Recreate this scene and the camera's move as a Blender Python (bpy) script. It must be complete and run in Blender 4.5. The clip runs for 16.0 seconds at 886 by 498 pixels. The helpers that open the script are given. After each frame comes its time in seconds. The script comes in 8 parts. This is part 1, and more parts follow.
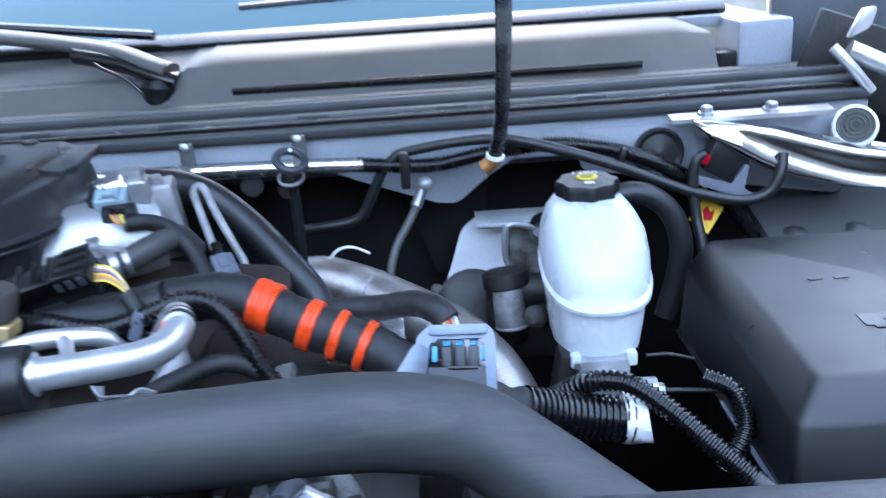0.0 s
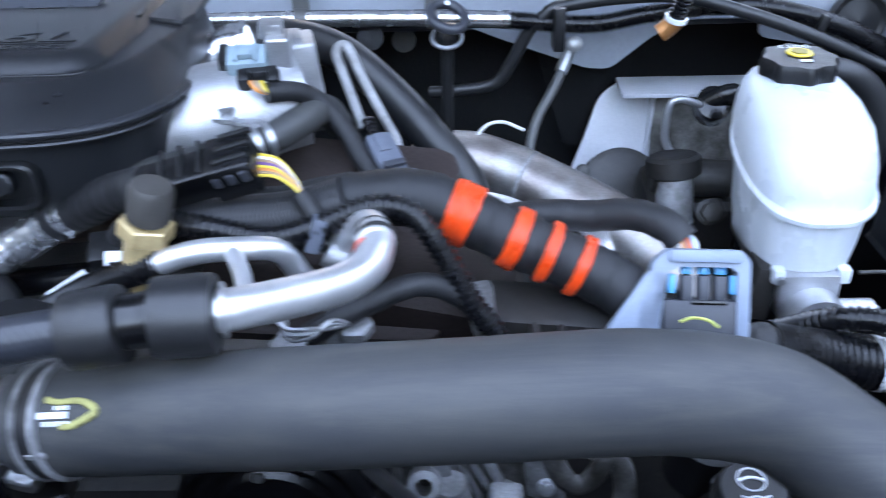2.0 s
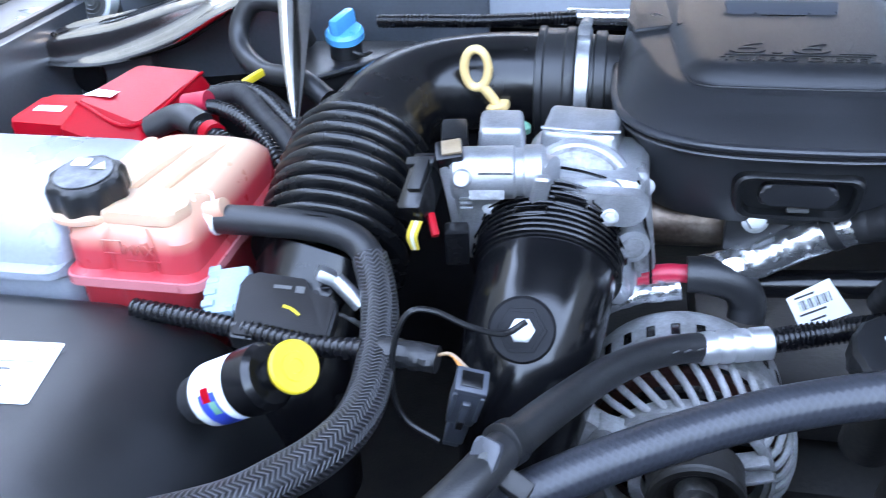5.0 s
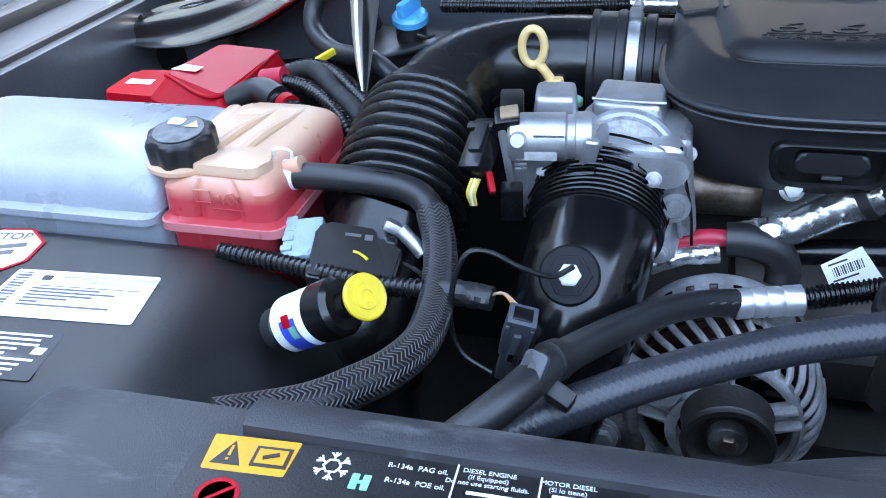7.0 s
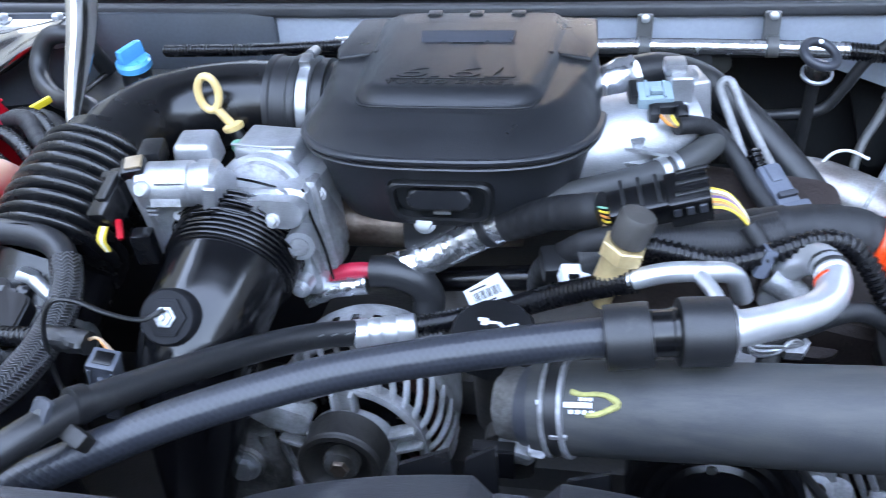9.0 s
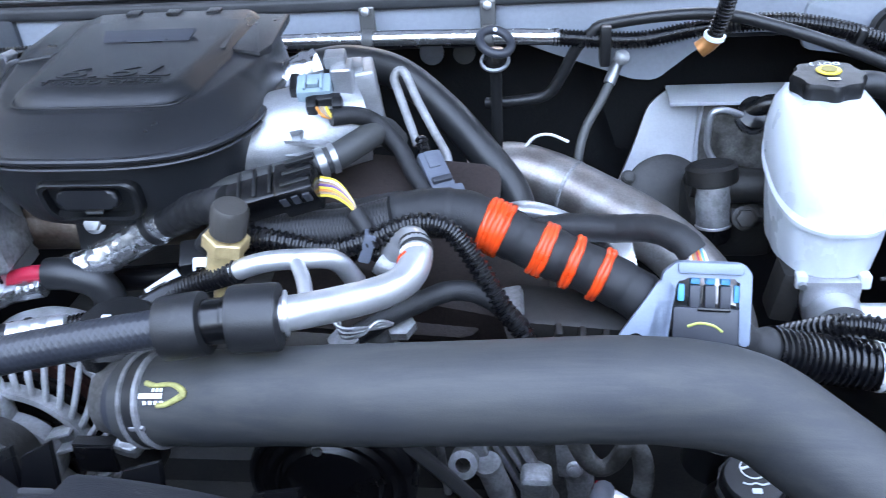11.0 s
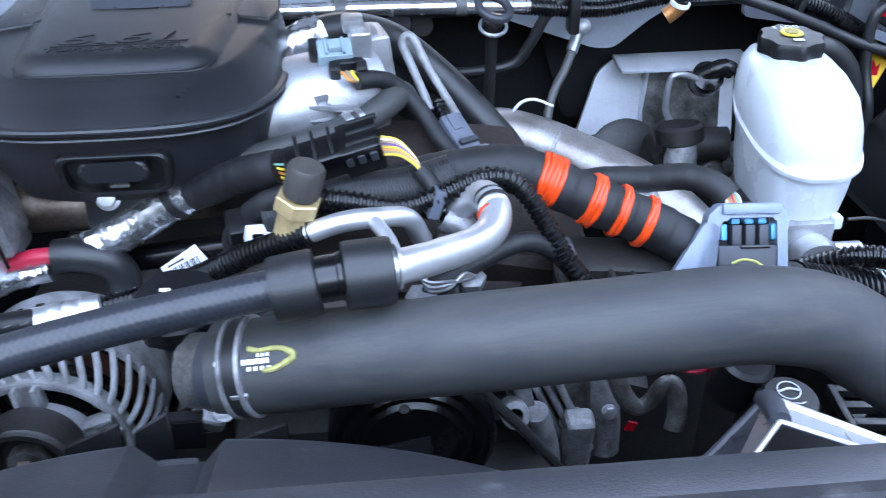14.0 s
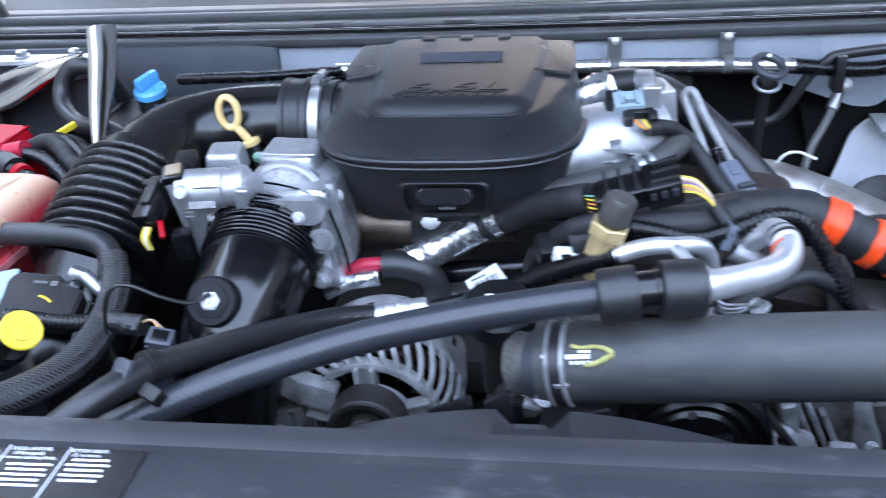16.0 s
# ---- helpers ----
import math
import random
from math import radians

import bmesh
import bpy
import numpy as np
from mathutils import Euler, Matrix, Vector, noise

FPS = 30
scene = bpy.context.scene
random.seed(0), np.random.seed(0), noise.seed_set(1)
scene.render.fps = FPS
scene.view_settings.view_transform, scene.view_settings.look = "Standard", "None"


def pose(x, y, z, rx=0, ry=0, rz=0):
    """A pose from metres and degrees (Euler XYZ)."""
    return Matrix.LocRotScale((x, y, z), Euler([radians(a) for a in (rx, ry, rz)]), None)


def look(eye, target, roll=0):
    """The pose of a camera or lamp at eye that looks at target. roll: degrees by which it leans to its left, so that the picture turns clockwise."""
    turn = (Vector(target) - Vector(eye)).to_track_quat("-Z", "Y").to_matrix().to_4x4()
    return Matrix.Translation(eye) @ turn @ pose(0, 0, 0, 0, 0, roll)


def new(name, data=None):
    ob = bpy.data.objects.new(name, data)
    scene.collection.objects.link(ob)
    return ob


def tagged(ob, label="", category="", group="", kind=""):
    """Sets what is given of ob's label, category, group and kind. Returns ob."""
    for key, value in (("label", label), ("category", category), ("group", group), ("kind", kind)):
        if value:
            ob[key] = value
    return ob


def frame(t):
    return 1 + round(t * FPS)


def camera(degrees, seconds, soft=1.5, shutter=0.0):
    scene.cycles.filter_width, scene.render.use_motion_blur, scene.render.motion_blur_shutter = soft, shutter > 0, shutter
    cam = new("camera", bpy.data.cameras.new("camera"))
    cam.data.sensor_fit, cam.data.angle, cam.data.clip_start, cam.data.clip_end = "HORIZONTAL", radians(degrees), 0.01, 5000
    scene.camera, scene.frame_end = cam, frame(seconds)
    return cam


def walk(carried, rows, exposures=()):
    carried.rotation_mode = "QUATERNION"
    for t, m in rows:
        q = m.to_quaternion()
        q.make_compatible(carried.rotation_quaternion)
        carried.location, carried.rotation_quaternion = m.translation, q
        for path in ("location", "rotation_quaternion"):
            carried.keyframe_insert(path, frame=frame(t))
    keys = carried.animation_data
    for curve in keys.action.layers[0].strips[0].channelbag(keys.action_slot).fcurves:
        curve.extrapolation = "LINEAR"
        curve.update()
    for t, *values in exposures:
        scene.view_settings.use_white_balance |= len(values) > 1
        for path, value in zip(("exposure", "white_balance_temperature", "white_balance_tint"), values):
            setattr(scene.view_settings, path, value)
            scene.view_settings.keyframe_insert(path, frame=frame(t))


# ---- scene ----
cam = camera(54.5, 16.0, soft=0.9, shutter=0.4)
PATH = [
    (0, (-0.009, 0.017, 1.615), (-0.037, 1.908, 0.965), -4.0),
    (0.5, (0.033, 0.125, 1.602), (0.061, 1.951, 0.787), -3.3),
    (1, (0.015, 0.141, 1.61), (0.031, 1.926, 0.708), -2.1),
    (1.5, (-0.049, 0.173, 1.606), (-0.097, 1.925, 0.642), -1.5),
    (2, (-0.184, 0.179, 1.617), (-0.235, 1.911, 0.617), -1.6),
    (2.5, (-0.354, 0.162, 1.633), (-0.332, 1.892, 0.629), 0.4),
    (3, (-0.468, 0.153, 1.641), (-0.43, 1.874, 0.623), 1.1),
    (3.5, (-0.551, 0.154, 1.656), (-0.574, 1.865, 0.621), 0.0),
    (4, (-0.619, 0.157, 1.665), (-0.748, 1.856, 0.617), -1.4),
    (4.5, (-0.675, 0.152, 1.667), (-0.927, 1.835, 0.617), -2.3),
    (5, (-0.712, 0.131, 1.673), (-1.083, 1.79, 0.619), -3.0),
    (5.2, (-0.718, 0.121, 1.672), (-1.125, 1.771, 0.618), -3.2),
    (7.3, (-0.692, 0.05, 1.672), (-1.175, 1.691, 0.636), -3.4),
    (7.4, (-0.682, 0.052, 1.672), (-1.157, 1.696, 0.638), -3.5),
    (7.5, (-0.673, 0.053, 1.67), (-1.138, 1.702, 0.639), -3.6),
    (8, (-0.597, 0.059, 1.681), (-1.021, 1.726, 0.659), -4.0),
    (8.5, (-0.499, 0.074, 1.693), (-0.886, 1.756, 0.681), -3.9),
    (9, (-0.415, 0.087, 1.697), (-0.777, 1.772, 0.683), -3.7),
    (9.5, (-0.328, 0.091, 1.69), (-0.662, 1.778, 0.668), -3.4),
    (9.7, (-0.292, 0.094, 1.691), (-0.624, 1.777, 0.663), -3.4),
    (11.8, (-0.095, 0.123, 1.665), (-0.209, 1.831, 0.631), -3.9),
    (12, (-0.087, 0.125, 1.659), (-0.156, 1.832, 0.62), -3.4),
    (12.5, (-0.078, 0.114, 1.654), (-0.007, 1.816, 0.606), -2.2),
    (13, (-0.152, 0.106, 1.659), (0.014, 1.796, 0.601), -1.4),
    (13.5, (-0.264, 0.097, 1.661), (-0.109, 1.779, 0.591), -0.8),
    (14, (-0.329, 0.083, 1.671), (-0.203, 1.775, 0.611), -1.0),
    (14.5, (-0.387, 0.059, 1.681), (-0.321, 1.771, 0.649), -1.1),
    (15, (-0.452, 0.033, 1.685), (-0.523, 1.765, 0.689), -1.6),
    (15.5, (-0.53, 0.002, 1.703), (-0.787, 1.738, 0.743), -2.6),
    (15.6, (-0.523, -0.005, 1.704), (-0.817, 1.733, 0.759), -3.1),
    (16, (-0.434, -0.034, 1.708), (-0.725, 1.709, 0.771), -4.0),
]
walk(cam, [(t, look(eye, target, roll)) for t, eye, target, roll in PATH], exposures=[(0.0, 4.62, 8500, 13), (0.5, 4.55, 9000, 15), (3.5, 5.15, 9500, 17), (5.0, 5.15, 9000, 16), (7.3, 4.52, 8700, 12), (8.0, 4.58, 8800, 13), (9.0, 5.1, 9500, 16), (10.0, 5.1, 9500, 16), (12.5, 4.97, 9500, 17), (13.5, 4.9, 9400, 16), (15.0, 5.1, 9500, 17), (16.0, 4.9, 9500, 17)])

# ---- world, sun and exposure ----
world = bpy.data.worlds.new("sky")
scene.world = world
world.use_nodes = True
wn, wl = world.node_tree.nodes, world.node_tree.links
sky = wn.new("ShaderNodeTexSky")
sky.sky_type, sky.sun_disc = "NISHITA", False
sky.sun_elevation, sky.sun_rotation = radians(58), radians(0)
sky.air_density, sky.dust_density, sky.ozone_density = 1.0, 0.2, 2.5
wn["Background"].inputs["Strength"].default_value = 0.14
wl.new(sky.outputs["Color"], wn["Background"].inputs["Color"])
sun_data = bpy.data.lights.new("sun", "SUN")
sun_data.energy, sun_data.angle, sun_data.color = 0.12, radians(25), (1.0, 0.95, 0.88)
sun = new("sun", sun_data)
sun.matrix_world = look((-0.4, 3.4, 5.7), (-0.4, 0.6, 1.2))


# ---- materials ----
def material(name, colour, rough=0.5, metal=0.0, vary=0.25, scale=40.0, fine=400.0, bump=0.15, dirt=None, amount=0.3, coat=0.0, alpha=1.0, spec=0.5):
    """A surface with two scales of variation: broad stains and fine grain."""
    m = bpy.data.materials.new(name)
    m.use_nodes = True
    n, l = m.node_tree.nodes, m.node_tree.links
    b = n["Principled BSDF"]
    tc = n.new("ShaderNodeTexCoord")
    big, small = n.new("ShaderNodeTexNoise"), n.new("ShaderNodeTexNoise")
    big.inputs["Scale"].default_value, big.inputs["Detail"].default_value = scale, 5
    small.inputs["Scale"].default_value, small.inputs["Detail"].default_value = fine, 3
    l.new(tc.outputs["Object"], big.inputs["Vector"])
    l.new(tc.outputs["Object"], small.inputs["Vector"])
    ramp = n.new("ShaderNodeValToRGB")
    ramp.color_ramp.elements[0].position, ramp.color_ramp.elements[1].position = 0.35, 0.7
    d = dirt or [c * (1 - vary) for c in colour]
    ramp.color_ramp.elements[0].color = (*[a + (q - a) * (amount if dirt else 1) for a, q in zip(colour, d)], 1)
    ramp.color_ramp.elements[1].color = (*[min(1, c * (1 + vary * 0.4)) for c in colour], 1)
    l.new(big.outputs["Fac"], ramp.inputs["Fac"])
    mix = n.new("ShaderNodeMixRGB")
    mix.blend_type, mix.inputs[0].default_value = "OVERLAY", min(0.5, vary)
    l.new(ramp.outputs["Color"], mix.inputs[1])
    l.new(small.outputs["Fac"], mix.inputs[2])
    l.new(mix.outputs["Color"], b.inputs["Base Color"])
    mr = n.new("ShaderNodeMapRange")
    mr.inputs["To Min"].default_value, mr.inputs["To Max"].default_value = max(0.03, rough - 0.12), min(1, rough + 0.12)
    l.new(big.outputs["Fac"], mr.inputs["Value"])
    l.new(mr.outputs["Result"], b.inputs["Roughness"])
    b.inputs["Metallic"].default_value = metal
    b.inputs["Specular IOR Level"].default_value = spec
    b.inputs["Coat Weight"].default_value = coat
    b.inputs["Coat Roughness"].default_value = 0.15
    if bump:
        bp = n.new("ShaderNodeBump")
        bp.inputs["Strength"].default_value, bp.inputs["Distance"].default_value = bump, 0.001
        l.new(small.outputs["Fac"], bp.inputs["Height"])
        l.new(bp.outputs["Normal"], b.inputs["Normal"])
    if alpha < 1:
        b.inputs["Alpha"].default_value = alpha
    return m


def woven(name, a, c, around, along, rough=0.5, bump=0.6, twist=1.0, floor=-0.2):
    """A braid that follows a tube's own length and girth."""
    m = material(name, a, rough)
    n, l = m.node_tree.nodes, m.node_tree.links
    b = n["Principled BSDF"]
    uv = n.new("ShaderNodeUVMap")
    uv.uv_map = "tube"
    sep = n.new("ShaderNodeSeparateXYZ")
    l.new(uv.outputs["UV"], sep.inputs[0])
    waves = []
    for s in (twist, -twist):
        u = n.new("ShaderNodeMath"); u.operation = "MULTIPLY"; u.inputs[1].default_value = around * 2 * math.pi * s
        v = n.new("ShaderNodeMath"); v.operation = "MULTIPLY"; v.inputs[1].default_value = along * 2 * math.pi
        l.new(sep.outputs[0], u.inputs[0]); l.new(sep.outputs[1], v.inputs[0])
        add = n.new("ShaderNodeMath"); add.operation = "ADD"
        l.new(u.outputs[0], add.inputs[0]); l.new(v.outputs[0], add.inputs[1])
        si = n.new("ShaderNodeMath"); si.operation = "SINE"
        l.new(add.outputs[0], si.inputs[0])
        waves.append(si)
    mx = n.new("ShaderNodeMath"); mx.operation = "MAXIMUM"
    l.new(waves[0].outputs[0], mx.inputs[0]); l.new(waves[1].outputs[0], mx.inputs[1])
    mr = n.new("ShaderNodeMapRange")
    mr.inputs["From Min"].default_value = floor
    l.new(mx.outputs[0], mr.inputs["Value"])
    mix = n.new("ShaderNodeMixRGB")
    mix.inputs[1].default_value, mix.inputs[2].default_value = (*a, 1), (*c, 1)
    l.new(mr.outputs["Result"], mix.inputs[0])
    l.new(mix.outputs[0], b.inputs["Base Color"])
    bp = n.new("ShaderNodeBump")
    bp.inputs["Strength"].default_value, bp.inputs["Distance"].default_value = bump, 0.001
    l.new(mr.outputs["Result"], bp.inputs["Height"])
    l.new(bp.outputs["Normal"], b.inputs["Normal"])
    return m


PLASTIC = material("black_plastic", (0.0075, 0.0078, 0.0088), 0.36, vary=0.3, scale=25, fine=900, bump=0.25)
COVER = material("matt_black_plastic", (0.0070, 0.0074, 0.0085), 0.33, vary=0.25, scale=18, fine=1500, bump=0.35)
LIDPLASTIC = material("weathered_black_plastic", (0.0122, 0.0130, 0.0150), 0.32, vary=0.2, scale=14, fine=1500, bump=0.3)
BOXPLASTIC = material("satin_black_plastic", (0.019, 0.0205, 0.024), 0.34, vary=0.2, scale=14, fine=1500, bump=0.3)
GLOSS = material("glossy_black_plastic", (0.0042, 0.0042, 0.0048), 0.24, vary=0.2, scale=30, fine=500, bump=0.05)
RUBBER = material("black_rubber", (0.009, 0.0094, 0.0106), 0.40, vary=0.3, scale=30, fine=700, bump=0.2, dirt=(0.024, 0.024, 0.025), amount=0.4)
HOSE = material("grey_charge_hose", (0.025, 0.0272, 0.0315), 0.56, vary=0.2, scale=9, fine=900, bump=0.08, dirt=(0.052, 0.052, 0.050), amount=0.8, spec=0.4)
TAPE = material("cloth_tape", (0.0105, 0.0108, 0.0125), 0.55, vary=0.3, scale=60, fine=1200, bump=0.5)
CONDUIT = material("convoluted_conduit", (0.0055, 0.0055, 0.0066), 0.26, vary=0.25, scale=60, fine=500, bump=0.05)
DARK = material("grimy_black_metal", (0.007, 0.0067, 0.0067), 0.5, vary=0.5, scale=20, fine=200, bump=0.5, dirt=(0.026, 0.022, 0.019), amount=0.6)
INSUL = material("firewall_insulation", (0.0045, 0.0048, 0.0056), 0.8, vary=0.4, scale=12, fine=300, bump=0.5, spec=0.3)
CAST = material("cast_aluminium", (0.47, 0.48, 0.50), 0.38, metal=0.75, vary=0.25, scale=35, fine=900, bump=0.3, dirt=(0.34, 0.34, 0.34), amount=0.7)
DUSTYCAST = material("dusty_cast_metal", (0.32, 0.32, 0.325), 0.58, metal=0.25, vary=0.3, scale=45, fine=380, bump=0.4, dirt=(0.15, 0.145, 0.14), amount=0.8)
CASTDULL = material("dull_cast_aluminium", (0.42, 0.42, 0.43), 0.55, metal=0.7, vary=0.35, scale=30, fine=300, bump=0.6, dirt=(0.12, 0.12, 0.12), amount=0.7)
ALU = material("bare_aluminium_tube", (0.72, 0.72, 0.73), 0.36, metal=0.8, vary=0.12, scale=40, fine=500, bump=0.1)
STEELPIPE = material("dull_aluminised_pipe", (0.34, 0.325, 0.315), 0.42, metal=0.8, vary=0.3, scale=26, fine=420, bump=0.2, dirt=(0.22, 0.18, 0.165), amount=0.85)
STARTERGREY = material("grimy_cast_metal", (0.16, 0.155, 0.15), 0.5, metal=0.6, vary=0.5, scale=30, fine=300, bump=0.6, dirt=(0.03, 0.026, 0.022), amount=0.9)
ZINC = material("zinc_plated_steel", (0.46, 0.47, 0.48), 0.42, metal=0.9, vary=0.2, scale=80, fine=500, bump=0.1)
CHROME = material("bright_metal", (0.46, 0.445, 0.43), 0.13, metal=1.0, vary=0.10, scale=20, fine=200, bump=0.0)
FOIL = material("foil_tape", (0.72, 0.73, 0.75), 0.24, metal=0.95, vary=0.2, scale=90, fine=220, bump=0.3)
RUST = material("rusty_heat_shield", (0.030, 0.019, 0.017), 0.6, metal=0.4, vary=0.5, scale=35, fine=300, bump=0.5, dirt=(0.03, 0.02, 0.018), amount=0.9)
RUSTPIPE = material("heat_tinted_pipe", (0.20, 0.155, 0.125), 0.4, metal=0.8, vary=0.4, scale=40, fine=250, bump=0.3, dirt=(0.07, 0.045, 0.035), amount=0.9)
BRASS = material("brass", (0.66, 0.47, 0.24), 0.42, metal=0.45, vary=0.2, scale=60, fine=300, bump=0.15)
PAINT = material("grey_body_paint", (0.27, 0.295, 0.33), 0.35, vary=0.12, scale=6, fine=200, bump=0.05, coat=0.3)
# Body paint lightened for the bonnet's unseen inner panel, to reflect more light
BONNETPAINT = material("lightened_bonnet_paint", (0.60, 0.63, 0.68), 0.38, metal=0.3, vary=0.1, scale=6, fine=200, bump=0.05, coat=0.3)
PLUGGREY = material("blue_grey_plug_plastic", (0.055, 0.062, 0.076), 0.42, vary=0.15, scale=40, fine=500, bump=0.1)
MATT = material("matt_black_rubber", (0.0075, 0.0080, 0.0100), 0.62, vary=0.2, scale=30, fine=700, bump=0.15, spec=0.22)
POLISHED = material("polished_black_plastic", (0.0042, 0.0043, 0.0050), 0.17, vary=0.2, scale=20, fine=500, bump=0.03)
SHEETMETAL = material("pale_zinc_sheet", (0.62, 0.64, 0.68), 0.45, metal=0.2, vary=0.15, scale=12, fine=300, bump=0.08)
# Inner fender panel: darker and duller than the body paint, with mottled dirt
FENDERGREY = material("matt_dark_fender_grey", (0.034, 0.037, 0.042), 0.6, vary=0.3, scale=10, fine=260, bump=0.15, dirt=(0.05, 0.048, 0.045), amount=0.6, spec=0.25)
CAPGREY = material("brown_grey_plastic", (0.050, 0.045, 0.041), 0.5, vary=0.2, scale=60, fine=700, bump=0.2)
# Body paint darkened: the shade inside fenders and under the cowl in its colour
PAINTSHADED = material("shaded_body_paint", (0.050, 0.058, 0.068), 0.4, vary=0.25, scale=8, fine=200, bump=0.05, coat=0.2)
COWLGREY = material("weathered_cowl_plastic", (0.076, 0.077, 0.079), 0.5, vary=0.2, scale=7, fine=500, bump=0.2, dirt=(0.085, 0.082, 0.076), amount=0.7)
SEAL = material("rubber_seal", (0.038, 0.039, 0.042), 0.5, vary=0.3, scale=18, fine=400, bump=0.2)
SHROUD = material("radiator_cover_plastic", (0.0120, 0.0125, 0.016), 0.44, vary=0.3, scale=9, fine=900, bump=0.3, dirt=(0.045, 0.045, 0.047), amount=0.5)
ORANGE = material("orange_tape", (0.95, 0.07, 0.014), 0.3, vary=0.15, scale=60, fine=300, bump=0.2)
REDP = material("red_plastic", (0.40, 0.003, 0.011), 0.36, vary=0.1, scale=12, fine=500, bump=0.1, spec=0.12)
REDW = material("red_insulation", (0.55, 0.02, 0.05), 0.4, vary=0.15, scale=50, fine=400, bump=0.1)
YELLOW = material("yellow_plastic", (0.72, 0.50, 0.03), 0.4, vary=0.12, scale=40, fine=500, bump=0.1)
CREAM = material("pale_yellow_plastic", (0.84, 0.56, 0.24), 0.4, vary=0.12, scale=40, fine=500, bump=0.05)
BLUE = material("blue_plastic", (0.02, 0.34, 0.64), 0.3, vary=0.12, scale=40, fine=500, bump=0.05)
GREYCON = material("grey_connector_plastic", (0.11, 0.125, 0.155), 0.45, vary=0.15, scale=40, fine=500, bump=0.1)
DGREYCON = material("dark_grey_connector_plastic", (0.034, 0.037, 0.046), 0.45, vary=0.15, scale=40, fine=500, bump=0.1)
PALECON = material("pale_blue_connector_plastic", (0.24, 0.335, 0.375), 0.45, vary=0.12, scale=40, fine=500, bump=0.1)
BRIGHTBLUE = material("bright_blue_plastic", (0.02, 0.33, 0.60), 0.35, vary=0.1, scale=40, fine=500, bump=0.05)
WHITEP = material("white_polypropylene", (0.80, 0.83, 0.84), 0.35, vary=0.05, scale=15, fine=300, bump=0.03)
WHITE = material("white_paper", (0.78, 0.79, 0.78), 0.5, vary=0.05, scale=30, fine=300, bump=0.03)
INK = material("white_print", (0.70, 0.72, 0.74), 0.5, vary=0.05, scale=60, fine=300, bump=0)
BLACKINK = material("black_print", (0.02, 0.02, 0.02), 0.5, vary=0.05, scale=60, fine=300, bump=0)
GREENP = material("mint_green_plastic", (0.13, 0.36, 0.25), 0.4, vary=0.1, scale=60, fine=300, bump=0.05)
COPPER = material("copper_coloured_fitting", (0.50, 0.20, 0.07), 0.35, metal=0.5, vary=0.2, scale=60, fine=300, bump=0.1)
WIREY = material("yellow_wire", (0.72, 0.50, 0.06), 0.4, vary=0.1, scale=60, fine=300, bump=0)
WIREO = material("orange_wire", (0.72, 0.25, 0.06), 0.4, vary=0.1, scale=60, fine=300, bump=0)
WIREB = material("brown_wire", (0.35, 0.22, 0.13), 0.4, vary=0.1, scale=60, fine=300, bump=0)
WIREW = material("white_wire", (0.7, 0.7, 0.68), 0.4, vary=0.1, scale=60, fine=300, bump=0)
WIREP = material("purple_wire", (0.16, 0.07, 0.22), 0.4, vary=0.1, scale=60, fine=300, bump=0)
WINDING = material("copper_winding", (0.055, 0.018, 0.014), 0.4, metal=0.4, vary=0.4, scale=150, fine=400, bump=0.5)


def herringbone(name, a, c, columns, along, slope, rough=0.4, bump=1.0):
    """Strands that lean to and fro in columns along a tube's own length."""
    m = material(name, a, rough)
    n, l = m.node_tree.nodes, m.node_tree.links
    b = n["Principled BSDF"]
    uv, sep = n.new("ShaderNodeUVMap"), n.new("ShaderNodeSeparateXYZ")
    uv.uv_map = "tube"
    l.new(uv.outputs["UV"], sep.inputs[0])

    def calc(operation, first, second):
        q = n.new("ShaderNodeMath")
        q.operation = operation
        l.new(first, q.inputs[0])
        if isinstance(second, float):
            q.inputs[1].default_value = second
        else:
            l.new(second, q.inputs[1])
        return q.outputs[0]
    fold = calc("PINGPONG", calc("MULTIPLY", sep.outputs[0], float(columns)), 0.5)
    phase = calc("ADD", calc("MULTIPLY", fold, 2 * math.pi * slope), calc("MULTIPLY", sep.outputs[1], along * 2 * math.pi))
    wave = n.new("ShaderNodeMath")
    wave.operation = "SINE"
    l.new(phase, wave.inputs[0])
    mr = n.new("ShaderNodeMapRange")
    mr.inputs["From Min"].default_value = -0.3
    l.new(wave.outputs[0], mr.inputs["Value"])
    mix = n.new("ShaderNodeMixRGB")
    mix.inputs[1].default_value, mix.inputs[2].default_value = (*a, 1), (*c, 1)
    l.new(mr.outputs["Result"], mix.inputs[0])
    l.new(mix.outputs[0], b.inputs["Base Color"])
    bp = n.new("ShaderNodeBump")
    bp.inputs["Strength"].default_value, bp.inputs["Distance"].default_value = bump, 0.001
    l.new(mr.outputs["Result"], bp.inputs["Height"])
    l.new(bp.outputs["Normal"], b.inputs["Normal"])
    return m


BRAID = herringbone("braided_sleeve", (0.003, 0.003, 0.0036), (0.085, 0.085, 0.092), 9, 260, 2.2, rough=0.36)
CLOTHHOSE = woven("fabric_reinforced_hose", (0.0165, 0.0184, 0.0232), (0.0238, 0.0264, 0.0330), 10, 190, rough=0.35, bump=0.18)
MESHWRAP = woven("mesh_wrap", (0.006, 0.006, 0.007), (0.022, 0.022, 0.024), 10, 330, rough=0.5)



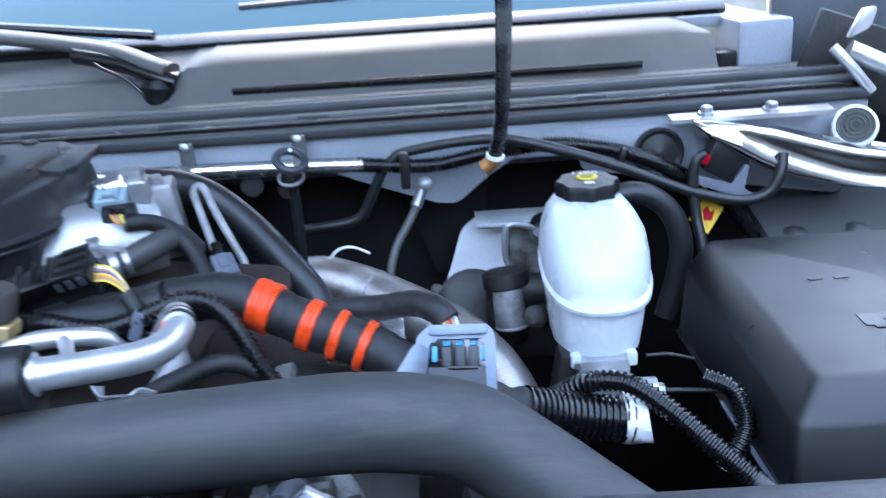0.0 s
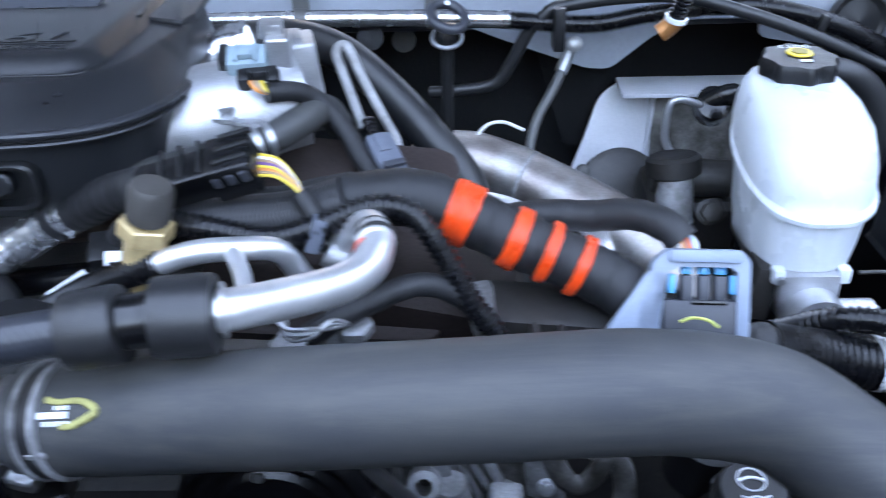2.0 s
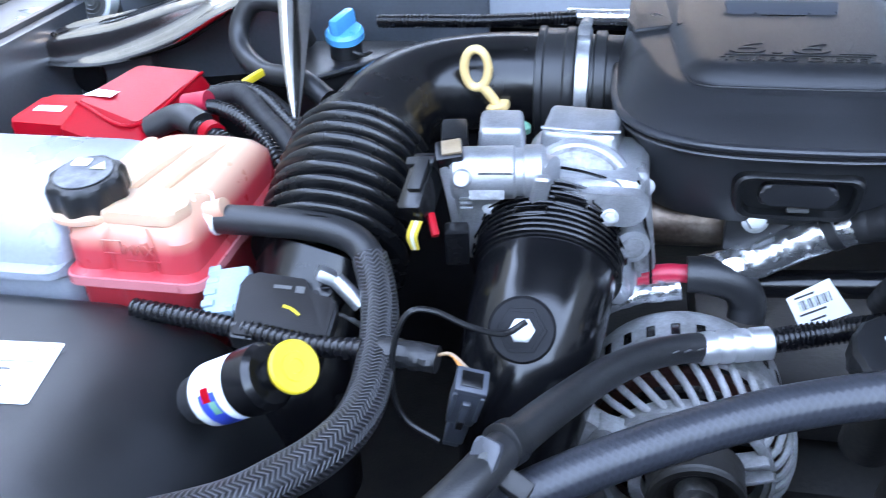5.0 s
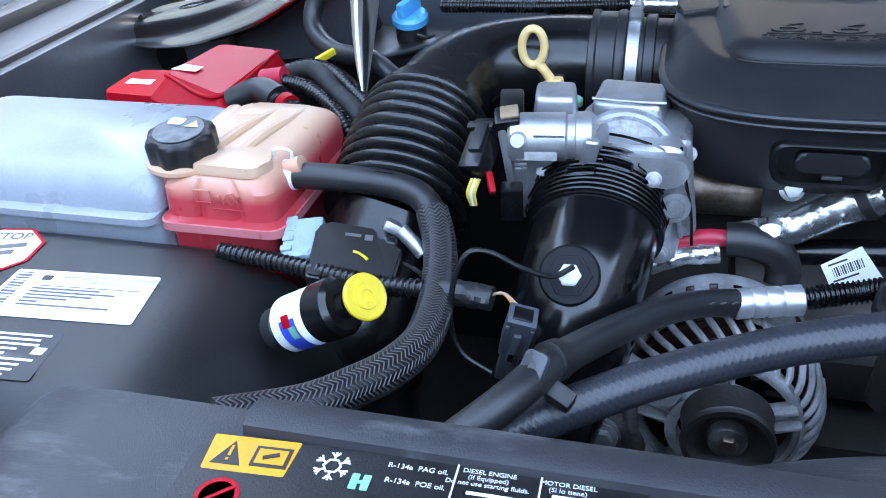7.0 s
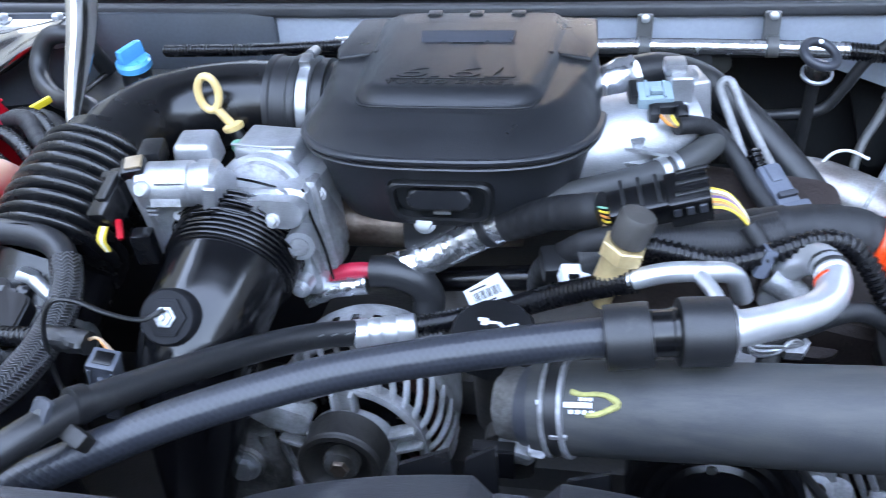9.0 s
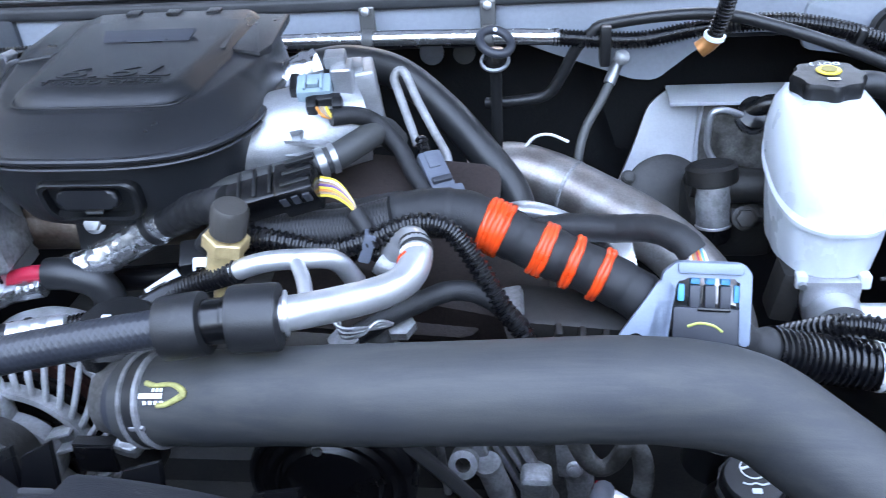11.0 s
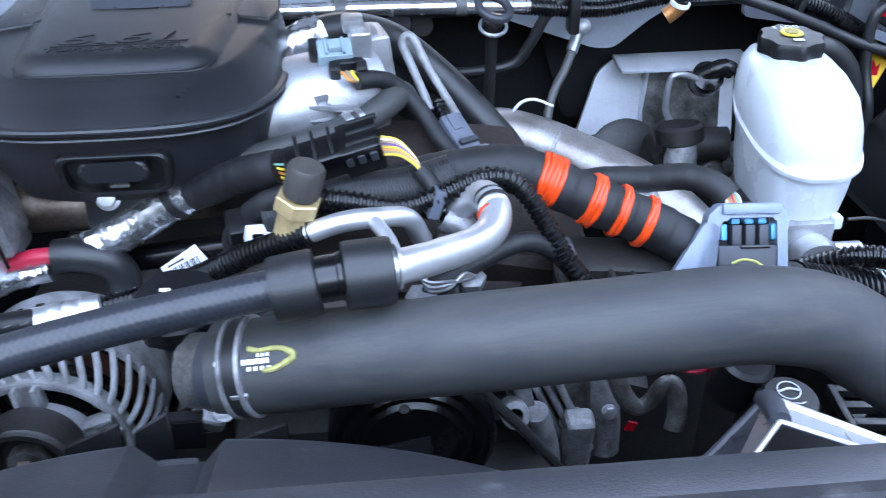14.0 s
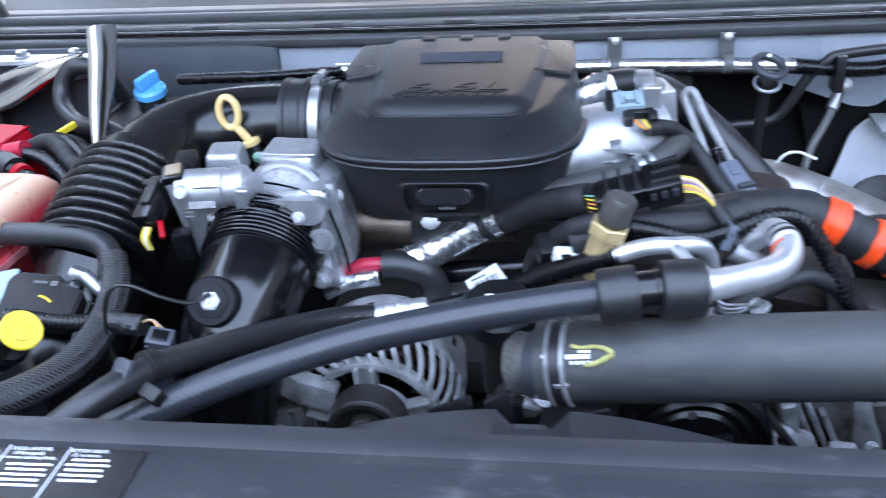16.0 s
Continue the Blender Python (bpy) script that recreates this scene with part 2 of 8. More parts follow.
def scuffed(m, colour, scale, lo, hi, amount, stretch=(1, 1, 1)):
    """Lays dust and scuffs with ragged edges over a material."""
    n, l = m.node_tree.nodes, m.node_tree.links
    b = n["Principled BSDF"]
    old = b.inputs["Base Color"].links[0].from_socket
    tc, mp, tx = n.new("ShaderNodeTexCoord"), n.new("ShaderNodeMapping"), n.new("ShaderNodeTexNoise")
    mp.inputs["Scale"].default_value = stretch
    tx.inputs["Scale"].default_value, tx.inputs["Detail"].default_value, tx.inputs["Roughness"].default_value = scale, 9, 0.72
    l.new(tc.outputs["Object"], mp.inputs["Vector"])
    l.new(mp.outputs["Vector"], tx.inputs["Vector"])
    mr = n.new("ShaderNodeMapRange")
    mr.inputs["From Min"].default_value, mr.inputs["From Max"].default_value, mr.inputs["To Max"].default_value = lo, hi, amount
    l.new(tx.outputs["Fac"], mr.inputs["Value"])
    mix = n.new("ShaderNodeMixRGB")
    mix.inputs[2].default_value = (*colour, 1)
    l.new(mr.outputs["Result"], mix.inputs[0])
    l.new(old, mix.inputs[1])
    l.new(mix.outputs[0], b.inputs["Base Color"])


scuffed(SHROUD, (0.14, 0.14, 0.14), 14, 0.56, 0.74, 0.6, (1, 2.5, 1))
scuffed(HOSE, (0.060, 0.059, 0.055), 5, 0.46, 0.66, 0.8, (1, 14, 14))
scuffed(RUBBER, (0.07, 0.068, 0.062), 30, 0.58, 0.75, 0.5)
scuffed(PLASTIC, (0.07, 0.068, 0.062), 26, 0.60, 0.78, 0.4)
scuffed(DARK, (0.05, 0.045, 0.04), 25, 0.58, 0.74, 0.4)
scuffed(CASTDULL, (0.10, 0.095, 0.09), 28, 0.50, 0.66, 0.7)
scuffed(CAST, (0.16, 0.155, 0.15), 22, 0.56, 0.72, 0.5)
scuffed(COWLGREY, (0.12, 0.117, 0.108), 8, 0.50, 0.72, 0.5)
scuffed(INSUL, (0.02, 0.02, 0.02), 20, 0.58, 0.75, 0.5)

# ---- tools for building ----
BASE = {}
V = Vector


def thing(name, label, category, at, group="", kind=""):
    ob = new(name)
    ob.location = at
    ob.empty_display_size = 0.02
    BASE[ob.name] = V(at)
    return tagged(ob, label, category, group, kind)


def mesh_of(name, bm, mat, smooth=35):
    me = bpy.data.meshes.new(name)
    bmesh.ops.recalc_face_normals(bm, faces=bm.faces)
    bm.to_mesh(me)
    bm.free()
    me.materials.append(mat)
    if smooth:
        me.polygons.foreach_set("use_smooth", [True] * len(me.polygons))
        me.set_sharp_from_angle(angle=radians(smooth))
    return me


def part(name, bm, mat, parent=None, label="", smooth=35):
    """Links a bmesh, given in the world's metres, as one mesh under a thing or part."""
    base = BASE[parent.name] if parent else V((0, 0, 0))
    bmesh.ops.translate(bm, verts=bm.verts, vec=-base)
    ob = new(name, mesh_of(name, bm, mat, smooth))
    if parent:
        ob.parent = parent
        BASE[ob.name] = base
    return tagged(ob, label)


def solo(name, bm, mat, label, category, group="", kind="", smooth=35):
    """A thing of one mesh, with its origin at its base."""
    lo = [min(v.co[i] for v in bm.verts) for i in range(3)]
    hi = [max(v.co[i] for v in bm.verts) for i in range(3)]
    base = V(((lo[0] + hi[0]) / 2, (lo[1] + hi[1]) / 2, lo[2]))
    bmesh.ops.translate(bm, verts=bm.verts, vec=-base)
    ob = new(name, mesh_of(name, bm, mat, smooth))
    ob.location = base
    BASE[ob.name] = base
    return tagged(ob, label, category, group, kind)


def spline(pts, step=0.006):
    """Points at even steps along a smooth line through pts."""
    p = [V(a) for a in pts]
    if len(p) == 2:
        out = [p[0].lerp(p[1], i / 40) for i in range(41)]
    else:
        q = [p[0] * 2 - p[1]] + p + [p[-1] * 2 - p[-2]]
        out = []
        for i in range(1, len(q) - 2):
            for k in range(16):
                t = k / 16
                a, b, c, d = q[i - 1], q[i], q[i + 1], q[i + 2]
                out.append(0.5 * (2 * b + (c - a) * t + (2 * a - 5 * b + 4 * c - d) * t * t + (3 * b - a - 3 * c + d) * t ** 3))
        out.append(p[-1])
    length = [0.0]
    for a, b in zip(out, out[1:]):
        length.append(length[-1] + (b - a).length)
    n = max(2, int(round(length[-1] / step)) + 1)
    res, j = [], 0
    for i in range(n):
        s = length[-1] * i / (n - 1)
        while j < len(out) - 2 and length[j + 1] < s:
            j += 1
        f = (s - length[j]) / max(1e-9, length[j + 1] - length[j])
        res.append(out[j].lerp(out[j + 1], min(1, max(0, f))))
    return res


def sweep(line, radii, seg=16, caps=True, bm=None, squash=1.0):
    """A tube along line, with a radius for every point of it."""
    bm = bm or bmesh.new()
    uvl = bm.loops.layers.uv.verify() if not bm.loops.layers.uv else bm.loops.layers.uv[0]
    t0 = (line[1] - line[0]).normalized()
    up = V((0, 0, 1)) if abs(t0.z) < 0.9 else V((0, 1, 0))
    nrm = (up - t0 * up.dot(t0)).normalized()
    rings, dist, s = [], [], 0.0
    for i, p in enumerate(line):
        t = (line[min(i + 1, len(line) - 1)] - line[max(i - 1, 0)]).normalized()
        nrm = (nrm - t * nrm.dot(t)).normalized()
        side = t.cross(nrm)
        rings.append([bm.verts.new(p + (nrm * math.cos(a) * squash + side * math.sin(a)) * radii[i]) for a in (2 * math.pi * k / seg for k in range(seg))])
        if i:
            s += (p - line[i - 1]).length
        dist.append(s)
    for i in range(len(line) - 1):
        for k in range(seg):
            f = bm.faces.new((rings[i][k], rings[i][(k + 1) % seg], rings[i + 1][(k + 1) % seg], rings[i + 1][k]))
            for lp, (u, v) in zip(f.loops, ((k / seg, dist[i]), ((k + 1) / seg, dist[i]), ((k + 1) / seg, dist[i + 1]), (k / seg, dist[i + 1]))):
                lp[uvl].uv = (u, v)
    if caps:
        bm.faces.new(rings[0]), bm.faces.new(rings[-1])
    return bm


def named_uv(ob):
    ob.data.uv_layers[0].name = "tube"
    return ob


def tube(pts, r, seg=16, step=0.006, wobble=0.0, squash=1.0):
    line = spline(pts, step)
    return sweep(line, [r * (1 + wobble * noise.noise(p * 60)) for p in line], seg, squash=squash)


def ribbed(pts, r, pitch=0.0058, depth=0.2, seg=12):
    """A convoluted conduit: ridges and grooves along a line."""
    line = spline(pts, pitch / 4)
    return sweep(line, [r * (1 if i % 4 < 2 else 1 - depth) for i in range(len(line))], seg)


def wrapped(pts, r, turn=0.02, seg=16):
    """A loom wound with tape: each turn laps the last by a small step."""
    line = spline(pts, 0.0025)
    n = max(2, int(turn / 0.0025))
    return sweep(line, [r * (1 + 0.055 * (i % n) / n + 0.03 * noise.noise(p * 45)) for i, p in enumerate(line)], seg)


def crumpled(pts, r, amp=0.06, cell=85.0, seg=26, step=0.003):
    """A tube wrapped in foil: sharp dents and ridges all over it."""
    bm = tube(pts, r, seg, step)
    line = spline(pts, step)
    for v in bm.verts:
        c = min(line, key=lambda p: (p - v.co).length_squared)
        near = noise.voronoi(v.co * cell)[0]
        v.co += (v.co - c) * amp * (2.2 * (near[1] - near[0]) - 0.7 + 0.6 * noise.noise(v.co * cell * 2.3))
    return bm


def frame_to(at, axis, roll=0.0):
    """A pose at a place whose z points along axis."""
    z = V(axis).normalized()
    return Matrix.Translation(V(at)) @ z.to_track_quat("Z", "Y").to_matrix().to_4x4() @ Matrix.Rotation(radians(roll), 4, "Z")


def lathe(profile, at, axis=(0, 0, 1), seg=32, bm=None, wave=None):
    """A turned shape: (radius, height) pairs about axis. wave(angle, i) scales a radius."""
    bm = bm or bmesh.new()
    m = frame_to(at, axis)
    rings = []
    for i, (r, h) in enumerate(profile):
        rings.append([bm.verts.new(m @ V((r * (wave(a, i) if wave else 1) * math.cos(a), r * (wave(a, i) if wave else 1) * math.sin(a), h))) for a in (2 * math.pi * k / seg for k in range(seg))])
    for i in range(len(rings) - 1):
        for k in range(seg):
            bm.faces.new((rings[i][k], rings[i][(k + 1) % seg], rings[i + 1][(k + 1) % seg], rings[i + 1][k]))
    bm.faces.new(rings[0]), bm.faces.new(rings[-1])
    return bm


def band_ring(at, axis, r, width, thick=0.0018, seg=48):
    """An open strap round a tube."""
    bm, m = bmesh.new(), frame_to(at, axis)
    prof = [(r, 0), (r + thick, 0.0008), (r + thick, width - 0.0008), (r, width)]
    rings = [[bm.verts.new(m @ V((q * math.cos(a), q * math.sin(a), h))) for q, h in prof] for a in (2 * math.pi * k / seg for k in range(seg))]
    for k in range(seg):
        for i in range(4):
            bm.faces.new((rings[k][i], rings[k][(i + 1) % 4], rings[(k + 1) % seg][(i + 1) % 4], rings[(k + 1) % seg][i]))
    return bm


def turn_to(at, rx=0, ry=0, rz=0):
    return pose(*at, rx, ry, rz)


def rbox(size, m, bevel=0.004, seg=2, bm=None, taper=1.0):
    """A box with rounded edges, centred on the pose m; taper scales its top."""
    bm = bm or bmesh.new()
    made = bmesh.ops.create_cube(bm, size=1.0)["verts"]
    for v in made:
        k = taper if v.co.z > 0 else 1.0
        v.co = V((v.co.x * size[0] * k, v.co.y * size[1] * k, v.co.z * size[2]))
    edges = list({e for v in made for e in v.link_edges})
    faces_before = set(bm.faces)
    if bevel:
        res = bmesh.ops.bevel(bm, geom=edges, offset=min(bevel, min(size) * 0.45), segments=seg, profile=0.6, affect="EDGES")
        verts = {v for f in res["faces"] for v in f.verts} | {v for v in made if v.is_valid}
    else:
        verts = made
    bmesh.ops.transform(bm, matrix=m, verts=list(verts))
    return bm


def prism(outline, depth, m, bevel=0.002, bm=None, seg=2):
    """A plate cut to an outline in its own x and y, its back at z = 0."""
    own = bmesh.new()
    bot = [own.verts.new((x, y, 0)) for x, y in outline]
    top = [own.verts.new((x, y, depth)) for x, y in outline]
    own.faces.new(bot[::-1])
    lid = own.faces.new(top)
    n = len(outline)
    for i in range(n):
        own.faces.new((bot[i], bot[(i + 1) % n], top[(i + 1) % n], top[i]))
    if bevel:
        bmesh.ops.bevel(own, geom=list(lid.edges), offset=bevel, segments=seg, profile=0.6, affect="EDGES")
    bmesh.ops.transform(own, matrix=m, verts=own.verts)
    if bm is None:
        return own
    me = bpy.data.meshes.new("t")
    own.to_mesh(me)
    bm.from_mesh(me)
    own.free()
    bpy.data.meshes.remove(me)
    return bm


def rounded(pts, r=0.01, n=5):
    """Rounds the corners of an outline."""
    out = []
    k = len(pts)
    for i in range(k):
        p, a, b = V((*pts[i], 0)), V((*pts[i - 1], 0)), V((*pts[(i + 1) % k], 0))
        u, w = (a - p), (b - p)
        d = min(r, u.length * 0.45, w.length * 0.45)
        u, w = p + u.normalized() * d, p + w.normalized() * d
        for j in range(n + 1):
            t = j / n
            q = u * (1 - t) ** 2 + p * 2 * t * (1 - t) + w * t * t
            out.append((q.x, q.y))
    return out


def oval(ax, ay, e=2.6, n=48, ay2=None):
    """A squarish oval; ay2 is its reach towards minus y."""
    out = []
    for i in range(n):
        a = 2 * math.pi * i / n
        c, s = math.cos(a), math.sin(a)
        r = (abs(c) ** e + abs(s) ** e) ** (-1 / e)
        out.append((ax * r * c, (ay if s > 0 or ay2 is None else ay2) * r * s))
    return out


def loft(layers, bm=None):
    """Skins closed rings of points that have equal counts."""
    bm = bm or bmesh.new()
    rings = [[bm.verts.new(p) for p in ring] for ring in layers]
    n = len(rings[0])
    for a, b in zip(rings, rings[1:]):
        for k in range(n):
            bm.faces.new((a[k], a[(k + 1) % n], b[(k + 1) % n], b[k]))
    bm.faces.new(rings[0]), bm.faces.new(rings[-1])
    return bm


def lettering(text, size, m, depth=0.0004, bold=0.0, slant=0.0, width=1.0):
    """Words as a mesh, in the plane of the pose m, centred."""
    cu = bpy.data.curves.new("words", "FONT")
    cu.body, cu.size, cu.extrude, cu.offset, cu.shear = text, size, depth, bold, slant
    cu.align_x, cu.align_y, cu.resolution_u = "CENTER", "CENTER", 3
    ob = bpy.data.objects.new("words", cu)
    scene.collection.objects.link(ob)
    dg = bpy.context.evaluated_depsgraph_get()
    me = bpy.data.meshes.new_from_object(ob.evaluated_get(dg))
    bm = bmesh.new()
    bm.from_mesh(me)
    bpy.data.objects.remove(ob)
    bpy.data.curves.remove(cu)
    bpy.data.meshes.remove(me)
    bmesh.ops.transform(bm, matrix=m @ Matrix.Diagonal((width, 1, 1, 1)), verts=bm.verts)
    return bm


def hexhead(at, axis, r, h, parent, mat=None, name="bolt", flange=True):
    """A flanged hex bolt head."""
    bm = lathe([(r * 1.35, 0), (r * 1.35, h * 0.2), (r * 1.05, h * 0.3)] if flange else [(r, 0), (r, h * 0.3)], at, axis, 20)
    m = frame_to(at, axis)
    prism([(r * math.cos(a), r * math.sin(a)) for a in (math.pi / 3 * k for k in range(6))], h, m, r * 0.12, bm)
    return part(name, bm, mat or ZINC, parent, smooth=20)

# ---- setting: body shell of the engine bay ----
CX = -0.40   # the truck's middle


def slab(name, size, at, mat, rx=0, ry=0, rz=0, bevel=0.004):
    return tagged(part(name, rbox(size, turn_to(at, rx, ry, rz), bevel), mat), kind="structure")


def strip(name, pts, w, h, mat, bevel=0.003):
    """A long trim with a rounded box section, along a line of points."""
    line = spline(pts, 0.04)
    rings = []
    for i, p in enumerate(line):
        t = (line[min(i + 1, len(line) - 1)] - line[max(i - 1, 0)]).normalized()
        side = t.cross(V((0, 0, 1))).normalized()
        ring = []
        for x, y in rounded([(-w / 2, -h / 2), (w / 2, -h / 2), (w / 2, h / 2), (-w / 2, h / 2)], bevel, 3):
            ring.append(p + side * x + V((0, 0, 1)) * y)
        rings.append(ring)
    return tagged(part(name, loft(rings), mat), kind="structure")


def bowed(y, z, sag=0.03, half=1.0, lift=0.0):
    """A cross-car line that sweeps back towards both fenders."""
    return [(CX + half * k, y + sag * k * k * 1.0, z + lift * k * k) for k in (-1, -0.75, -0.5, -0.25, 0, 0.25, 0.5, 0.75, 1)]


ground = tagged(part("ground", rbox((400, 400, 0.1), turn_to((0, 0, -0.05)), 0), material("asphalt", (0.075, 0.075, 0.075), 0.85, vary=0.3, scale=3, fine=80, bump=0.4)), kind="structure")
# Unseen walls added to block low sky; the dark one behind dims front reflections
UNSEENWALL = material("plain_unseen_wall", (0.20, 0.195, 0.185), 0.8, vary=0.3, scale=1.5, fine=60, bump=0.3)
slab("wall_unseen_left", (0.3, 40, 5.0), (-4.5, 0, 2.5), UNSEENWALL, bevel=0)
slab("wall_unseen_right", (0.3, 40, 4.0), (3.6, 0, 2.0), UNSEENWALL, bevel=0)
slab("wall_unseen_behind", (8.1, 0.3, 4.0), (-0.45, -7.0, 2.0), material("dark_unseen_wall", (0.07, 0.07, 0.065), 0.8, vary=0.3, scale=1.5, fine=60, bump=0.3), bevel=0)
slab("wall_firewall", (2.22, 0.03, 0.75), (CX, 1.40, 1.0), INSUL)
slab("floor_undertray", (2.22, 1.5, 0.02), (CX, 0.68, 0.62), DARK)
slab("wall_fender_left", (0.03, 1.6, 0.72), (-1.50, 0.65, 0.98), PAINTSHADED)
slab("wall_fender_right", (0.03, 1.6, 0.72), (0.72, 0.65, 0.98), PAINTSHADED)
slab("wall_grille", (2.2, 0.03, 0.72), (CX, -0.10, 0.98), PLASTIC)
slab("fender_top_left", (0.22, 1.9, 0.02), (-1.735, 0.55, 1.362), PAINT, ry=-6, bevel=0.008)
slab("fender_channel_left", (0.10, 1.9, 0.02), (-1.560, 0.55, 1.335), PAINTSHADED, ry=8, bevel=0.006)
slab("trim_fender_seal", (0.030, 1.9, 0.026), (-1.598, 0.55, 1.356), SEAL, bevel=0.010)
slab("trim_fender_lip", (0.012, 1.9, 0.020), (-1.508, 0.55, 1.338), SEAL, bevel=0.005)
slab("fender_top_right", (0.22, 1.9, 0.02), (0.82, 0.55, 1.345), PAINT, ry=6, bevel=0.008)

# cowl: painted flange, seals, ledges and the grey plastic leaf screen
strip("trim_cowl_flange", bowed(1.235, 1.352), 0.016, 0.052, PAINT)
strip("trim_cowl_under", bowed(1.27, 1.325), 0.05, 0.02, PAINTSHADED)
strip("trim_cowl_seal", bowed(1.237, 1.386), 0.040, 0.018, SEAL, 0.006)
strip("trim_cowl_groove", bowed(1.245, 1.397), 0.03, 0.012, GLOSS)
strip("trim_cowl_ledge", bowed(1.268, 1.404), 0.05, 0.010, COWLGREY)
strip("trim_cowl_bead", bowed(1.272, 1.414), 0.018, 0.016, SEAL, 0.006)
strip("trim_cowl_step", bowed(1.300, 1.418), 0.03, 0.012, COWLGREY)
for k in range(9):
    slab("trim_cowl_tab", (0.045, 0.020, 0.008), (CX - 0.80 + 0.2 * k, 1.252 + 0.03 * ((k - 4) / 4) ** 2 * 0.64, 1.4045), SEAL, bevel=0.002)
rings = []
for y, z in ((1.31, 1.415), (1.325, 1.43), (1.355, 1.475), (1.375, 1.488), (1.46, 1.500), (1.46, 1.485), (1.37, 1.47), (1.31, 1.405)):
    rings.append((y, z))
line = [p for p in bowed(0, 0) if p[0] < 0.30]
def screen_low(x):
    """The leaf screen is lower beside the wiper's pivot."""
    return 1.458 if x < -0.42 else 1.458 + 0.045 * min(1, (x + 0.42) / 0.05)


line = sorted(line + [(x, 0.03 * (x - CX) ** 2, 0) for x in (-0.425, -0.37, -0.34)])
cowl = loft([[(x, y + dy, min(z, screen_low(x)) if z > 1.45 and y < 1.40 else z) for y, z in rings] for x, dy, _ in line] + [[(0.355, y + 0.017, z) for y, z in rings], [(0.408, min(y, 1.362) + 0.020, min(z, 1.472)) for y, z in rings]])
tagged(part("trim_leaf_screen", cowl, COWLGREY), kind="structure")
slab("trim_screen_slot", (0.62, 0.008, 0.010), (-0.02, 1.327, 1.437), GLOSS, rx=40, bevel=0.002)
slab("trim_screen_gap", (0.032, 0.05, 0.05), (0.424, 1.375, 1.420), GLOSS)
slab("trim_fender_corner", (0.085, 0.30, 0.10), (0.483, 1.50, 1.440), PAINT, bevel=0.010)
slab("trim_scuttle_edge", (0.19, 0.16, 0.02), (0.395, 1.53, 1.487), PAINT, rx=4, bevel=0.006)
slab("wall_scuttle", (0.30, 0.03, 0.20), (0.66, 1.42, 1.42), PAINTSHADED)

# windscreen: greenish outside reflection put into its base colour, the rest left to the sky
GLASS = bpy.data.materials.new("windscreen_glass")
GLASS.use_nodes = True
gb = GLASS.node_tree.nodes["Principled BSDF"]
gb.inputs["Base Color"].default_value = (0.022, 0.075, 0.090, 1)
gb.inputs["Roughness"].default_value = 0.04
gb.inputs["IOR"].default_value = 1.45
gb.inputs["Specular IOR Level"].default_value = 0.25
tagged(part("window_1", rbox((1.7, 0.9, 0.008), turn_to((CX, 1.83, 1.73), 33, 0, 0), 0.002), GLASS), kind="structure")
slab("trim_glass_edge", (1.7, 0.03, 0.012), (CX, 1.455, 1.505), GLOSS, rx=33)

# raised bonnet: inner skin over the bay, hinged at the cowl
bonnet = thing("bonnet", "raised grey painted bonnet with a ribbed inner skin", "bonnet", (CX, 1.42, 1.600))
BR = 47
bonnet_m = Matrix.Translation((CX, 1.42, 1.618)) @ pose(0, 0, 0, -BR, 0, 0)
part("outer_skin", rbox((1.96, 1.30, 0.012), bonnet_m @ pose(0, -0.65, 0.010), 0.004), PAINT, bonnet)
part("inner_panel", rbox((1.88, 1.22, 0.014), bonnet_m @ pose(0, -0.63, -0.006), 0.006), BONNETPAINT, bonnet)
# Out of view; added so that upward-facing slopes reflect something dark
part("liner", rbox((1.50, 0.70, 0.016), bonnet_m @ pose(0, -0.84, -0.020), 0.008), INSUL, bonnet, "unseen black liner")
part("rear_edge", rbox((1.90, 0.05, 0.025), bonnet_m @ pose(0, -0.01, -0.004), 0.008), PAINT, bonnet)

# radiator cover over the front, with the fan shroud behind it
cover_front = []
for y, z in ((-0.12, 1.335), (0.05, 1.345), (0.22, 1.351), (0.345, 1.353), (0.372, 1.350), (0.378, 1.342), (0.376, 1.325), (0.36, 1.315), (-0.12, 1.315)):
    cover_front.append((y, z))
radiator_cover = thing("radiator_cover", "black plastic radiator cover with warning stickers, across the front", "cover", (CX, 0.15, 1.31))
part("top_panel", loft([[(x, y + dy, z + dz) for y, z in cover_front] for x, dy, dz in ((-1.075, -0.012, -0.060), (-1.062, -0.008, -0.026), (-1.050, -0.004, -0.008), (-1.036, 0.0, -0.001), (-1.0, 0.002, 0), (-0.9, 0.002, 0), (-0.6, 0, 0), (-0.2, 0, 0), (0.1, 0.002, 0), (0.2, 0.004, -0.004), (0.28, 0.004, -0.012))]), SHROUD, radiator_cover)
part("raised_lip", loft([[(x, y, z) for y, z in ((0.352, 1.352), (0.375, 1.352), (0.377, 1.358), (0.366, 1.361), (0.354, 1.358))] for x in (-0.908, -0.5, 0.0, 0.2)]), SHROUD, radiator_cover)
fan_shroud = thing("fan_shroud", "dusty black plastic fan shroud with an arched edge and a notch", "fan shroud", (-0.47, 0.45, 1.0))
arch = []
for k in range(33):
    u = k / 32
    x = -0.68 + 0.44 * u
    h = 1.245 + 0.062 * math.sin(math.pi * min(1, max(0, u))) ** 0.75
    if 0.455 < u < 0.535:
        h -= 0.018
    arch.append((x, h))
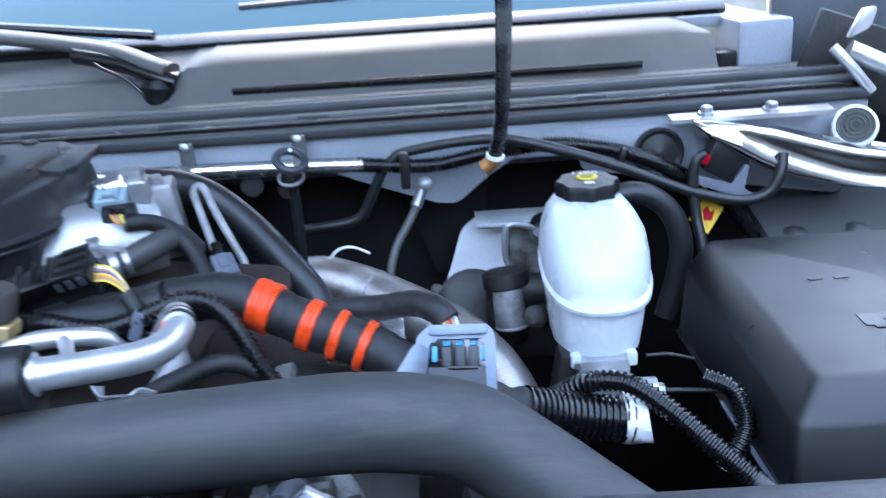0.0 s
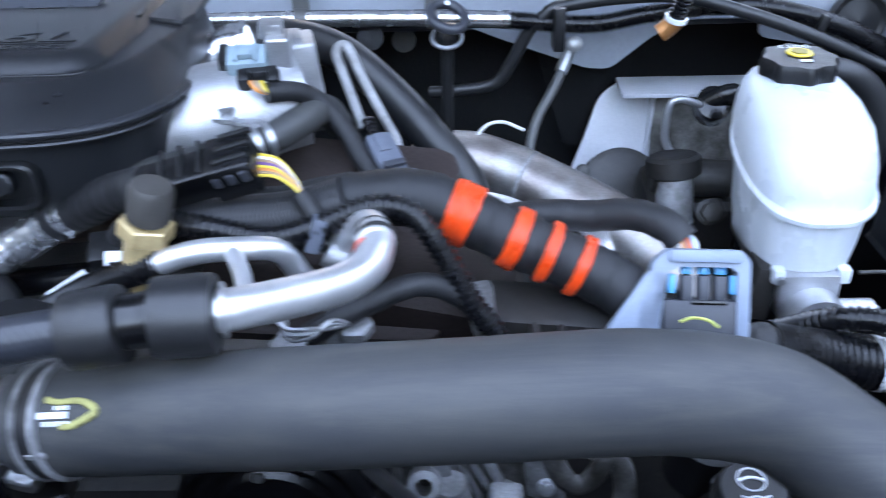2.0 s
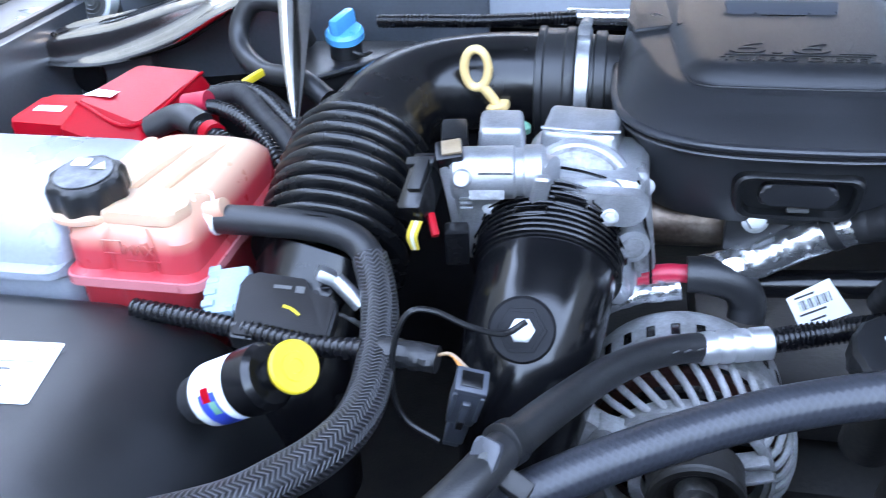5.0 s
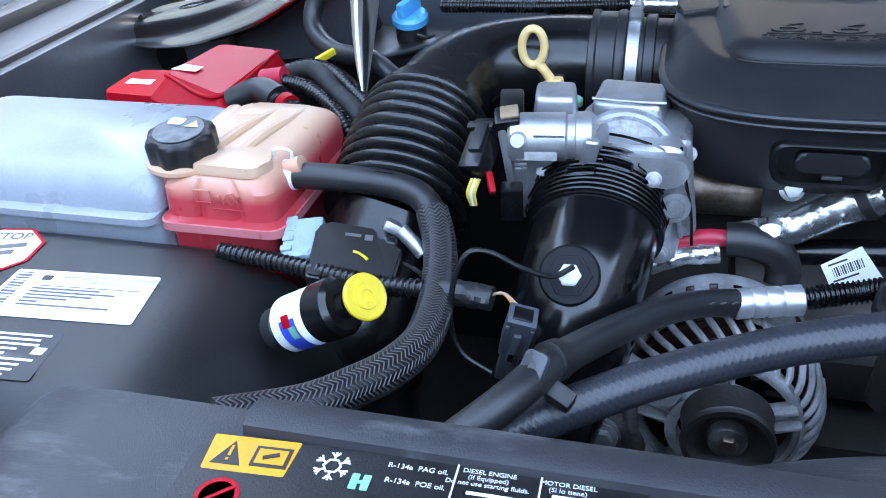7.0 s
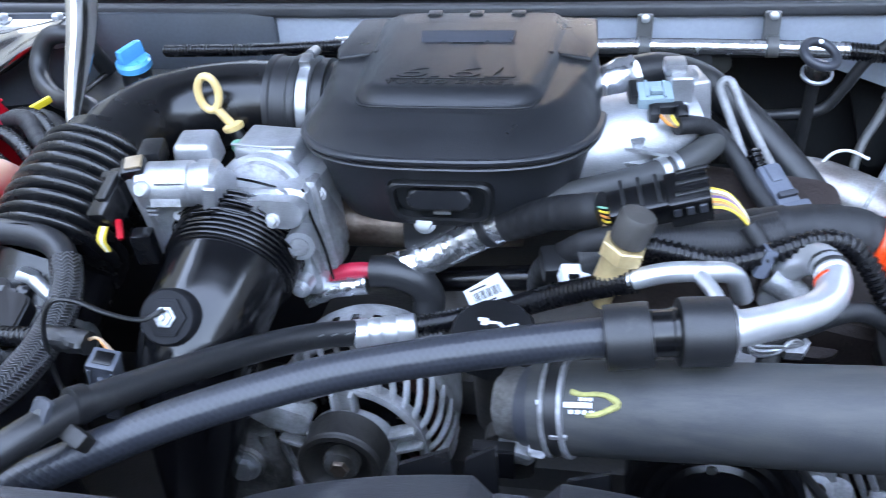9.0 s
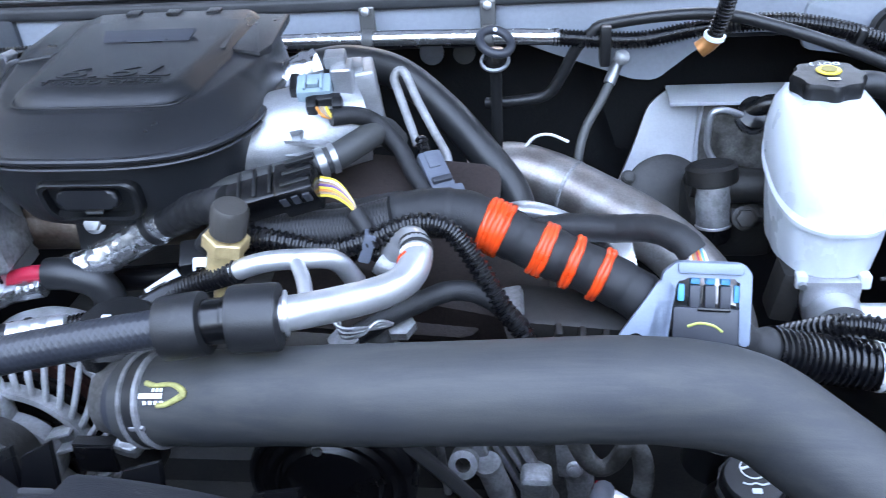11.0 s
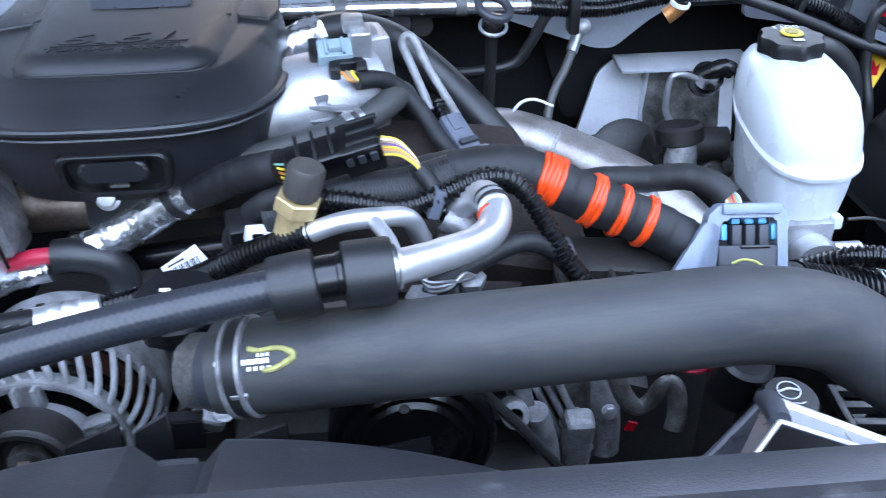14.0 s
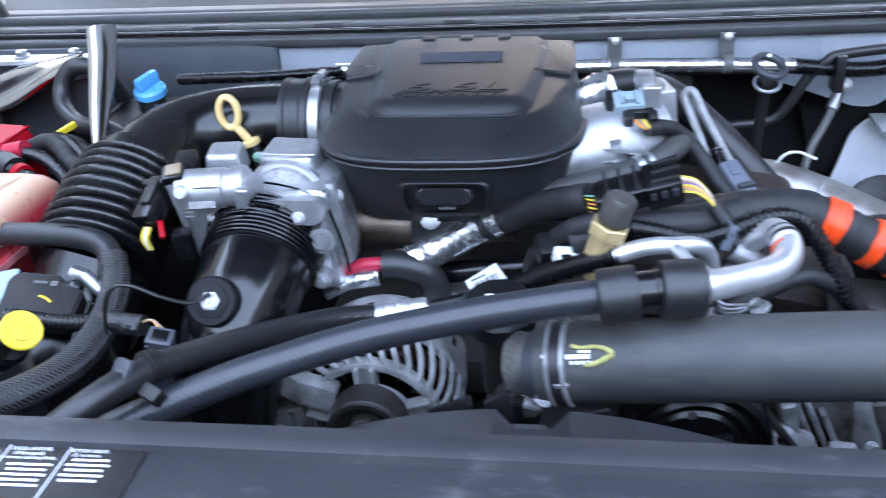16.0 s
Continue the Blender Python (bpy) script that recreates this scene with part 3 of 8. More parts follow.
part("arched_wall", loft([[(x, 0.385, h + 0.01), (x, 0.400, h + 0.030 - 0.012), (x, 0.462, h + 0.003), (x, 0.470, h - 0.003), (x, 0.470, 1.0), (x, 0.455, 1.0), (x, 0.455, h - 0.012), (x, 0.385, h - 0.015)] for x, h in arch]), SHROUD, fan_shroud)
part("notch_clip", prism(rounded([(-0.011, 0), (0.011, 0), (0.013, 0.035), (-0.013, 0.035)], 0.003), 0.004, turn_to((-0.463, 0.436, 1.279), 12, 0, 0), 0.001), SHROUD, fan_shroud)
for x, y, z, w, r in ((-0.53, 0.50, 1.230, 0.05, 8), (-0.33, 0.50, 1.205, 0.05, -10), (-0.49, 0.50, 1.238, 0.03, 5), (-0.42, 0.50, 1.225, 0.04, -6)):
    part("fan_blade", prism([(-w / 2, 0), (w / 2, 0.004), (w * 0.4, 0.05), (-w * 0.3, 0.04)], 0.006, turn_to((x, y, z), 70, 0, r), 0.001), GLOSS, fan_shroud)

# engine block: dark mass below everything
engine = thing("engine_block", "grimy dark diesel engine block low in the bay", "engine", (-0.45, 0.95, 0.66))
part("block", rbox((0.62, 0.55, 0.40), turn_to((-0.46, 0.98, 0.88)), 0.03), DARK, engine)
part("front_cover", rbox((0.46, 0.10, 0.30), turn_to((-0.40, 0.69, 0.90)), 0.02), DARK, engine)
part("valve_cover", rbox((0.20, 0.42, 0.10), turn_to((-0.17, 0.95, 1.06), 0, 20, 0), 0.02), DARK, engine)
part("valley_cover", rbox((0.34, 0.22, 0.05), turn_to((-0.45, 0.86, 1.12)), 0.015), DARK, engine)

# ---- air box in the middle ----
airbox = thing("resonator_box", "matt black plastic air box with a moulded lid", "air box", (-0.566, 0.92, 1.28))
BX, BY = -0.566, 0.905


def box_ring(z, ax, af, ab, e=3.0, tilt=0.0):
    return [(BX + x, BY + y, z + tilt * y) for x, y in oval(ax, ab, e, 72, af)]


part("body", loft([box_ring(1.283, 0.108, 0.080, 0.11), box_ring(1.289, 0.121, 0.095, 0.12), box_ring(1.318, 0.130, 0.114, 0.13), box_ring(1.366, 0.1415, 0.130, 0.15)]), BOXPLASTIC, airbox)
part("rim", loft([box_ring(z, 0.146 + e, 0.136 + e, 0.156 + e) for z, e in ((1.3660, -0.005), (1.3672, 0.0020), (1.3690, 0.0032), (1.3704, 0.0022), (1.3712, -0.0005), (1.3730, -0.0005), (1.3738, 0.0030), (1.3755, 0.0048), (1.3775, 0.0050), (1.3792, 0.0036), (1.3800, 0.0005))]), BOXPLASTIC, airbox)


def lid_base(y):
    """The lid's broad top, rising gently towards the back."""
    return 1.4035 + 0.075 * (y - 0.83)


def pad_top(y):
    return 1.4180 + 0.050 * (y - 0.86)


def lid_height(x, y, d):
    """Height of the lid at a place that lies d inside its edge: a sloping brow, then a raised pad on the broad top."""
    f = min(1.0, max(0.0, (y - 0.80) / 0.14))
    w = 0.050 * (1 - f) + 0.013 * f
    u = min(1.0, d / w)
    z = 1.380 + (lid_base(y) - 1.380) * (0.72 * u + 0.28 * (1 - (1 - u) ** 3) if f < 1 else 1 - (1 - u) ** 2)
    if 0 < f < 1:
        z = (1 - f) * z + f * (1.380 + (lid_base(y) - 1.380) * (1 - (1 - u) ** 2))
    a, b, r = y - 0.830, 0.090 + 0.10 * (y - 0.83) - abs(x - BX), 0.034
    t = r - math.hypot(r - a, r - b) if a < r and b < r else min(a, b)
    if t > 0:
        g = 1 - (1 - min(1.0, t / 0.024)) ** 2.0
        z = max(z, z + (pad_top(y) - z) * g)
    return z


outline = []
for k in range(160):
    a = 2 * math.pi * k / 160
    c, q = math.cos(a), math.sin(a)
    e = 3.0 if q < 0 else 3.0 + 3.0 * q
    r = (abs(c) ** e + abs(q) ** e) ** (-1 / e)
    outline.append(V((0.1455 * r * c, (0.156 if q > 0 else 0.1355) * r * q, 0)))
rings = []
for i in range(70):
    k = 1 - (i / 69) * 0.985
    ring = []
    for p in outline:
        x, y = BX + p.x * k, BY + p.y * k
        ring.append((x, y, lid_height(x, y, p.length * (1 - k) * (0.92 if p.y < 0 else 1.0))))
    rings.append(ring)
lid = part("lid", loft(rings), LIDPLASTIC, airbox, smooth=50)


bead = [(BX - 0.0985, 0.925), (BX - 0.0915, 0.872), (BX - 0.086, 0.842), (BX - 0.074, 0.8315), (BX - 0.040, 0.8295), (BX, 0.8292), (BX + 0.040, 0.8295), (BX + 0.074, 0.8315), (BX + 0.086, 0.842), (BX + 0.0915, 0.872), (BX + 0.0985, 0.925)]
part("pad_bead", tube([(x, y, lid_base(y) + 0.0004) for x, y in bead], 0.0011, 8, 0.004), LIDPLASTIC, lid)


def on_lid(x, y, dz=0.0):
    return turn_to((x, y, lid_base(y) + dz), 4.3, 0, 0)


def on_pad(x, y, dz=0.0):
    return turn_to((x, y, pad_top(y) + dz), 2.9, 0, 0)


for q in (-1, 1):
    part("rear_panel", prism(rounded([(q * 0.098, 0.010), (q * 0.133, -0.006), (q * 0.139, 0.02), (q * 0.136, 0.108), (q * 0.094, 0.114)][::q], 0.003, 3), 0.0075, on_lid(BX, 0.945, -0.004), 0.003, seg=3), LIDPLASTIC, lid)
    part("rear_panel", prism(rounded([(q * 0.050, 0.012), (q * 0.086, 0.006), (q * 0.092, -0.002), (q * 0.0945, 0.004), (q * 0.090, 0.114), (q * 0.050, 0.114)][::q], 0.002, 3), 0.0120, on_lid(BX, 0.945, -0.004), 0.003, seg=3), LIDPLASTIC, lid)
# Far paler than the lid: the ramp's bluish sky reflection is in its colour
SLOTMAT = material("pale_smooth_plastic", (0.050, 0.054, 0.064), 0.3, vary=0.1, bump=0.05)
part("slot_ramp", prism([(-0.046, 0.0), (0.046, 0.0), (0.051, 0.030), (-0.051, 0.030)], 0.003, turn_to((BX + 0.001, 0.958, 1.4160), 24, 0, 0), 0.001), SLOTMAT, lid)
part("slot_mouth", rbox((0.040, 0.007, 0.003), turn_to((BX + 0.001, 0.9620, 1.4212), 24, 0, 0), 0.001), GLOSS, lid)
part("slot_back", prism(rounded([(-0.052, 0), (0.052, 0), (0.052, 0.072), (-0.052, 0.072)], 0.003, 3), 0.0120, on_lid(BX, 0.986, -0.004), 0.002), LIDPLASTIC, lid)
for x in (-0.048, 0.0, 0.048):
    part("rear_notch", rbox((0.016, 0.014, 0.006), on_lid(BX + x, 1.056, 0.0075), 0.002), LIDPLASTIC, lid)
# Box plastic darkened for the latch frame and tab, recess shade in its colour
SHADEDBOX = material("shaded_black_plastic", (0.007, 0.0075, 0.0085), 0.34, vary=0.2, scale=14, fine=1500, bump=0.3)
part("lettering", lettering("6.6L", 0.036, on_pad(BX + 0.002, 0.881, 0.0002), 0.0012, 0.0, 0.18, 2.0), LIDPLASTIC, lid, "embossed capacity lettering")
part("lettering", lettering("TURBO DIESEL", 0.0125, on_pad(BX, 0.858, 0.0002), 0.0009, 0.0, 0.1, 1.55), LIDPLASTIC, lid, "embossed lettering")
part("underline", rbox((0.116, 0.0016, 0.0020), on_pad(BX, 0.8665, 0.0004), 0.0004), LIDPLASTIC, lid)
latch_o = rounded([(-0.044, -0.019), (0.044, -0.019), (0.047, 0.020), (-0.047, 0.020)], 0.014, 6)
latch_m = turn_to((-0.564, 0.7835, 1.3310), 101, 0, 0)
latch = part("latch_frame", loft([[latch_m @ V((x * f, y * g, z)) for x, y in latch_o] for f, g, z in ((1.10, 1.14, -0.004), (1.08, 1.12, 0.0045), (1.03, 1.05, 0.0065), (0.94, 0.90, 0.0055), (0.91, 0.84, -0.002))]), SHADEDBOX, airbox)
part("latch_tab", prism(rounded([(-0.031, -0.0090), (0.031, -0.0090), (0.029, 0.0095), (-0.029, 0.0095)], 0.008, 6), 0.0085, latch_m @ pose(0, 0.004, 0.0005, -14), 0.0035, seg=4), LIDPLASTIC, latch)
part("latch_slit", rbox((0.048, 0.0030, 0.0020), latch_m @ pose(0, -0.0005, 0.0088), 0.0008), GLOSS, latch)
part("latch_lug", rbox((0.017, 0.0035, 0.004), latch_m @ pose(0.002, -0.0090, 0.007), 0.001), COWLGREY, latch)
part("mounting_tab", rbox((0.066, 0.007, 0.052), turn_to((-0.578, 0.8185, 1.284), -10, 0, 0), 0.003), SHADEDBOX, airbox)
hexhead((-0.587, 0.813, 1.290), (0.05, -0.90, 0.42), 0.0085, 0.009, airbox)

# ---- intake pipe, bellows and meter on the passenger side ----
BELLOWS = material("glossy_black_rubber", (0.0042, 0.0044, 0.005), 0.26, vary=0.2, scale=40, fine=600, bump=0.08)
intake = thing("intake_duct", "smooth black plastic intake elbow with a ribbed rubber bellows", "duct", (-0.90, 0.85, 1.20))
part("stub", tube([(-0.66, 0.985, 1.340), (-0.765, 0.985, 1.342)], 0.052, 32), PLASTIC, intake)
part("cuff", lathe([(0.048, 0), (0.056, 0.001), (0.058, 0.004), (0.058, 0.010), (0.056, 0.012), (0.056, 0.030), (0.058, 0.032), (0.058, 0.038), (0.050, 0.040)], (-0.753, 0.985, 1.343), (-1, 0.0, 0.0), 40), RUBBER, intake)
part("cuff", lathe([(0.050, 0), (0.055, 0.002), (0.055, 0.012), (0.050, 0.014)], (-0.722, 0.985, 1.342), (-1, 0.0, 0.0), 40), RUBBER, intake)
band = part("band_clamp", lathe([(0.0555, 0), (0.0572, 0.001), (0.0572, 0.013), (0.0555, 0.014)], (-0.739, 0.985, 1.3425), (-1, 0, 0), 40), ZINC, intake, "zinc worm-drive clamp")
part("clamp_screw", tube([(-0.746, 0.985, 1.403), (-0.745, 1.005, 1.402)], 0.006, 12), ZINC, band)
part("clamp_housing", rbox((0.013, 0.018, 0.012), turn_to((-0.746, 0.972, 1.400), 20, 0, 0), 0.003), ZINC, band)
part("elbow", tube([(-0.775, 0.985, 1.343), (-0.83, 0.984, 1.343), (-0.880, 0.972, 1.341), (-0.918, 0.945, 1.338), (-0.938, 0.905, 1.333), (-0.944, 0.86, 1.323)], 0.0515, 40), GLOSS, intake)
bl = spline([(-0.944, 0.846, 1.321), (-0.946, 0.785, 1.303), (-0.946, 0.722, 1.276)], 0.0015)
part("bellows", sweep(bl, [0.0545 + 0.0140 * abs(math.sin(math.pi * i * 0.0015 / 0.0140)) ** 0.55 for i in range(len(bl))], 40), BELLOWS, intake)
part("bellows_cuff", tube([(-0.9435, 0.862, 1.324), (-0.9445, 0.842, 1.320)], 0.0605, 40), BELLOWS, intake)
part("lower_cuff", tube([(-0.947, 0.736, 1.272), (-0.955, 0.712, 1.245), (-0.962, 0.688, 1.2235), (-0.964, 0.655, 1.200), (-0.966, 0.64, 1.15)], 0.0610, 36), GLOSS, intake)
mband = part("band_clamp", band_ring((-0.962, 0.697, 1.2270), (0.0, -0.90, -0.43), 0.0625, 0.014), ZINC, intake, "zinc worm-drive clamp")
part("clamp_screw", tube([(-0.918, 0.662, 1.301), (-0.897, 0.655, 1.283)], 0.0068, 12), ZINC, mband)
part("clamp_housing", rbox((0.016, 0.020, 0.010), turn_to((-0.928, 0.668, 1.300), -20, 30, 10), 0.003), ZINC, mband)
meter = thing("air_flow_meter", "black air flow meter with a pale blue plug on the intake", "sensor", (-0.955, 0.62, 1.20))
plate_m = turn_to((-0.952, 0.638, 1.2770), 22, 6, 6)
plate_o = [(-0.036, -0.028), (0.030, -0.030), (0.035, -0.025), (0.037, 0.006), (0.033, 0.012), (0.018, 0.014), (0.013, 0.020), (0.011, 0.026), (-0.030, 0.028), (-0.038, 0.020)]
part("housing", prism(rounded([(x * 1.06, y * 1.08) for x, y in plate_o], 0.004, 3), 0.016, plate_m, 0.003), PLASTIC, meter)
part("cover_plate", prism(rounded(plate_o, 0.003, 3), 0.0035, plate_m @ pose(0, 0, 0.0150), 0.001), material("brown_black_plastic", (0.017, 0.0152, 0.0148), 0.5, vary=0.15, fine=900, spec=0.22), meter)
part("plate_print", rbox((0.014, 0.003, 0.0004), plate_m @ pose(-0.006, 0.017, 0.0187), 0), COWLGREY, meter)
part("plate_print", rbox((0.007, 0.006, 0.0004), plate_m @ pose(0.008, 0.016, 0.0187), 0), COWLGREY, meter)
part("plate_screw", lathe([(0.005, 0), (0.006, 0.001), (0.006, 0.004), (0.003, 0.005)], plate_m @ V((0.026, 0.020, 0.010)), plate_m.to_3x3() @ V((0, 0, 1)), 18), GLOSS, meter)
part("yellow_mark", tube([plate_m @ V((-0.002, 0.000, 0.0186)), plate_m @ V((0.005, -0.002, 0.0186)), plate_m @ V((0.012, -0.007, 0.0186))], 0.0013, 8), YELLOW, meter)
plug = part("plug", rbox((0.036, 0.044, 0.028), turn_to((-1.004, 0.650, 1.283), 20, -6, 12), 0.004), PALECON, meter, "pale blue plug")
for k in range(4):
    part("plug_lobe", tube([(-1.018, 0.664 - 0.010 * k, 1.2935 - 0.0030 * k), (-0.992, 0.661 - 0.010 * k, 1.2965 - 0.0030 * k)], 0.0046, 10), PALECON, plug)
    part("plug_rib", rbox((0.010, 0.006, 0.006), turn_to((-1.020 + 0.002 * k, 0.664 - 0.011 * k, 1.2995 - 0.0032 * k), 20, -6, 12), 0.001), PALECON, plug)
part("meter_body", tube([(-0.964, 0.655, 1.205), (-0.966, 0.640, 1.17), (-0.966, 0.635, 1.10)], 0.056, 32), PLASTIC, meter)

# ---- throttle valve and its elbow ----
throttle = thing("throttle_valve", "cast aluminium throttle valve with an electric motor on its side", "throttle valve", (-0.74, 0.80, 1.20))
part("housing", rbox((0.105, 0.085, 0.125), turn_to((-0.733, 0.806, 1.290), 4, 0, -6), 0.014, 3), CAST, throttle)
part("top_box", rbox((0.070, 0.050, 0.034), turn_to((-0.738, 0.826, 1.357), 10, 0, -8), 0.007, 3, taper=0.9), CAST, throttle)
part("top_boss", rbox((0.042, 0.040, 0.03), turn_to((-0.805, 0.800, 1.368), 8, 0, 6), 0.006, 3, taper=0.85), CAST, throttle)
part("bore_ring", lathe([(0.046, 0), (0.050, 0.003), (0.050, 0.014), (0.047, 0.018), (0.044, 0.018)], (-0.738, 0.790, 1.318), (-0.05, -0.95, 0.30), 40), CAST, throttle)
part("bore_face", lathe([(0.044, 0), (0.044, 0.012), (0.040, 0.018), (0.0, 0.020)], (-0.738, 0.786, 1.320), (-0.05, -0.95, 0.30), 40), CASTDULL, throttle)
part("flange", prism(rounded([(-0.055, -0.055), (0.030, -0.060), (0.045, -0.02), (0.042, 0.030), (-0.055, 0.032)], 0.012, 5), 0.016, turn_to((-0.742, 0.768, 1.318), 80, 0, -4), 0.004), CAST, throttle)
part("side_casting", rbox((0.034, 0.07, 0.10), turn_to((-0.694, 0.805, 1.300), 0, -8, 6), 0.010, 3), CASTDULL, throttle)
part("side_web", prism(rounded([(0, 0), (0.05, 0.01), (0.055, 0.07), (0.01, 0.10), (-0.01, 0.05)], 0.01, 4), 0.010, turn_to((-0.735, 0.790, 1.225), 85, 0, -8), 0.003), CASTDULL, throttle)
motor = part("motor", lathe([(0.019, 0), (0.0215, 0.003), (0.0215, 0.050), (0.0195, 0.052), (0.0195, 0.058), (0.022, 0.059), (0.022, 0.072), (0.018, 0.076)], (-0.838, 0.742, 1.358), (1, 0.10, 0.02), 36), CAST, throttle, "bright cylindrical motor")
part("motor_cap", lathe([(0.016, 0), (0.018, 0.002), (0.018, 0.010), (0.014, 0.012)], (-0.768, 0.748, 1.357), (0.9, -0.35, -0.05), 28), CAST, motor)
part("motor_label", prism([(-0.016, -0.006), (0.012, -0.006), (0.012, 0.006), (-0.016, 0.006)], 0.0006, turn_to((-0.805, 0.7245, 1.352), 72, 0, 6), 0), CASTDULL, motor)
part("side_plate", rbox((0.008, 0.030, 0.092), turn_to((-0.838, 0.748, 1.332), 6, -8, 4), 0.003), CAST, throttle)
part("lower_plate", rbox((0.060, 0.012, 0.075), turn_to((-0.806, 0.752, 1.310), 8, 0, 6), 0.004), CAST, throttle)
part("brown_clip", rbox((0.022, 0.020, 0.016), turn_to((-0.838, 0.738, 1.376), 25, -8, 10), 0.003), GLOSS, throttle)
part("clip_face", rbox((0.016, 0.014, 0.003), turn_to((-0.836, 0.735, 1.3845), 25, -8, 10), 0.001), material("tan_plastic", (0.30, 0.21, 0.13), 0.35, vary=0.2), throttle)
con = part("connector", rbox((0.022, 0.056, 0.026), turn_to((-0.860, 0.728, 1.350), 28, -10, -12), 0.005), GLOSS, throttle, "black motor plug")
part("connector_rib", rbox((0.012, 0.030, 0.005), turn_to((-0.861, 0.724, 1.364), 28, -10, -12), 0.0015), PLASTIC, con)
part("connector_collar", rbox((0.026, 0.008, 0.030), turn_to((-0.859, 0.744, 1.358), 28, -10, -12), 0.002), PLASTIC, con)
part("lock_tab", rbox((0.006, 0.020, 0.007), turn_to((-0.847, 0.704, 1.331), 40, 0, 25), 0.002), REDP, con, "red lock tab")
for k in range(3):
    part("wire", tube([(-0.862 + 0.003 * k, 0.700, 1.336), (-0.866 + 0.003 * k, 0.696, 1.324), (-0.864 + 0.002 * k, 0.700, 1.310)], 0.0016, 8, 0.003), (WIREY, WIREW, WIREY)[k], con)
part("back_clip", rbox((0.022, 0.030, 0.020), turn_to((-0.842, 0.780, 1.372), 10, 0, 10), 0.004), PLASTIC, throttle)
part("lower_box", rbox((0.020, 0.016, 0.034), turn_to((-0.830, 0.712, 1.310), 10, 0, 10), 0.003), GLOSS, throttle)
for at in ((-0.7105, 0.733, 1.330), (-0.809, 0.746, 1.325), (-0.682, 0.785, 1.332)):
    hexhead(at, (0.0, -0.93, 0.36), 0.0052, 0.005, throttle, CASTDULL)
for at in ((-0.826, 0.7265, 1.362),):
    part("screw_boss", lathe([(0.008, 0), (0.008, 0.008), (0.006, 0.010)], at, (0, -0.9, 0.4), 18), CAST, throttle)
part("port", tube([(-0.700, 0.785, 1.300), (-0.691, 0.738, 1.301)], 0.0145, 24), CAST, throttle)
part("port_hole", lathe([(0.0095, 0), (0.0095, 0.0012)], (-0.6908, 0.7365, 1.3012), (0.19, -0.98, 0.02), 20), CASTDULL, throttle)
part("lower_stud", tube([(-0.700, 0.78, 1.247), (-0.700, 0.745, 1.249)], 0.010, 20), CAST, throttle)
hexhead((-0.700, 0.745, 1.249), (0, -1, 0.1), 0.006, 0.006, throttle, CAST)
part("joint_line", tube([(-0.690, 0.7635, 1.348), (-0.684, 0.7610, 1.320), (-0.676, 0.7620, 1.286), (-0.672, 0.764, 1.250)], 0.0016, 6), GLOSS, throttle)
part("joint_line", tube([(-0.777, 0.7995, 1.341), (-0.738, 0.7985, 1.342), (-0.700, 0.7995, 1.341)], 0.0012, 6), GLOSS, throttle)
part("flange_lobe", prism(rounded([(-0.040, -0.012), (0.030, -0.014), (0.040, 0.004), (0.030, 0.014), (-0.040, 0.012)], 0.008, 5), 0.016, turn_to((-0.718, 0.752, 1.334), 86, 0, -4), 0.0035), CAST, throttle)
part("rib", rbox((0.004, 0.012, 0.040), turn_to((-0.700, 0.760, 1.300), 0, 18, 0), 0.0015), CAST, throttle)
part("rib", rbox((0.004, 0.012, 0.034), turn_to((-0.686, 0.764, 1.275), 0, -12, 0), 0.0015), CASTDULL, throttle)
part("gasket_line", tube([(-0.752, 0.763, 1.357), (-0.735, 0.762, 1.355), (-0.715, 0.763, 1.349)], 0.0014, 6), GLOSS, throttle)
part("motor_knob", rbox((0.014, 0.010, 0.028), turn_to((-0.7655, 0.730, 1.353), 10, 8, 12), 0.005, 3), CAST, throttle)
part("top_edge", tube([(-0.772, 0.806, 1.3725), (-0.738, 0.800, 1.3735), (-0.706, 0.802, 1.3725)], 0.0016, 8), CAST, throttle)
part("print_bar", rbox((0.026, 0.0006, 0.002), turn_to((-0.800, 0.7232, 1.3690), 20, 0, 6), 0), CASTDULL, throttle)
for k in range(4):
    part("plate_rib", rbox((0.010, 0.003, 0.002), turn_to((-0.8245, 0.7275, 1.3485 - 0.0045 * k), 6, 0, 6), 0.0006), CAST, throttle)
part("green_cap", lathe([(0.0065, 0), (0.0065, 0.006), (0.0045, 0.008)], (-0.793, 0.862, 1.343), (0, -0.2, 1), 24), GREENP, throttle, "mint green cap")

elbow = thing("throttle_elbow", "domed black plastic elbow with a ribbed collar and hex plug", "elbow", (-0.76, 0.66, 1.05))
col_axis = V((-0.03, -0.93, -0.36)).normalized()
prof, h = [(0.050, 0.0)], 0.0
COL = (-0.757, 0.770, 1.297)
for k in range(10):
    prof += [(0.0612, h + 0.0004), (0.0618, h + 0.0012), (0.0612, h + 0.0026), (0.0585, h + 0.0031), (0.0585, h + 0.0052)]
    h += 0.0055
prof += [(0.052, h + 0.002)]
collar = part("collar", lathe(prof, COL, col_axis, 48), GLOSS, elbow, "ribbed clamp collar")
for k in range(9):
    a = radians(-38 + 28 * k)
    m = frame_to(COL, col_axis) @ Matrix.Rotation(a, 4, "Z") @ Matrix.Translation((0.0612, 0, 0.012 + 0.0110 * (k % 3)))
    loop = [m @ V((0.0012, 0.013 * x, 0.0042 * y)) for x, y in ((-1, -1), (0, -1.05), (1, -1), (1, 1), (0, 1.05), (-1, 1), (-1, -1))]
    part("collar_slot", sweep(loop, [0.0009] * 7, 6), GLOSS, collar)
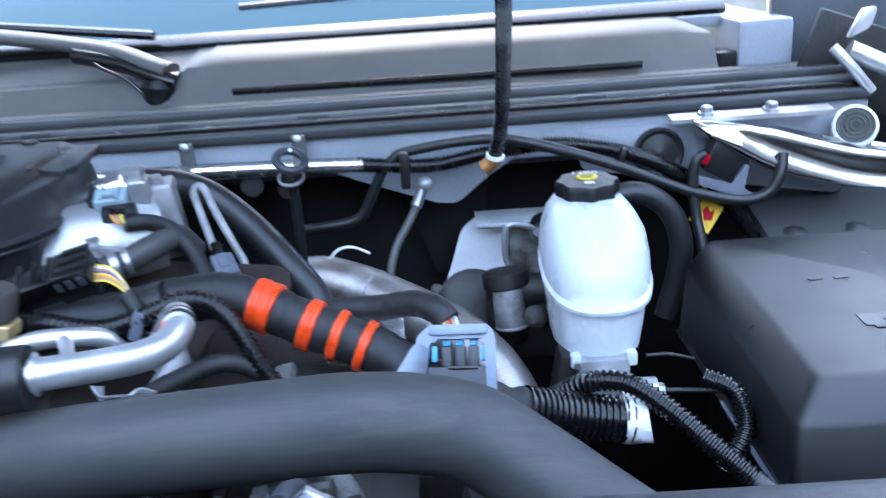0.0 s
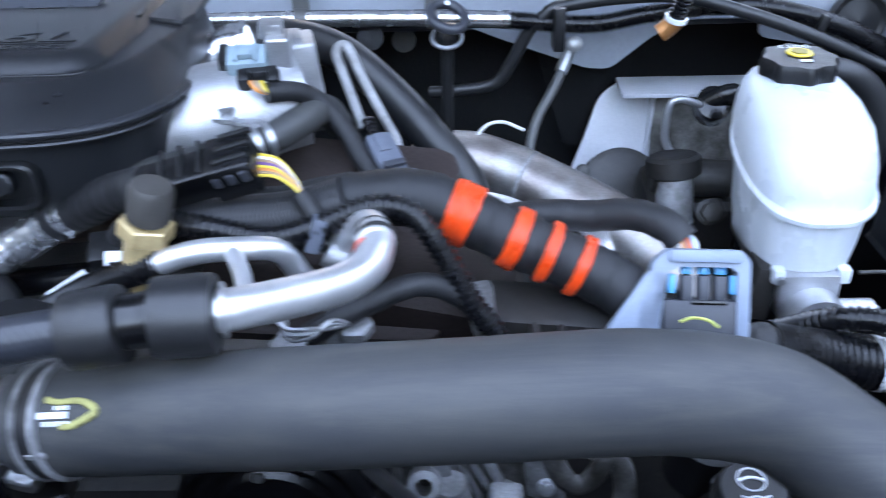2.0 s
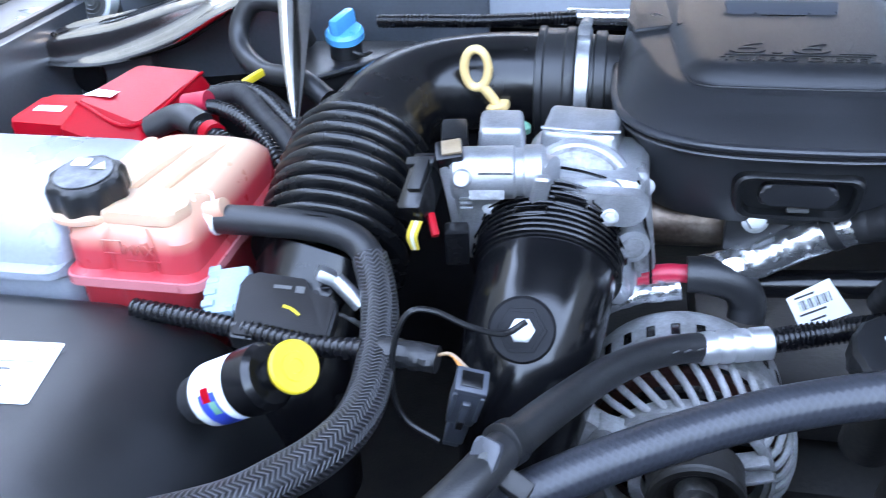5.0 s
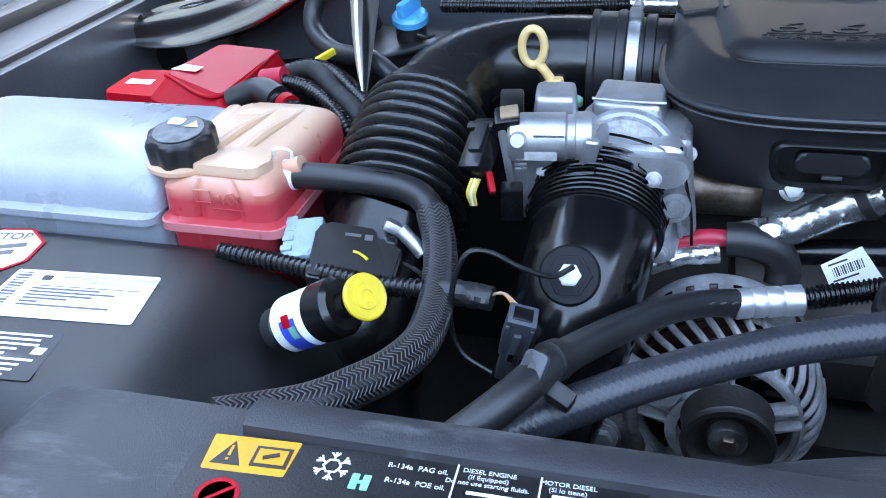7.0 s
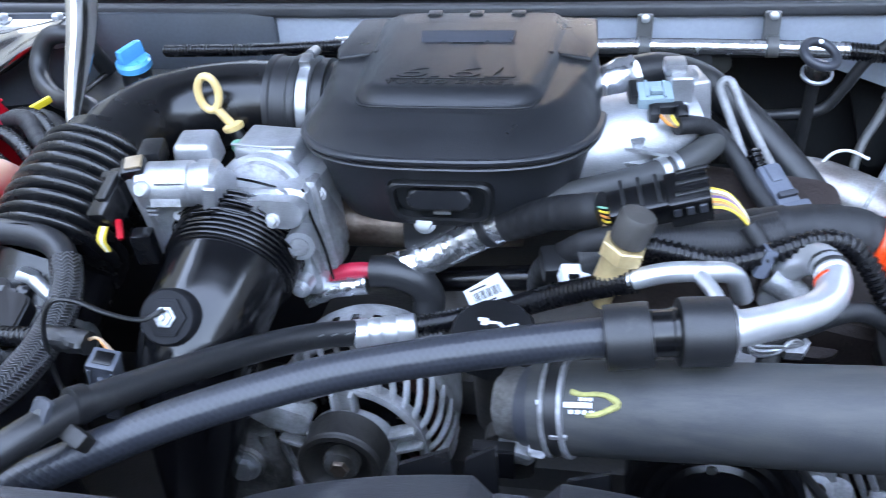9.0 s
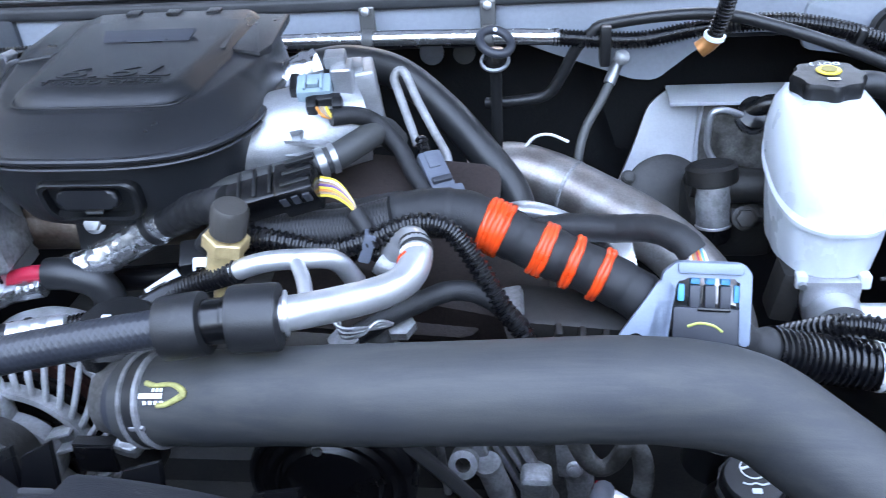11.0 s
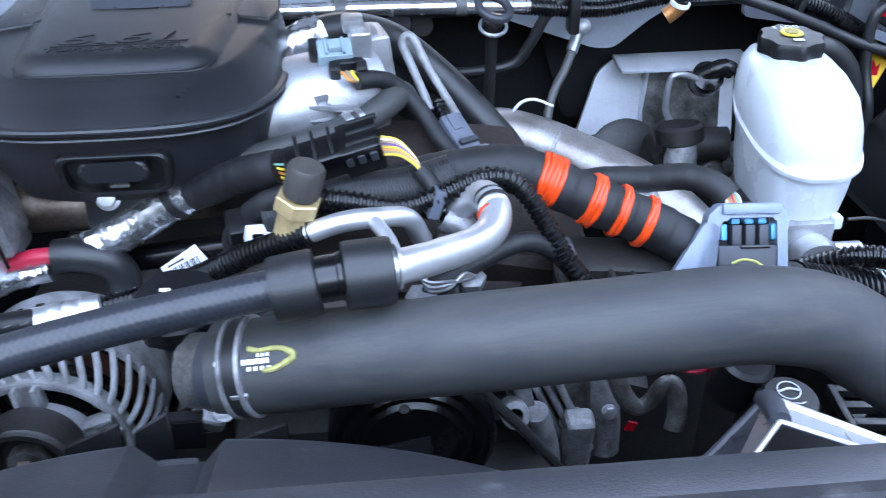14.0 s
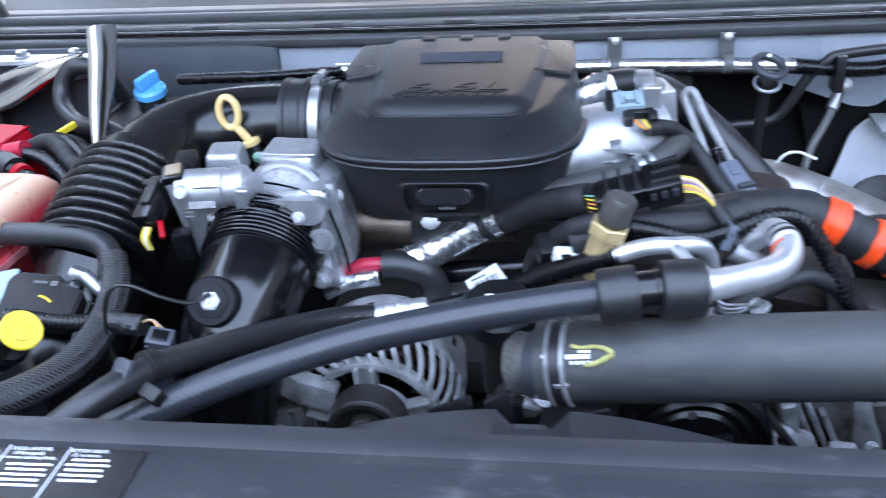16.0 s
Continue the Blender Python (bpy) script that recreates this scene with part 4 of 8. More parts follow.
dome_line = spline([(-0.758, 0.730, 1.281), (-0.761, 0.695, 1.268), (-0.765, 0.662, 1.250), (-0.768, 0.642, 1.215), (-0.776, 0.633, 1.15), (-0.788, 0.632, 1.08)], 0.006)
dome = part("dome", sweep(dome_line, [0.0575 - 0.004 * min(1, i * 0.006 / 0.08) - 0.020 * max(0.0, (i - 18) / 24) for i in range(len(dome_line))], 44), POLISHED, elbow)
part("seam", tube([(-0.757, 0.712, 1.3325), (-0.760, 0.690, 1.3245), (-0.763, 0.655, 1.307)], 0.0011, 6), PLASTIC, dome)
na = V((0.06, -0.80, 0.55)).normalized()
plug_at = V((-0.767, 0.622, 1.297))
part("plug_disc", lathe([(0.0245, -0.012), (0.0245, 0.002), (0.0225, 0.005), (0.0, 0.005)], plug_at, na, 40), MATT, elbow)
pm = frame_to(plug_at + na * 0.005, na)
part("hex_ring", prism([(0.0180 * math.cos(math.pi / 3 * k), 0.0180 * math.sin(math.pi / 3 * k)) for k in range(6)], 0.0022, pm, 0.0006), MATT, elbow)
part("hex_recess", prism([(0.0150 * math.cos(math.pi / 3 * k), 0.0150 * math.sin(math.pi / 3 * k)) for k in range(6)], 0.0026, pm, 0.0004), MATT, elbow)
part("nut", lathe([(0.0095, 0), (0.0095, 0.002), (0.0075, 0.0025), (0.0075, 0.006), (0.0035, 0.0065), (0.0035, 0.010), (0.0, 0.0105)], plug_at + na * 0.0074, na, 6), ZINC, elbow, "zinc terminal nut")

solo("sensor_wire", tube([(-0.763, 0.612, 1.312), (-0.778, 0.600, 1.309), (-0.800, 0.590, 1.321), (-0.822, 0.585, 1.335), (-0.838, 0.580, 1.336), (-0.848, 0.575, 1.315), (-0.853, 0.575, 1.275), (-0.844, 0.570, 1.249), (-0.819, 0.565, 1.236)], 0.0022, 8, 0.004), PLASTIC, "thin black wire looping from the elbow's nut", "wire")

# ---- dipstick and washer filler ----
dip = thing("dipstick", "pale yellow plastic dipstick handle with a tall loop", "dipstick", (-0.824, 0.925, 1.32))
ring = []
for k in range(25):
    a = 2 * math.pi * k / 24
    ring.append(V((-0.847 + 0.0120 * math.cos(a), 0.925, 1.379 + 0.0195 * math.sin(a))))
part("loop", sweep(ring, [0.0046] * 25, 12, caps=False), CREAM, dip)
part("neck", tube([(-0.842, 0.925, 1.362), (-0.834, 0.926, 1.352), (-0.828, 0.927, 1.343)], 0.0052, 14), CREAM, dip)
part("foot", lathe([(0.011, 0), (0.012, 0.002), (0.012, 0.006), (0.008, 0.008)], (-0.825, 0.927, 1.336), (-0.3, 0, 1), 24), CREAM, dip)
part("tube", tube([(-0.825, 0.927, 1.337), (-0.815, 0.925, 1.31), (-0.80, 0.92, 1.22)], 0.008, 14), PLASTIC, dip)

washer = thing("washer_filler", "black plastic washer filler tray with a bright blue cap", "washer filler", (-1.03, 1.09, 1.20))
part("tray", prism(rounded([(-0.075, 0.065), (-0.055, -0.060), (-0.020, -0.070), (0.075, 0.030), (0.075, 0.075)], 0.012, 4), 0.11, turn_to((-1.03, 1.09, 1.215)), 0.004), PLASTIC, washer)
part("tray_lip", tube([(-1.10, 1.140, 1.327), (-1.088, 1.035, 1.327), (-1.050, 1.018, 1.328), (-0.958, 1.115, 1.330)], 0.004, 10), PLASTIC, washer)
part("filler_neck", lathe([(0.020, 0), (0.020, 0.03)], (-1.037, 1.105, 1.318), (0, 0, 1), 28), PLASTIC, washer)
bcap = part("cap", lathe([(0.021, 0), (0.0235, 0.002), (0.0235, 0.010), (0.020, 0.014), (0.0, 0.015)], (-1.037, 1.105, 1.346), (0.05, -0.25, 1), 36, wave=lambda a, i: 1 + 0.02 * math.sin(18 * a)), BLUE, washer, "bright blue cap")
part("cap_grip", rbox((0.013, 0.040, 0.020), turn_to((-1.037, 1.101, 1.368), 10, 0, -20), 0.005), BLUE, bcap)
part("cap_tether", tube([(-1.022, 1.082, 1.338), (-1.010, 1.085, 1.333), (-1.005, 1.10, 1.332)], 0.0025, 8), PLASTIC, bcap)

# ---- coolant tank ----
COOLANT = material("translucent_tank_plastic", (0.70, 0.30, 0.20), 0.3, vary=0.1, scale=10, fine=300, bump=0.03)
cn, cl = COOLANT.node_tree.nodes, COOLANT.node_tree.links
cb = cn["Principled BSDF"]
gp = cn.new("ShaderNodeNewGeometry")
cs = cn.new("ShaderNodeSeparateXYZ")
cl.new(gp.outputs["Position"], cs.inputs[0])
# Red coolant below; the pale top also has its bright light mixed in
level = cn.new("ShaderNodeMapRange")
level.inputs["From Min"].default_value, level.inputs["From Max"].default_value = 1.318, 1.3455
cl.new(cs.outputs["Z"], level.inputs["Value"])
cm = cn.new("ShaderNodeMixRGB")
cm.inputs[1].default_value, cm.inputs[2].default_value = (0.46, 0.034, 0.045, 1), (0.66, 0.42, 0.28, 1)
cl.new(level.outputs["Result"], cm.inputs[0])
cl.new(cm.outputs[0], cb.inputs["Base Color"])
cb.inputs["Subsurface Weight"].default_value = 0.25
cb.inputs["Subsurface Radius"].default_value = (0.02, 0.008, 0.006)
CLEARTANK = material("milky_tank_plastic", (0.28, 0.305, 0.34), 0.3, vary=0.12, scale=9, fine=300, bump=0.03)
ctb = CLEARTANK.node_tree.nodes["Principled BSDF"]
ctb.inputs["Subsurface Weight"].default_value = 0.25
ctb.inputs["Subsurface Radius"].default_value = (0.02, 0.022, 0.025)


def tank_ring(z, x0, x1, y0, y1, r=0.018):
    out, pts = [], rounded([(x0, y0), (x1, y0), (x1, y1), (x0, y1)], r, 6)
    for k, (x, y) in enumerate(pts):
        x2, y2 = pts[(k + 1) % len(pts)]
        n = 24 if k % 7 == 6 else 1
        for i in range(n):
            px, py = x + (x2 - x) * i / n, y + (y2 - y) * i / n
            dent = 0.0045 * max(0.0, math.cos(2 * math.pi * (px + 1.1050) / 0.0385)) ** 6 if py < y0 + 0.002 and z < 1.338 and not 1.288 < z < 1.301 else 0.0
            out.append((px, py + dent, z))
    return out


tank = thing("coolant_tank", "milky plastic surge tank half full of red coolant", "coolant tank", (-1.25, 0.74, 1.15))
part("coolant_chamber", loft([tank_ring(1.150, -1.140, -1.050, 0.655, 0.83), tank_ring(1.289, -1.143, -1.034, 0.650, 0.84), tank_ring(1.292, -1.146, -1.022, 0.641, 0.845), tank_ring(1.294, -1.146, -1.022, 0.641, 0.845), tank_ring(1.2955, -1.146, -1.025, 0.644, 0.845), tank_ring(1.297, -1.146, -1.022, 0.641, 0.845), tank_ring(1.299, -1.146, -1.022, 0.641, 0.845), tank_ring(1.302, -1.143, -1.030, 0.650, 0.84), tank_ring(1.3280, -1.143, -1.032, 0.652, 0.838), tank_ring(1.3380, -1.141, -1.038, 0.660, 0.832, 0.022), tank_ring(1.3445, -1.136, -1.048, 0.675, 0.822, 0.026), tank_ring(1.3460, -1.126, -1.085, 0.70, 0.80, 0.026)]), COOLANT, tank, "chamber of red coolant")
part("empty_chamber", loft([tank_ring(1.150, -1.46, -1.144, 0.655, 0.83), tank_ring(1.289, -1.46, -1.147, 0.650, 0.84), tank_ring(1.292, -1.465, -1.150, 0.641, 0.845), tank_ring(1.299, -1.465, -1.150, 0.641, 0.845), tank_ring(1.302, -1.46, -1.147, 0.650, 0.84), tank_ring(1.3170, -1.46, -1.147, 0.652, 0.838), tank_ring(1.3300, -1.455, -1.147, 0.662, 0.832, 0.02), tank_ring(1.3380, -1.44, -1.15, 0.68, 0.82, 0.026)]), CLEARTANK, tank, "milky empty chamber")
part("valley", rbox((0.014, 0.15, 0.03), turn_to((-1.145, 0.745, 1.3280)), 0.005), COOLANT, tank)
for x in (-1.075, -1.103):
    part("rib", tube([(x - 0.01, 0.675, 1.3410), (x, 0.74, 1.3465), (x + 0.012, 0.82, 1.3390)], 0.006, 10), COOLANT, tank)
tcap = part("cap", lathe([(0.0305, 0), (0.0315, 0.003), (0.0315, 0.020), (0.0295, 0.0245), (0.027, 0.026), (0.0, 0.027)], (-1.132, 0.690, 1.3440), (0.0, -0.10, 1), 64, wave=lambda a, i: 1 + 0.055 * math.cos(8 * a) if i < 4 else 1), COVER, tank, "black ribbed pressure cap")
part("cap_neck", lathe([(0.033, 0), (0.036, 0.002), (0.036, 0.006), (0.031, 0.008)], (-1.132, 0.690, 1.3370), (0, 0, 1), 40), COOLANT, tank)
part("cap_face", lathe([(0.024, 0), (0.0235, 0.0006), (0.0, 0.0008)], (-1.132, 0.6873, 1.3708), (0.0, -0.10, 1), 40), material("worn_cap_face", (0.055, 0.060, 0.066), 0.5, vary=0.4, scale=90, fine=600, bump=0.1, dirt=(0.16, 0.165, 0.17), amount=0.9), tcap, "worn grey cap face")
part("cap_print", prism(rounded([(-0.016, 0.006), (0.000, 0.006), (0.000, 0.018), (-0.016, 0.018)], 0.003, 3), 0.0004, frame_to((-1.132, 0.688, 1.3722), (0, -0.10, 1)), 0), INK, tcap)
part("cap_print", prism([(0.004, 0.003), (0.018, 0.003), (0.011, 0.015)], 0.0004, frame_to((-1.132, 0.688, 1.3722), (0, -0.10, 1)), 0), material("faded_yellow_print", (0.55, 0.50, 0.22), 0.5), tcap)
for w, z in (("MAX", 1.322), ("MIN", 1.262)):
    part("level_mark", lettering(w, 0.013, turn_to((-1.076, 0.6505 if z > 1.29 else 0.6500, z), 88, 0, 0), 0.0008), COOLANT, tank)
part("seam", loft([tank_ring(1.2915, -1.146, -1.0212, 0.6402, 0.8455), tank_ring(1.2995, -1.146, -1.0212, 0.6402, 0.8455)]), material("pale_pink_seam", (0.56, 0.16, 0.17), 0.3, vary=0.1), tank, "pale moulded seam")
part("raised_step", prism(rounded([(-1.112, 0.662), (-1.050, 0.660), (-1.040, 0.684), (-1.056, 0.706), (-1.112, 0.702)], 0.008, 4), 0.010, turn_to((0, 0, 1.3400)), 0.004), COOLANT, tank)
part("level_line", rbox((0.030, 0.0014, 0.0012), turn_to((-1.074, 0.6500, 1.313)), 0.0004), COOLANT, tank)
part("level_box", sweep([V((-1.098 + 0.008 * a, 0.6500, 1.325 + 0.006 * b)) for a, b in ((-1, -1), (1, -1), (1, 1), (-1, 1), (-1, -1))], [0.0007] * 5, 6), COOLANT, tank)
part("nipple", tube([(-1.06, 0.70, 1.322), (-1.02, 0.70, 1.3380)], 0.009, 16), COOLANT, tank)

coolant_hose = thing("coolant_hose", "black rubber hose with a braided sleeve from the coolant tank", "hose", (-0.90, 0.55, 1.28))
part("rubber", tube([(-1.052, 0.702, 1.325), (-0.985, 0.700, 1.327), (-0.935, 0.698, 1.325), (-0.905, 0.690, 1.318), (-0.890, 0.672, 1.304), (-0.880, 0.645, 1.292)], 0.0125, 20), RUBBER, coolant_hose)
named_uv(part("braid", tube([(-0.895, 0.682, 1.310), (-0.884, 0.660, 1.297), (-0.875, 0.630, 1.289), (-0.866, 0.580, 1.285), (-0.863, 0.530, 1.288), (-0.872, 0.490, 1.294), (-0.890, 0.460, 1.298), (-0.912, 0.430, 1.304), (-0.955, 0.395, 1.315)], 0.0145, 28, 0.004), BRAID, coolant_hose, "braided black sleeve"))
hc = part("spring_clip", lathe([(0.0130, 0), (0.0142, 0.0005), (0.0142, 0.013), (0.0130, 0.0135)], (-1.042, 0.702, 1.3255), (1, 0, 0.02), 24), WHITEP, coolant_hose, "white hose clip")
part("clip_ear", tube([(-1.046, 0.700, 1.339), (-1.046, 0.698, 1.352), (-1.030, 0.698, 1.352), (-1.030, 0.700, 1.341)], 0.0014, 6, 0.002), WHITEP, hc)

# ---- air filter housing with its restriction gauge ----
filterbox = thing("air_filter_box", "large black plastic air filter housing with a white emission label", "air filter box", (-1.24, 0.50, 0.95))
rings = []
for z, x0, x1, y0, y1 in ((0.98, -1.50, -0.90, 0.36, 0.66), (1.14, -1.50, -0.930, 0.36, 0.655), (1.20, -1.50, -0.955, 0.37, 0.65), (1.225, -1.50, -0.972, 0.378, 0.648), (1.252, -1.495, -1.000, 0.388, 0.645), (1.270, -1.49, -1.030, 0.398, 0.641), (1.281, -1.48, -1.056, 0.412, 0.634), (1.2868, -1.46, -1.074, 0.428, 0.624), (1.288, -1.42, -1.09, 0.445, 0.612)):
    rings.append([(x, y, z) for x, y in rounded([(x0, y0), (x1, y0), (x1, y1), (x0, y1)], 0.05, 8)])
part("cover", loft(rings), COVER, filterbox)
LM = turn_to((-1.158, 0.534, 1.2884), 0, 0, 4)
label = part("label", prism(rounded([(-0.074, -0.033), (0.066, -0.033), (0.059, 0.033), (-0.074, 0.033)], 0.003, 3), 0.0006, LM, 0), WHITE, filterbox, "white emission label")
part("label_head", lettering("VEHICLE EMISSION CONTROL\nINFORMATION", 0.0068, LM @ pose(0.020, 0.021, 0.0008), 0.0001), COWLGREY, label)
part("label_rule", rbox((0.098, 0.0008, 0.0003), LM @ pose(0.004, 0.0105, 0.0008), 0), COWLGREY, label)
for k, w in enumerate((0.062, 0.078, 0.060, 0.040, 0.016, 0.082)):
    part("label_line", rbox((w, 0.0021, 0.0003), LM @ pose(-0.045 + w / 2, 0.0065 - 0.0046 * k, 0.0008), 0), COWLGREY, label)
part("label_badge", rbox((0.009, 0.007, 0.0003), LM @ pose(-0.040, 0.022, 0.0008), 0), BLACKINK, label)
for k in range(15):
    part("code_bar", rbox((0.013, 0.0010 + 0.0009 * ((k * 5) % 3), 0.0003), LM @ pose(-0.063, 0.028 - 0.0040 * k, 0.0008), 0), COWLGREY, label)
PM = turn_to((-1.175, 0.448, 1.2877), 0, 0, 4)
notice = part("notice", prism(rounded([(-0.055, -0.020), (0.047, -0.020), (0.042, 0.036), (-0.055, 0.036)], 0.003, 3), 0.0005, PM, 0), SHROUD, filterbox, "black printed notice")
for k in range(9):
    w = (0.064, 0.070, 0.060, 0.045, 0.050, 0.066, 0.058, 0.068, 0.052)[k]
    part("print_line", rbox((w, 0.0024, 0.0003), PM @ pose(-0.030 + w / 2 - 0.012 * (k % 3 == 1), 0.031 - 0.0058 * k, 0.0007), 0), INK, notice)
part("book_mark", rbox((0.010, 0.008, 0.0003), PM @ pose(0.034, 0.013, 0.0007), 0.0), INK, notice)
SM = turn_to((-1.277, 0.585, 1.2884), 0, 0, 8)
octo = [(math.cos(math.pi / 8 + math.pi / 4 * k), math.sin(math.pi / 8 + math.pi / 4 * k)) for k in range(8)]
stop = part("stop_label", prism([(0.042 * x, 0.042 * y) for x, y in octo], 0.0006, SM, 0), REDP, filterbox, "red-edged octagonal stop label")
part("label_face", prism([(0.0385 * x, 0.0385 * y) for x, y in octo], 0.0004, SM @ pose(0, 0, 0.0005), 0), WHITE, stop)
part("stop_word", lettering("STOP", 0.016, SM @ pose(0.002, 0.024, 0.0011), 0.0001, 0.0003), COWLGREY, stop)
for k in range(3):
    part("print_bar", rbox((0.040 - 0.006 * k, 0.007, 0.0003), SM @ pose(0.004 - 0.003 * k, 0.006 - 0.012 * k, 0.0011, 0, 0, 12), 0), COWLGREY, stop)

gauge = thing("filter_gauge", "black filter restriction gauge with white label and yellow button", "gauge", (-0.98, 0.54, 1.25))
ga0, ga1 = V((-0.994, 0.551, 1.264)), V((-0.900, 0.537, 1.320))
gax = (ga1 - ga0).normalized()
part("boot", lathe([(0.0134, 0), (0.0176, 0.0034), (0.0185, 0.0151), (0.0151, 0.0202)], ga0, gax, 32), RUBBER, gauge)
part("white_body", lathe([(0.0185, 0), (0.0227, 0.0034), (0.0231, 0.0067), (0.0231, 0.0370), (0.0214, 0.0395)], ga0 + gax * 0.0185, gax, 40), WHITEP, gauge, "white label band")
gm = frame_to(ga0 + gax * 0.0185, gax)
for a0, a1, z0, z1, mt in ((150, 235, 0.0134, 0.0302, material("blue_print", (0.0168, 0.0756, 0.55), 0.4)), (140, 165, 0.0168, 0.0252, REDP), (165, 190, 0.0218, 0.0286, GREENP)):
    bm = bmesh.new()
    n, rr = 10, 0.0234 + (0.0002 if mt is not REDP else 0.0003) + (0.0003 if mt is GREENP else 0)
    vs = [[bm.verts.new(gm @ V((rr * math.cos(radians(a0 + (a1 - a0) * k / n)), rr * math.sin(radians(a0 + (a1 - a0) * k / n)), z))) for k in range(n + 1)] for z in (z0, z1)]
    for k in range(n):
        bm.faces.new((vs[0][k], vs[0][k + 1], vs[1][k + 1], vs[1][k]))
    part("print_patch", bm, mt, gauge)
part("clear_dome", lathe([(0.0236, 0), (0.0240, 0.004), (0.0236, 0.0200), (0.0200, 0.0245), (0.0109, 0.0255), (0.0109, 0.0310)], ga0 + gax * 0.0571, gax, 36), GLOSS, gauge)
part("button", lathe([(0.0113, 0), (0.0172, 0.0008), (0.0181, 0.0025), (0.0181, 0.0050), (0.0168, 0.0063), (0.0101, 0.0060), (0.0097, 0.0071), (0.0050, 0.0071), (0.0046, 0.0063), (0.0, 0.0063)], ga0 + gax * 0.100, (gax + V((0.0420, -0.35, 0.25))).normalized(), 36), YELLOW, gauge, "yellow button")

# ---- left battery cover and cables ----
redcover = thing("battery_terminal_cover", "bright red plastic battery terminal cover", "battery cover", (-1.27, 0.95, 1.20))


def lid_z(x, y):
    s, t = (x + 1.29) / 0.10, (y - 0.91) / 0.12
    return (1 - s) * (1.332 + 0.001 * t) + s * (1.312 + 0.017 * t)


lower = rounded([(-1.305, 0.895), (-1.192, 0.880), (-1.182, 1.035), (-1.287, 1.045)], 0.010, 4)
upper = rounded([(-1.292, 0.922), (-1.213, 0.903), (-1.192, 1.030), (-1.277, 1.036)], 0.010, 4)
part("main_lid", loft([[(x, y, 1.23) for x, y in lower], [(x, y, lid_z(x, y) - 0.024) for x, y in lower], [(x, y, lid_z(x, y) - 0.002) for x, y in upper], [(x * 0.97 - 1.24 * 0.03, y * 0.97 + 0.97 * 0.03, lid_z(x, y)) for x, y in upper]]), REDP, redcover)
part("lid_edge", tube([(-1.292, 0.922, lid_z(-1.292, 0.922) - 0.002), (-1.215, 0.903, lid_z(-1.215, 0.903) - 0.002), (-1.193, 1.030, lid_z(-1.193, 1.03) - 0.002)], 0.0022, 8), REDP, redcover)
part("step_lid", prism(rounded([(-0.048, -0.035), (0.045, -0.042), (0.045, 0.04), (-0.042, 0.035)], 0.008, 4), 0.070, turn_to((-1.330, 0.950, 1.241), 3, 0, 0), 0.006), REDP, redcover)
part("side_lug", rbox((0.025, 0.05, 0.06), turn_to((-1.366, 0.945, 1.268), 0, -8, 0), 0.006), REDP, redcover)
part("front_rib", tube([(-1.345, 0.915, 1.296), (-1.31, 0.905, 1.282), (-1.27, 0.893, 1.275)], 0.002, 8), REDP, redcover)
part("print", prism([(-0.018, -0.006), (0.012, -0.008), (0.018, 0.008), (-0.006, 0.012)], 0.0005, turn_to((-1.275, 0.945, lid_z(-1.275, 0.945) + 0.0012), 3, 8, 15), 0), INK, redcover)
part("print", prism([(-0.018, -0.007), (0.018, -0.007), (0.018, 0.007), (-0.018, 0.007)], 0.0005, turn_to((-1.345, 0.945, 1.3112), 3, 0, 0), 0), INK, redcover)
battery_left = thing("battery", "black car battery below the red cover", "battery", (-1.29, 0.93, 1.05))
part("case", rbox((0.30, 0.20, 0.19), turn_to((-1.29, 0.93, 1.135)), 0.008), PLASTIC, battery_left)


def cable(name, pts, r, mat, label, kind="plain", category="cable"):
    bm = ribbed(pts, r) if kind == "ribbed" else wrapped(pts, r) if kind == "taped" else tube(pts, r, 14)
    return solo(name, bm, mat, label, category)


cable("battery_cable", [(-1.21, 0.97, 1.298), (-1.183, 0.980, 1.306), (-1.123, 0.970, 1.327), (-1.077, 0.930, 1.315), (-1.029, 0.880, 1.300), (-1.01, 0.85, 1.24)], 0.011, TAPE, "black taped battery cable bending down behind the bellows", "taped")
cable("battery_cable", [(-1.20, 1.00, 1.300), (-1.150, 0.985, 1.312), (-1.109, 0.960, 1.308), (-1.06, 0.905, 1.29), (-1.04, 0.87, 1.22)], 0.012, CONDUIT, "black convoluted battery cable beside the red cover", "ribbed")
cable("battery_cable", [(-1.21, 0.93, 1.300), (-1.189, 0.930, 1.312), (-1.136, 0.900, 1.312), (-1.086, 0.870, 1.303), (-1.055, 0.835, 1.287), (-1.035, 0.82, 1.22)], 0.012, CONDUIT, "thick black conduit with a red end at the battery", "ribbed")
cable("battery_cable", [(-1.20, 0.965, 1.296), (-1.160, 0.955, 1.316), (-1.112, 0.925, 1.322), (-1.062, 0.885, 1.312), (-1.030, 0.850, 1.290), (-1.02, 0.83, 1.22)], 0.0085, CONDUIT, "thin black convoluted battery lead", "ribbed")
cable("battery_cable", [(-1.19, 0.99, 1.302), (-1.150, 0.995, 1.322), (-1.105, 0.975, 1.328), (-1.060, 0.935, 1.318), (-1.022, 0.895, 1.302), (-1.00, 0.87, 1.23)], 0.0075, CONDUIT, "thin black convoluted battery lead", "ribbed")
cable("battery_cable", [(-1.19, 1.03, 1.300), (-1.13, 1.02, 1.308), (-1.08, 0.985, 1.300), (-1.03, 0.93, 1.28), (-1.01, 0.90, 1.2)], 0.010, TAPE, "black taped cable behind the battery cover", "taped")
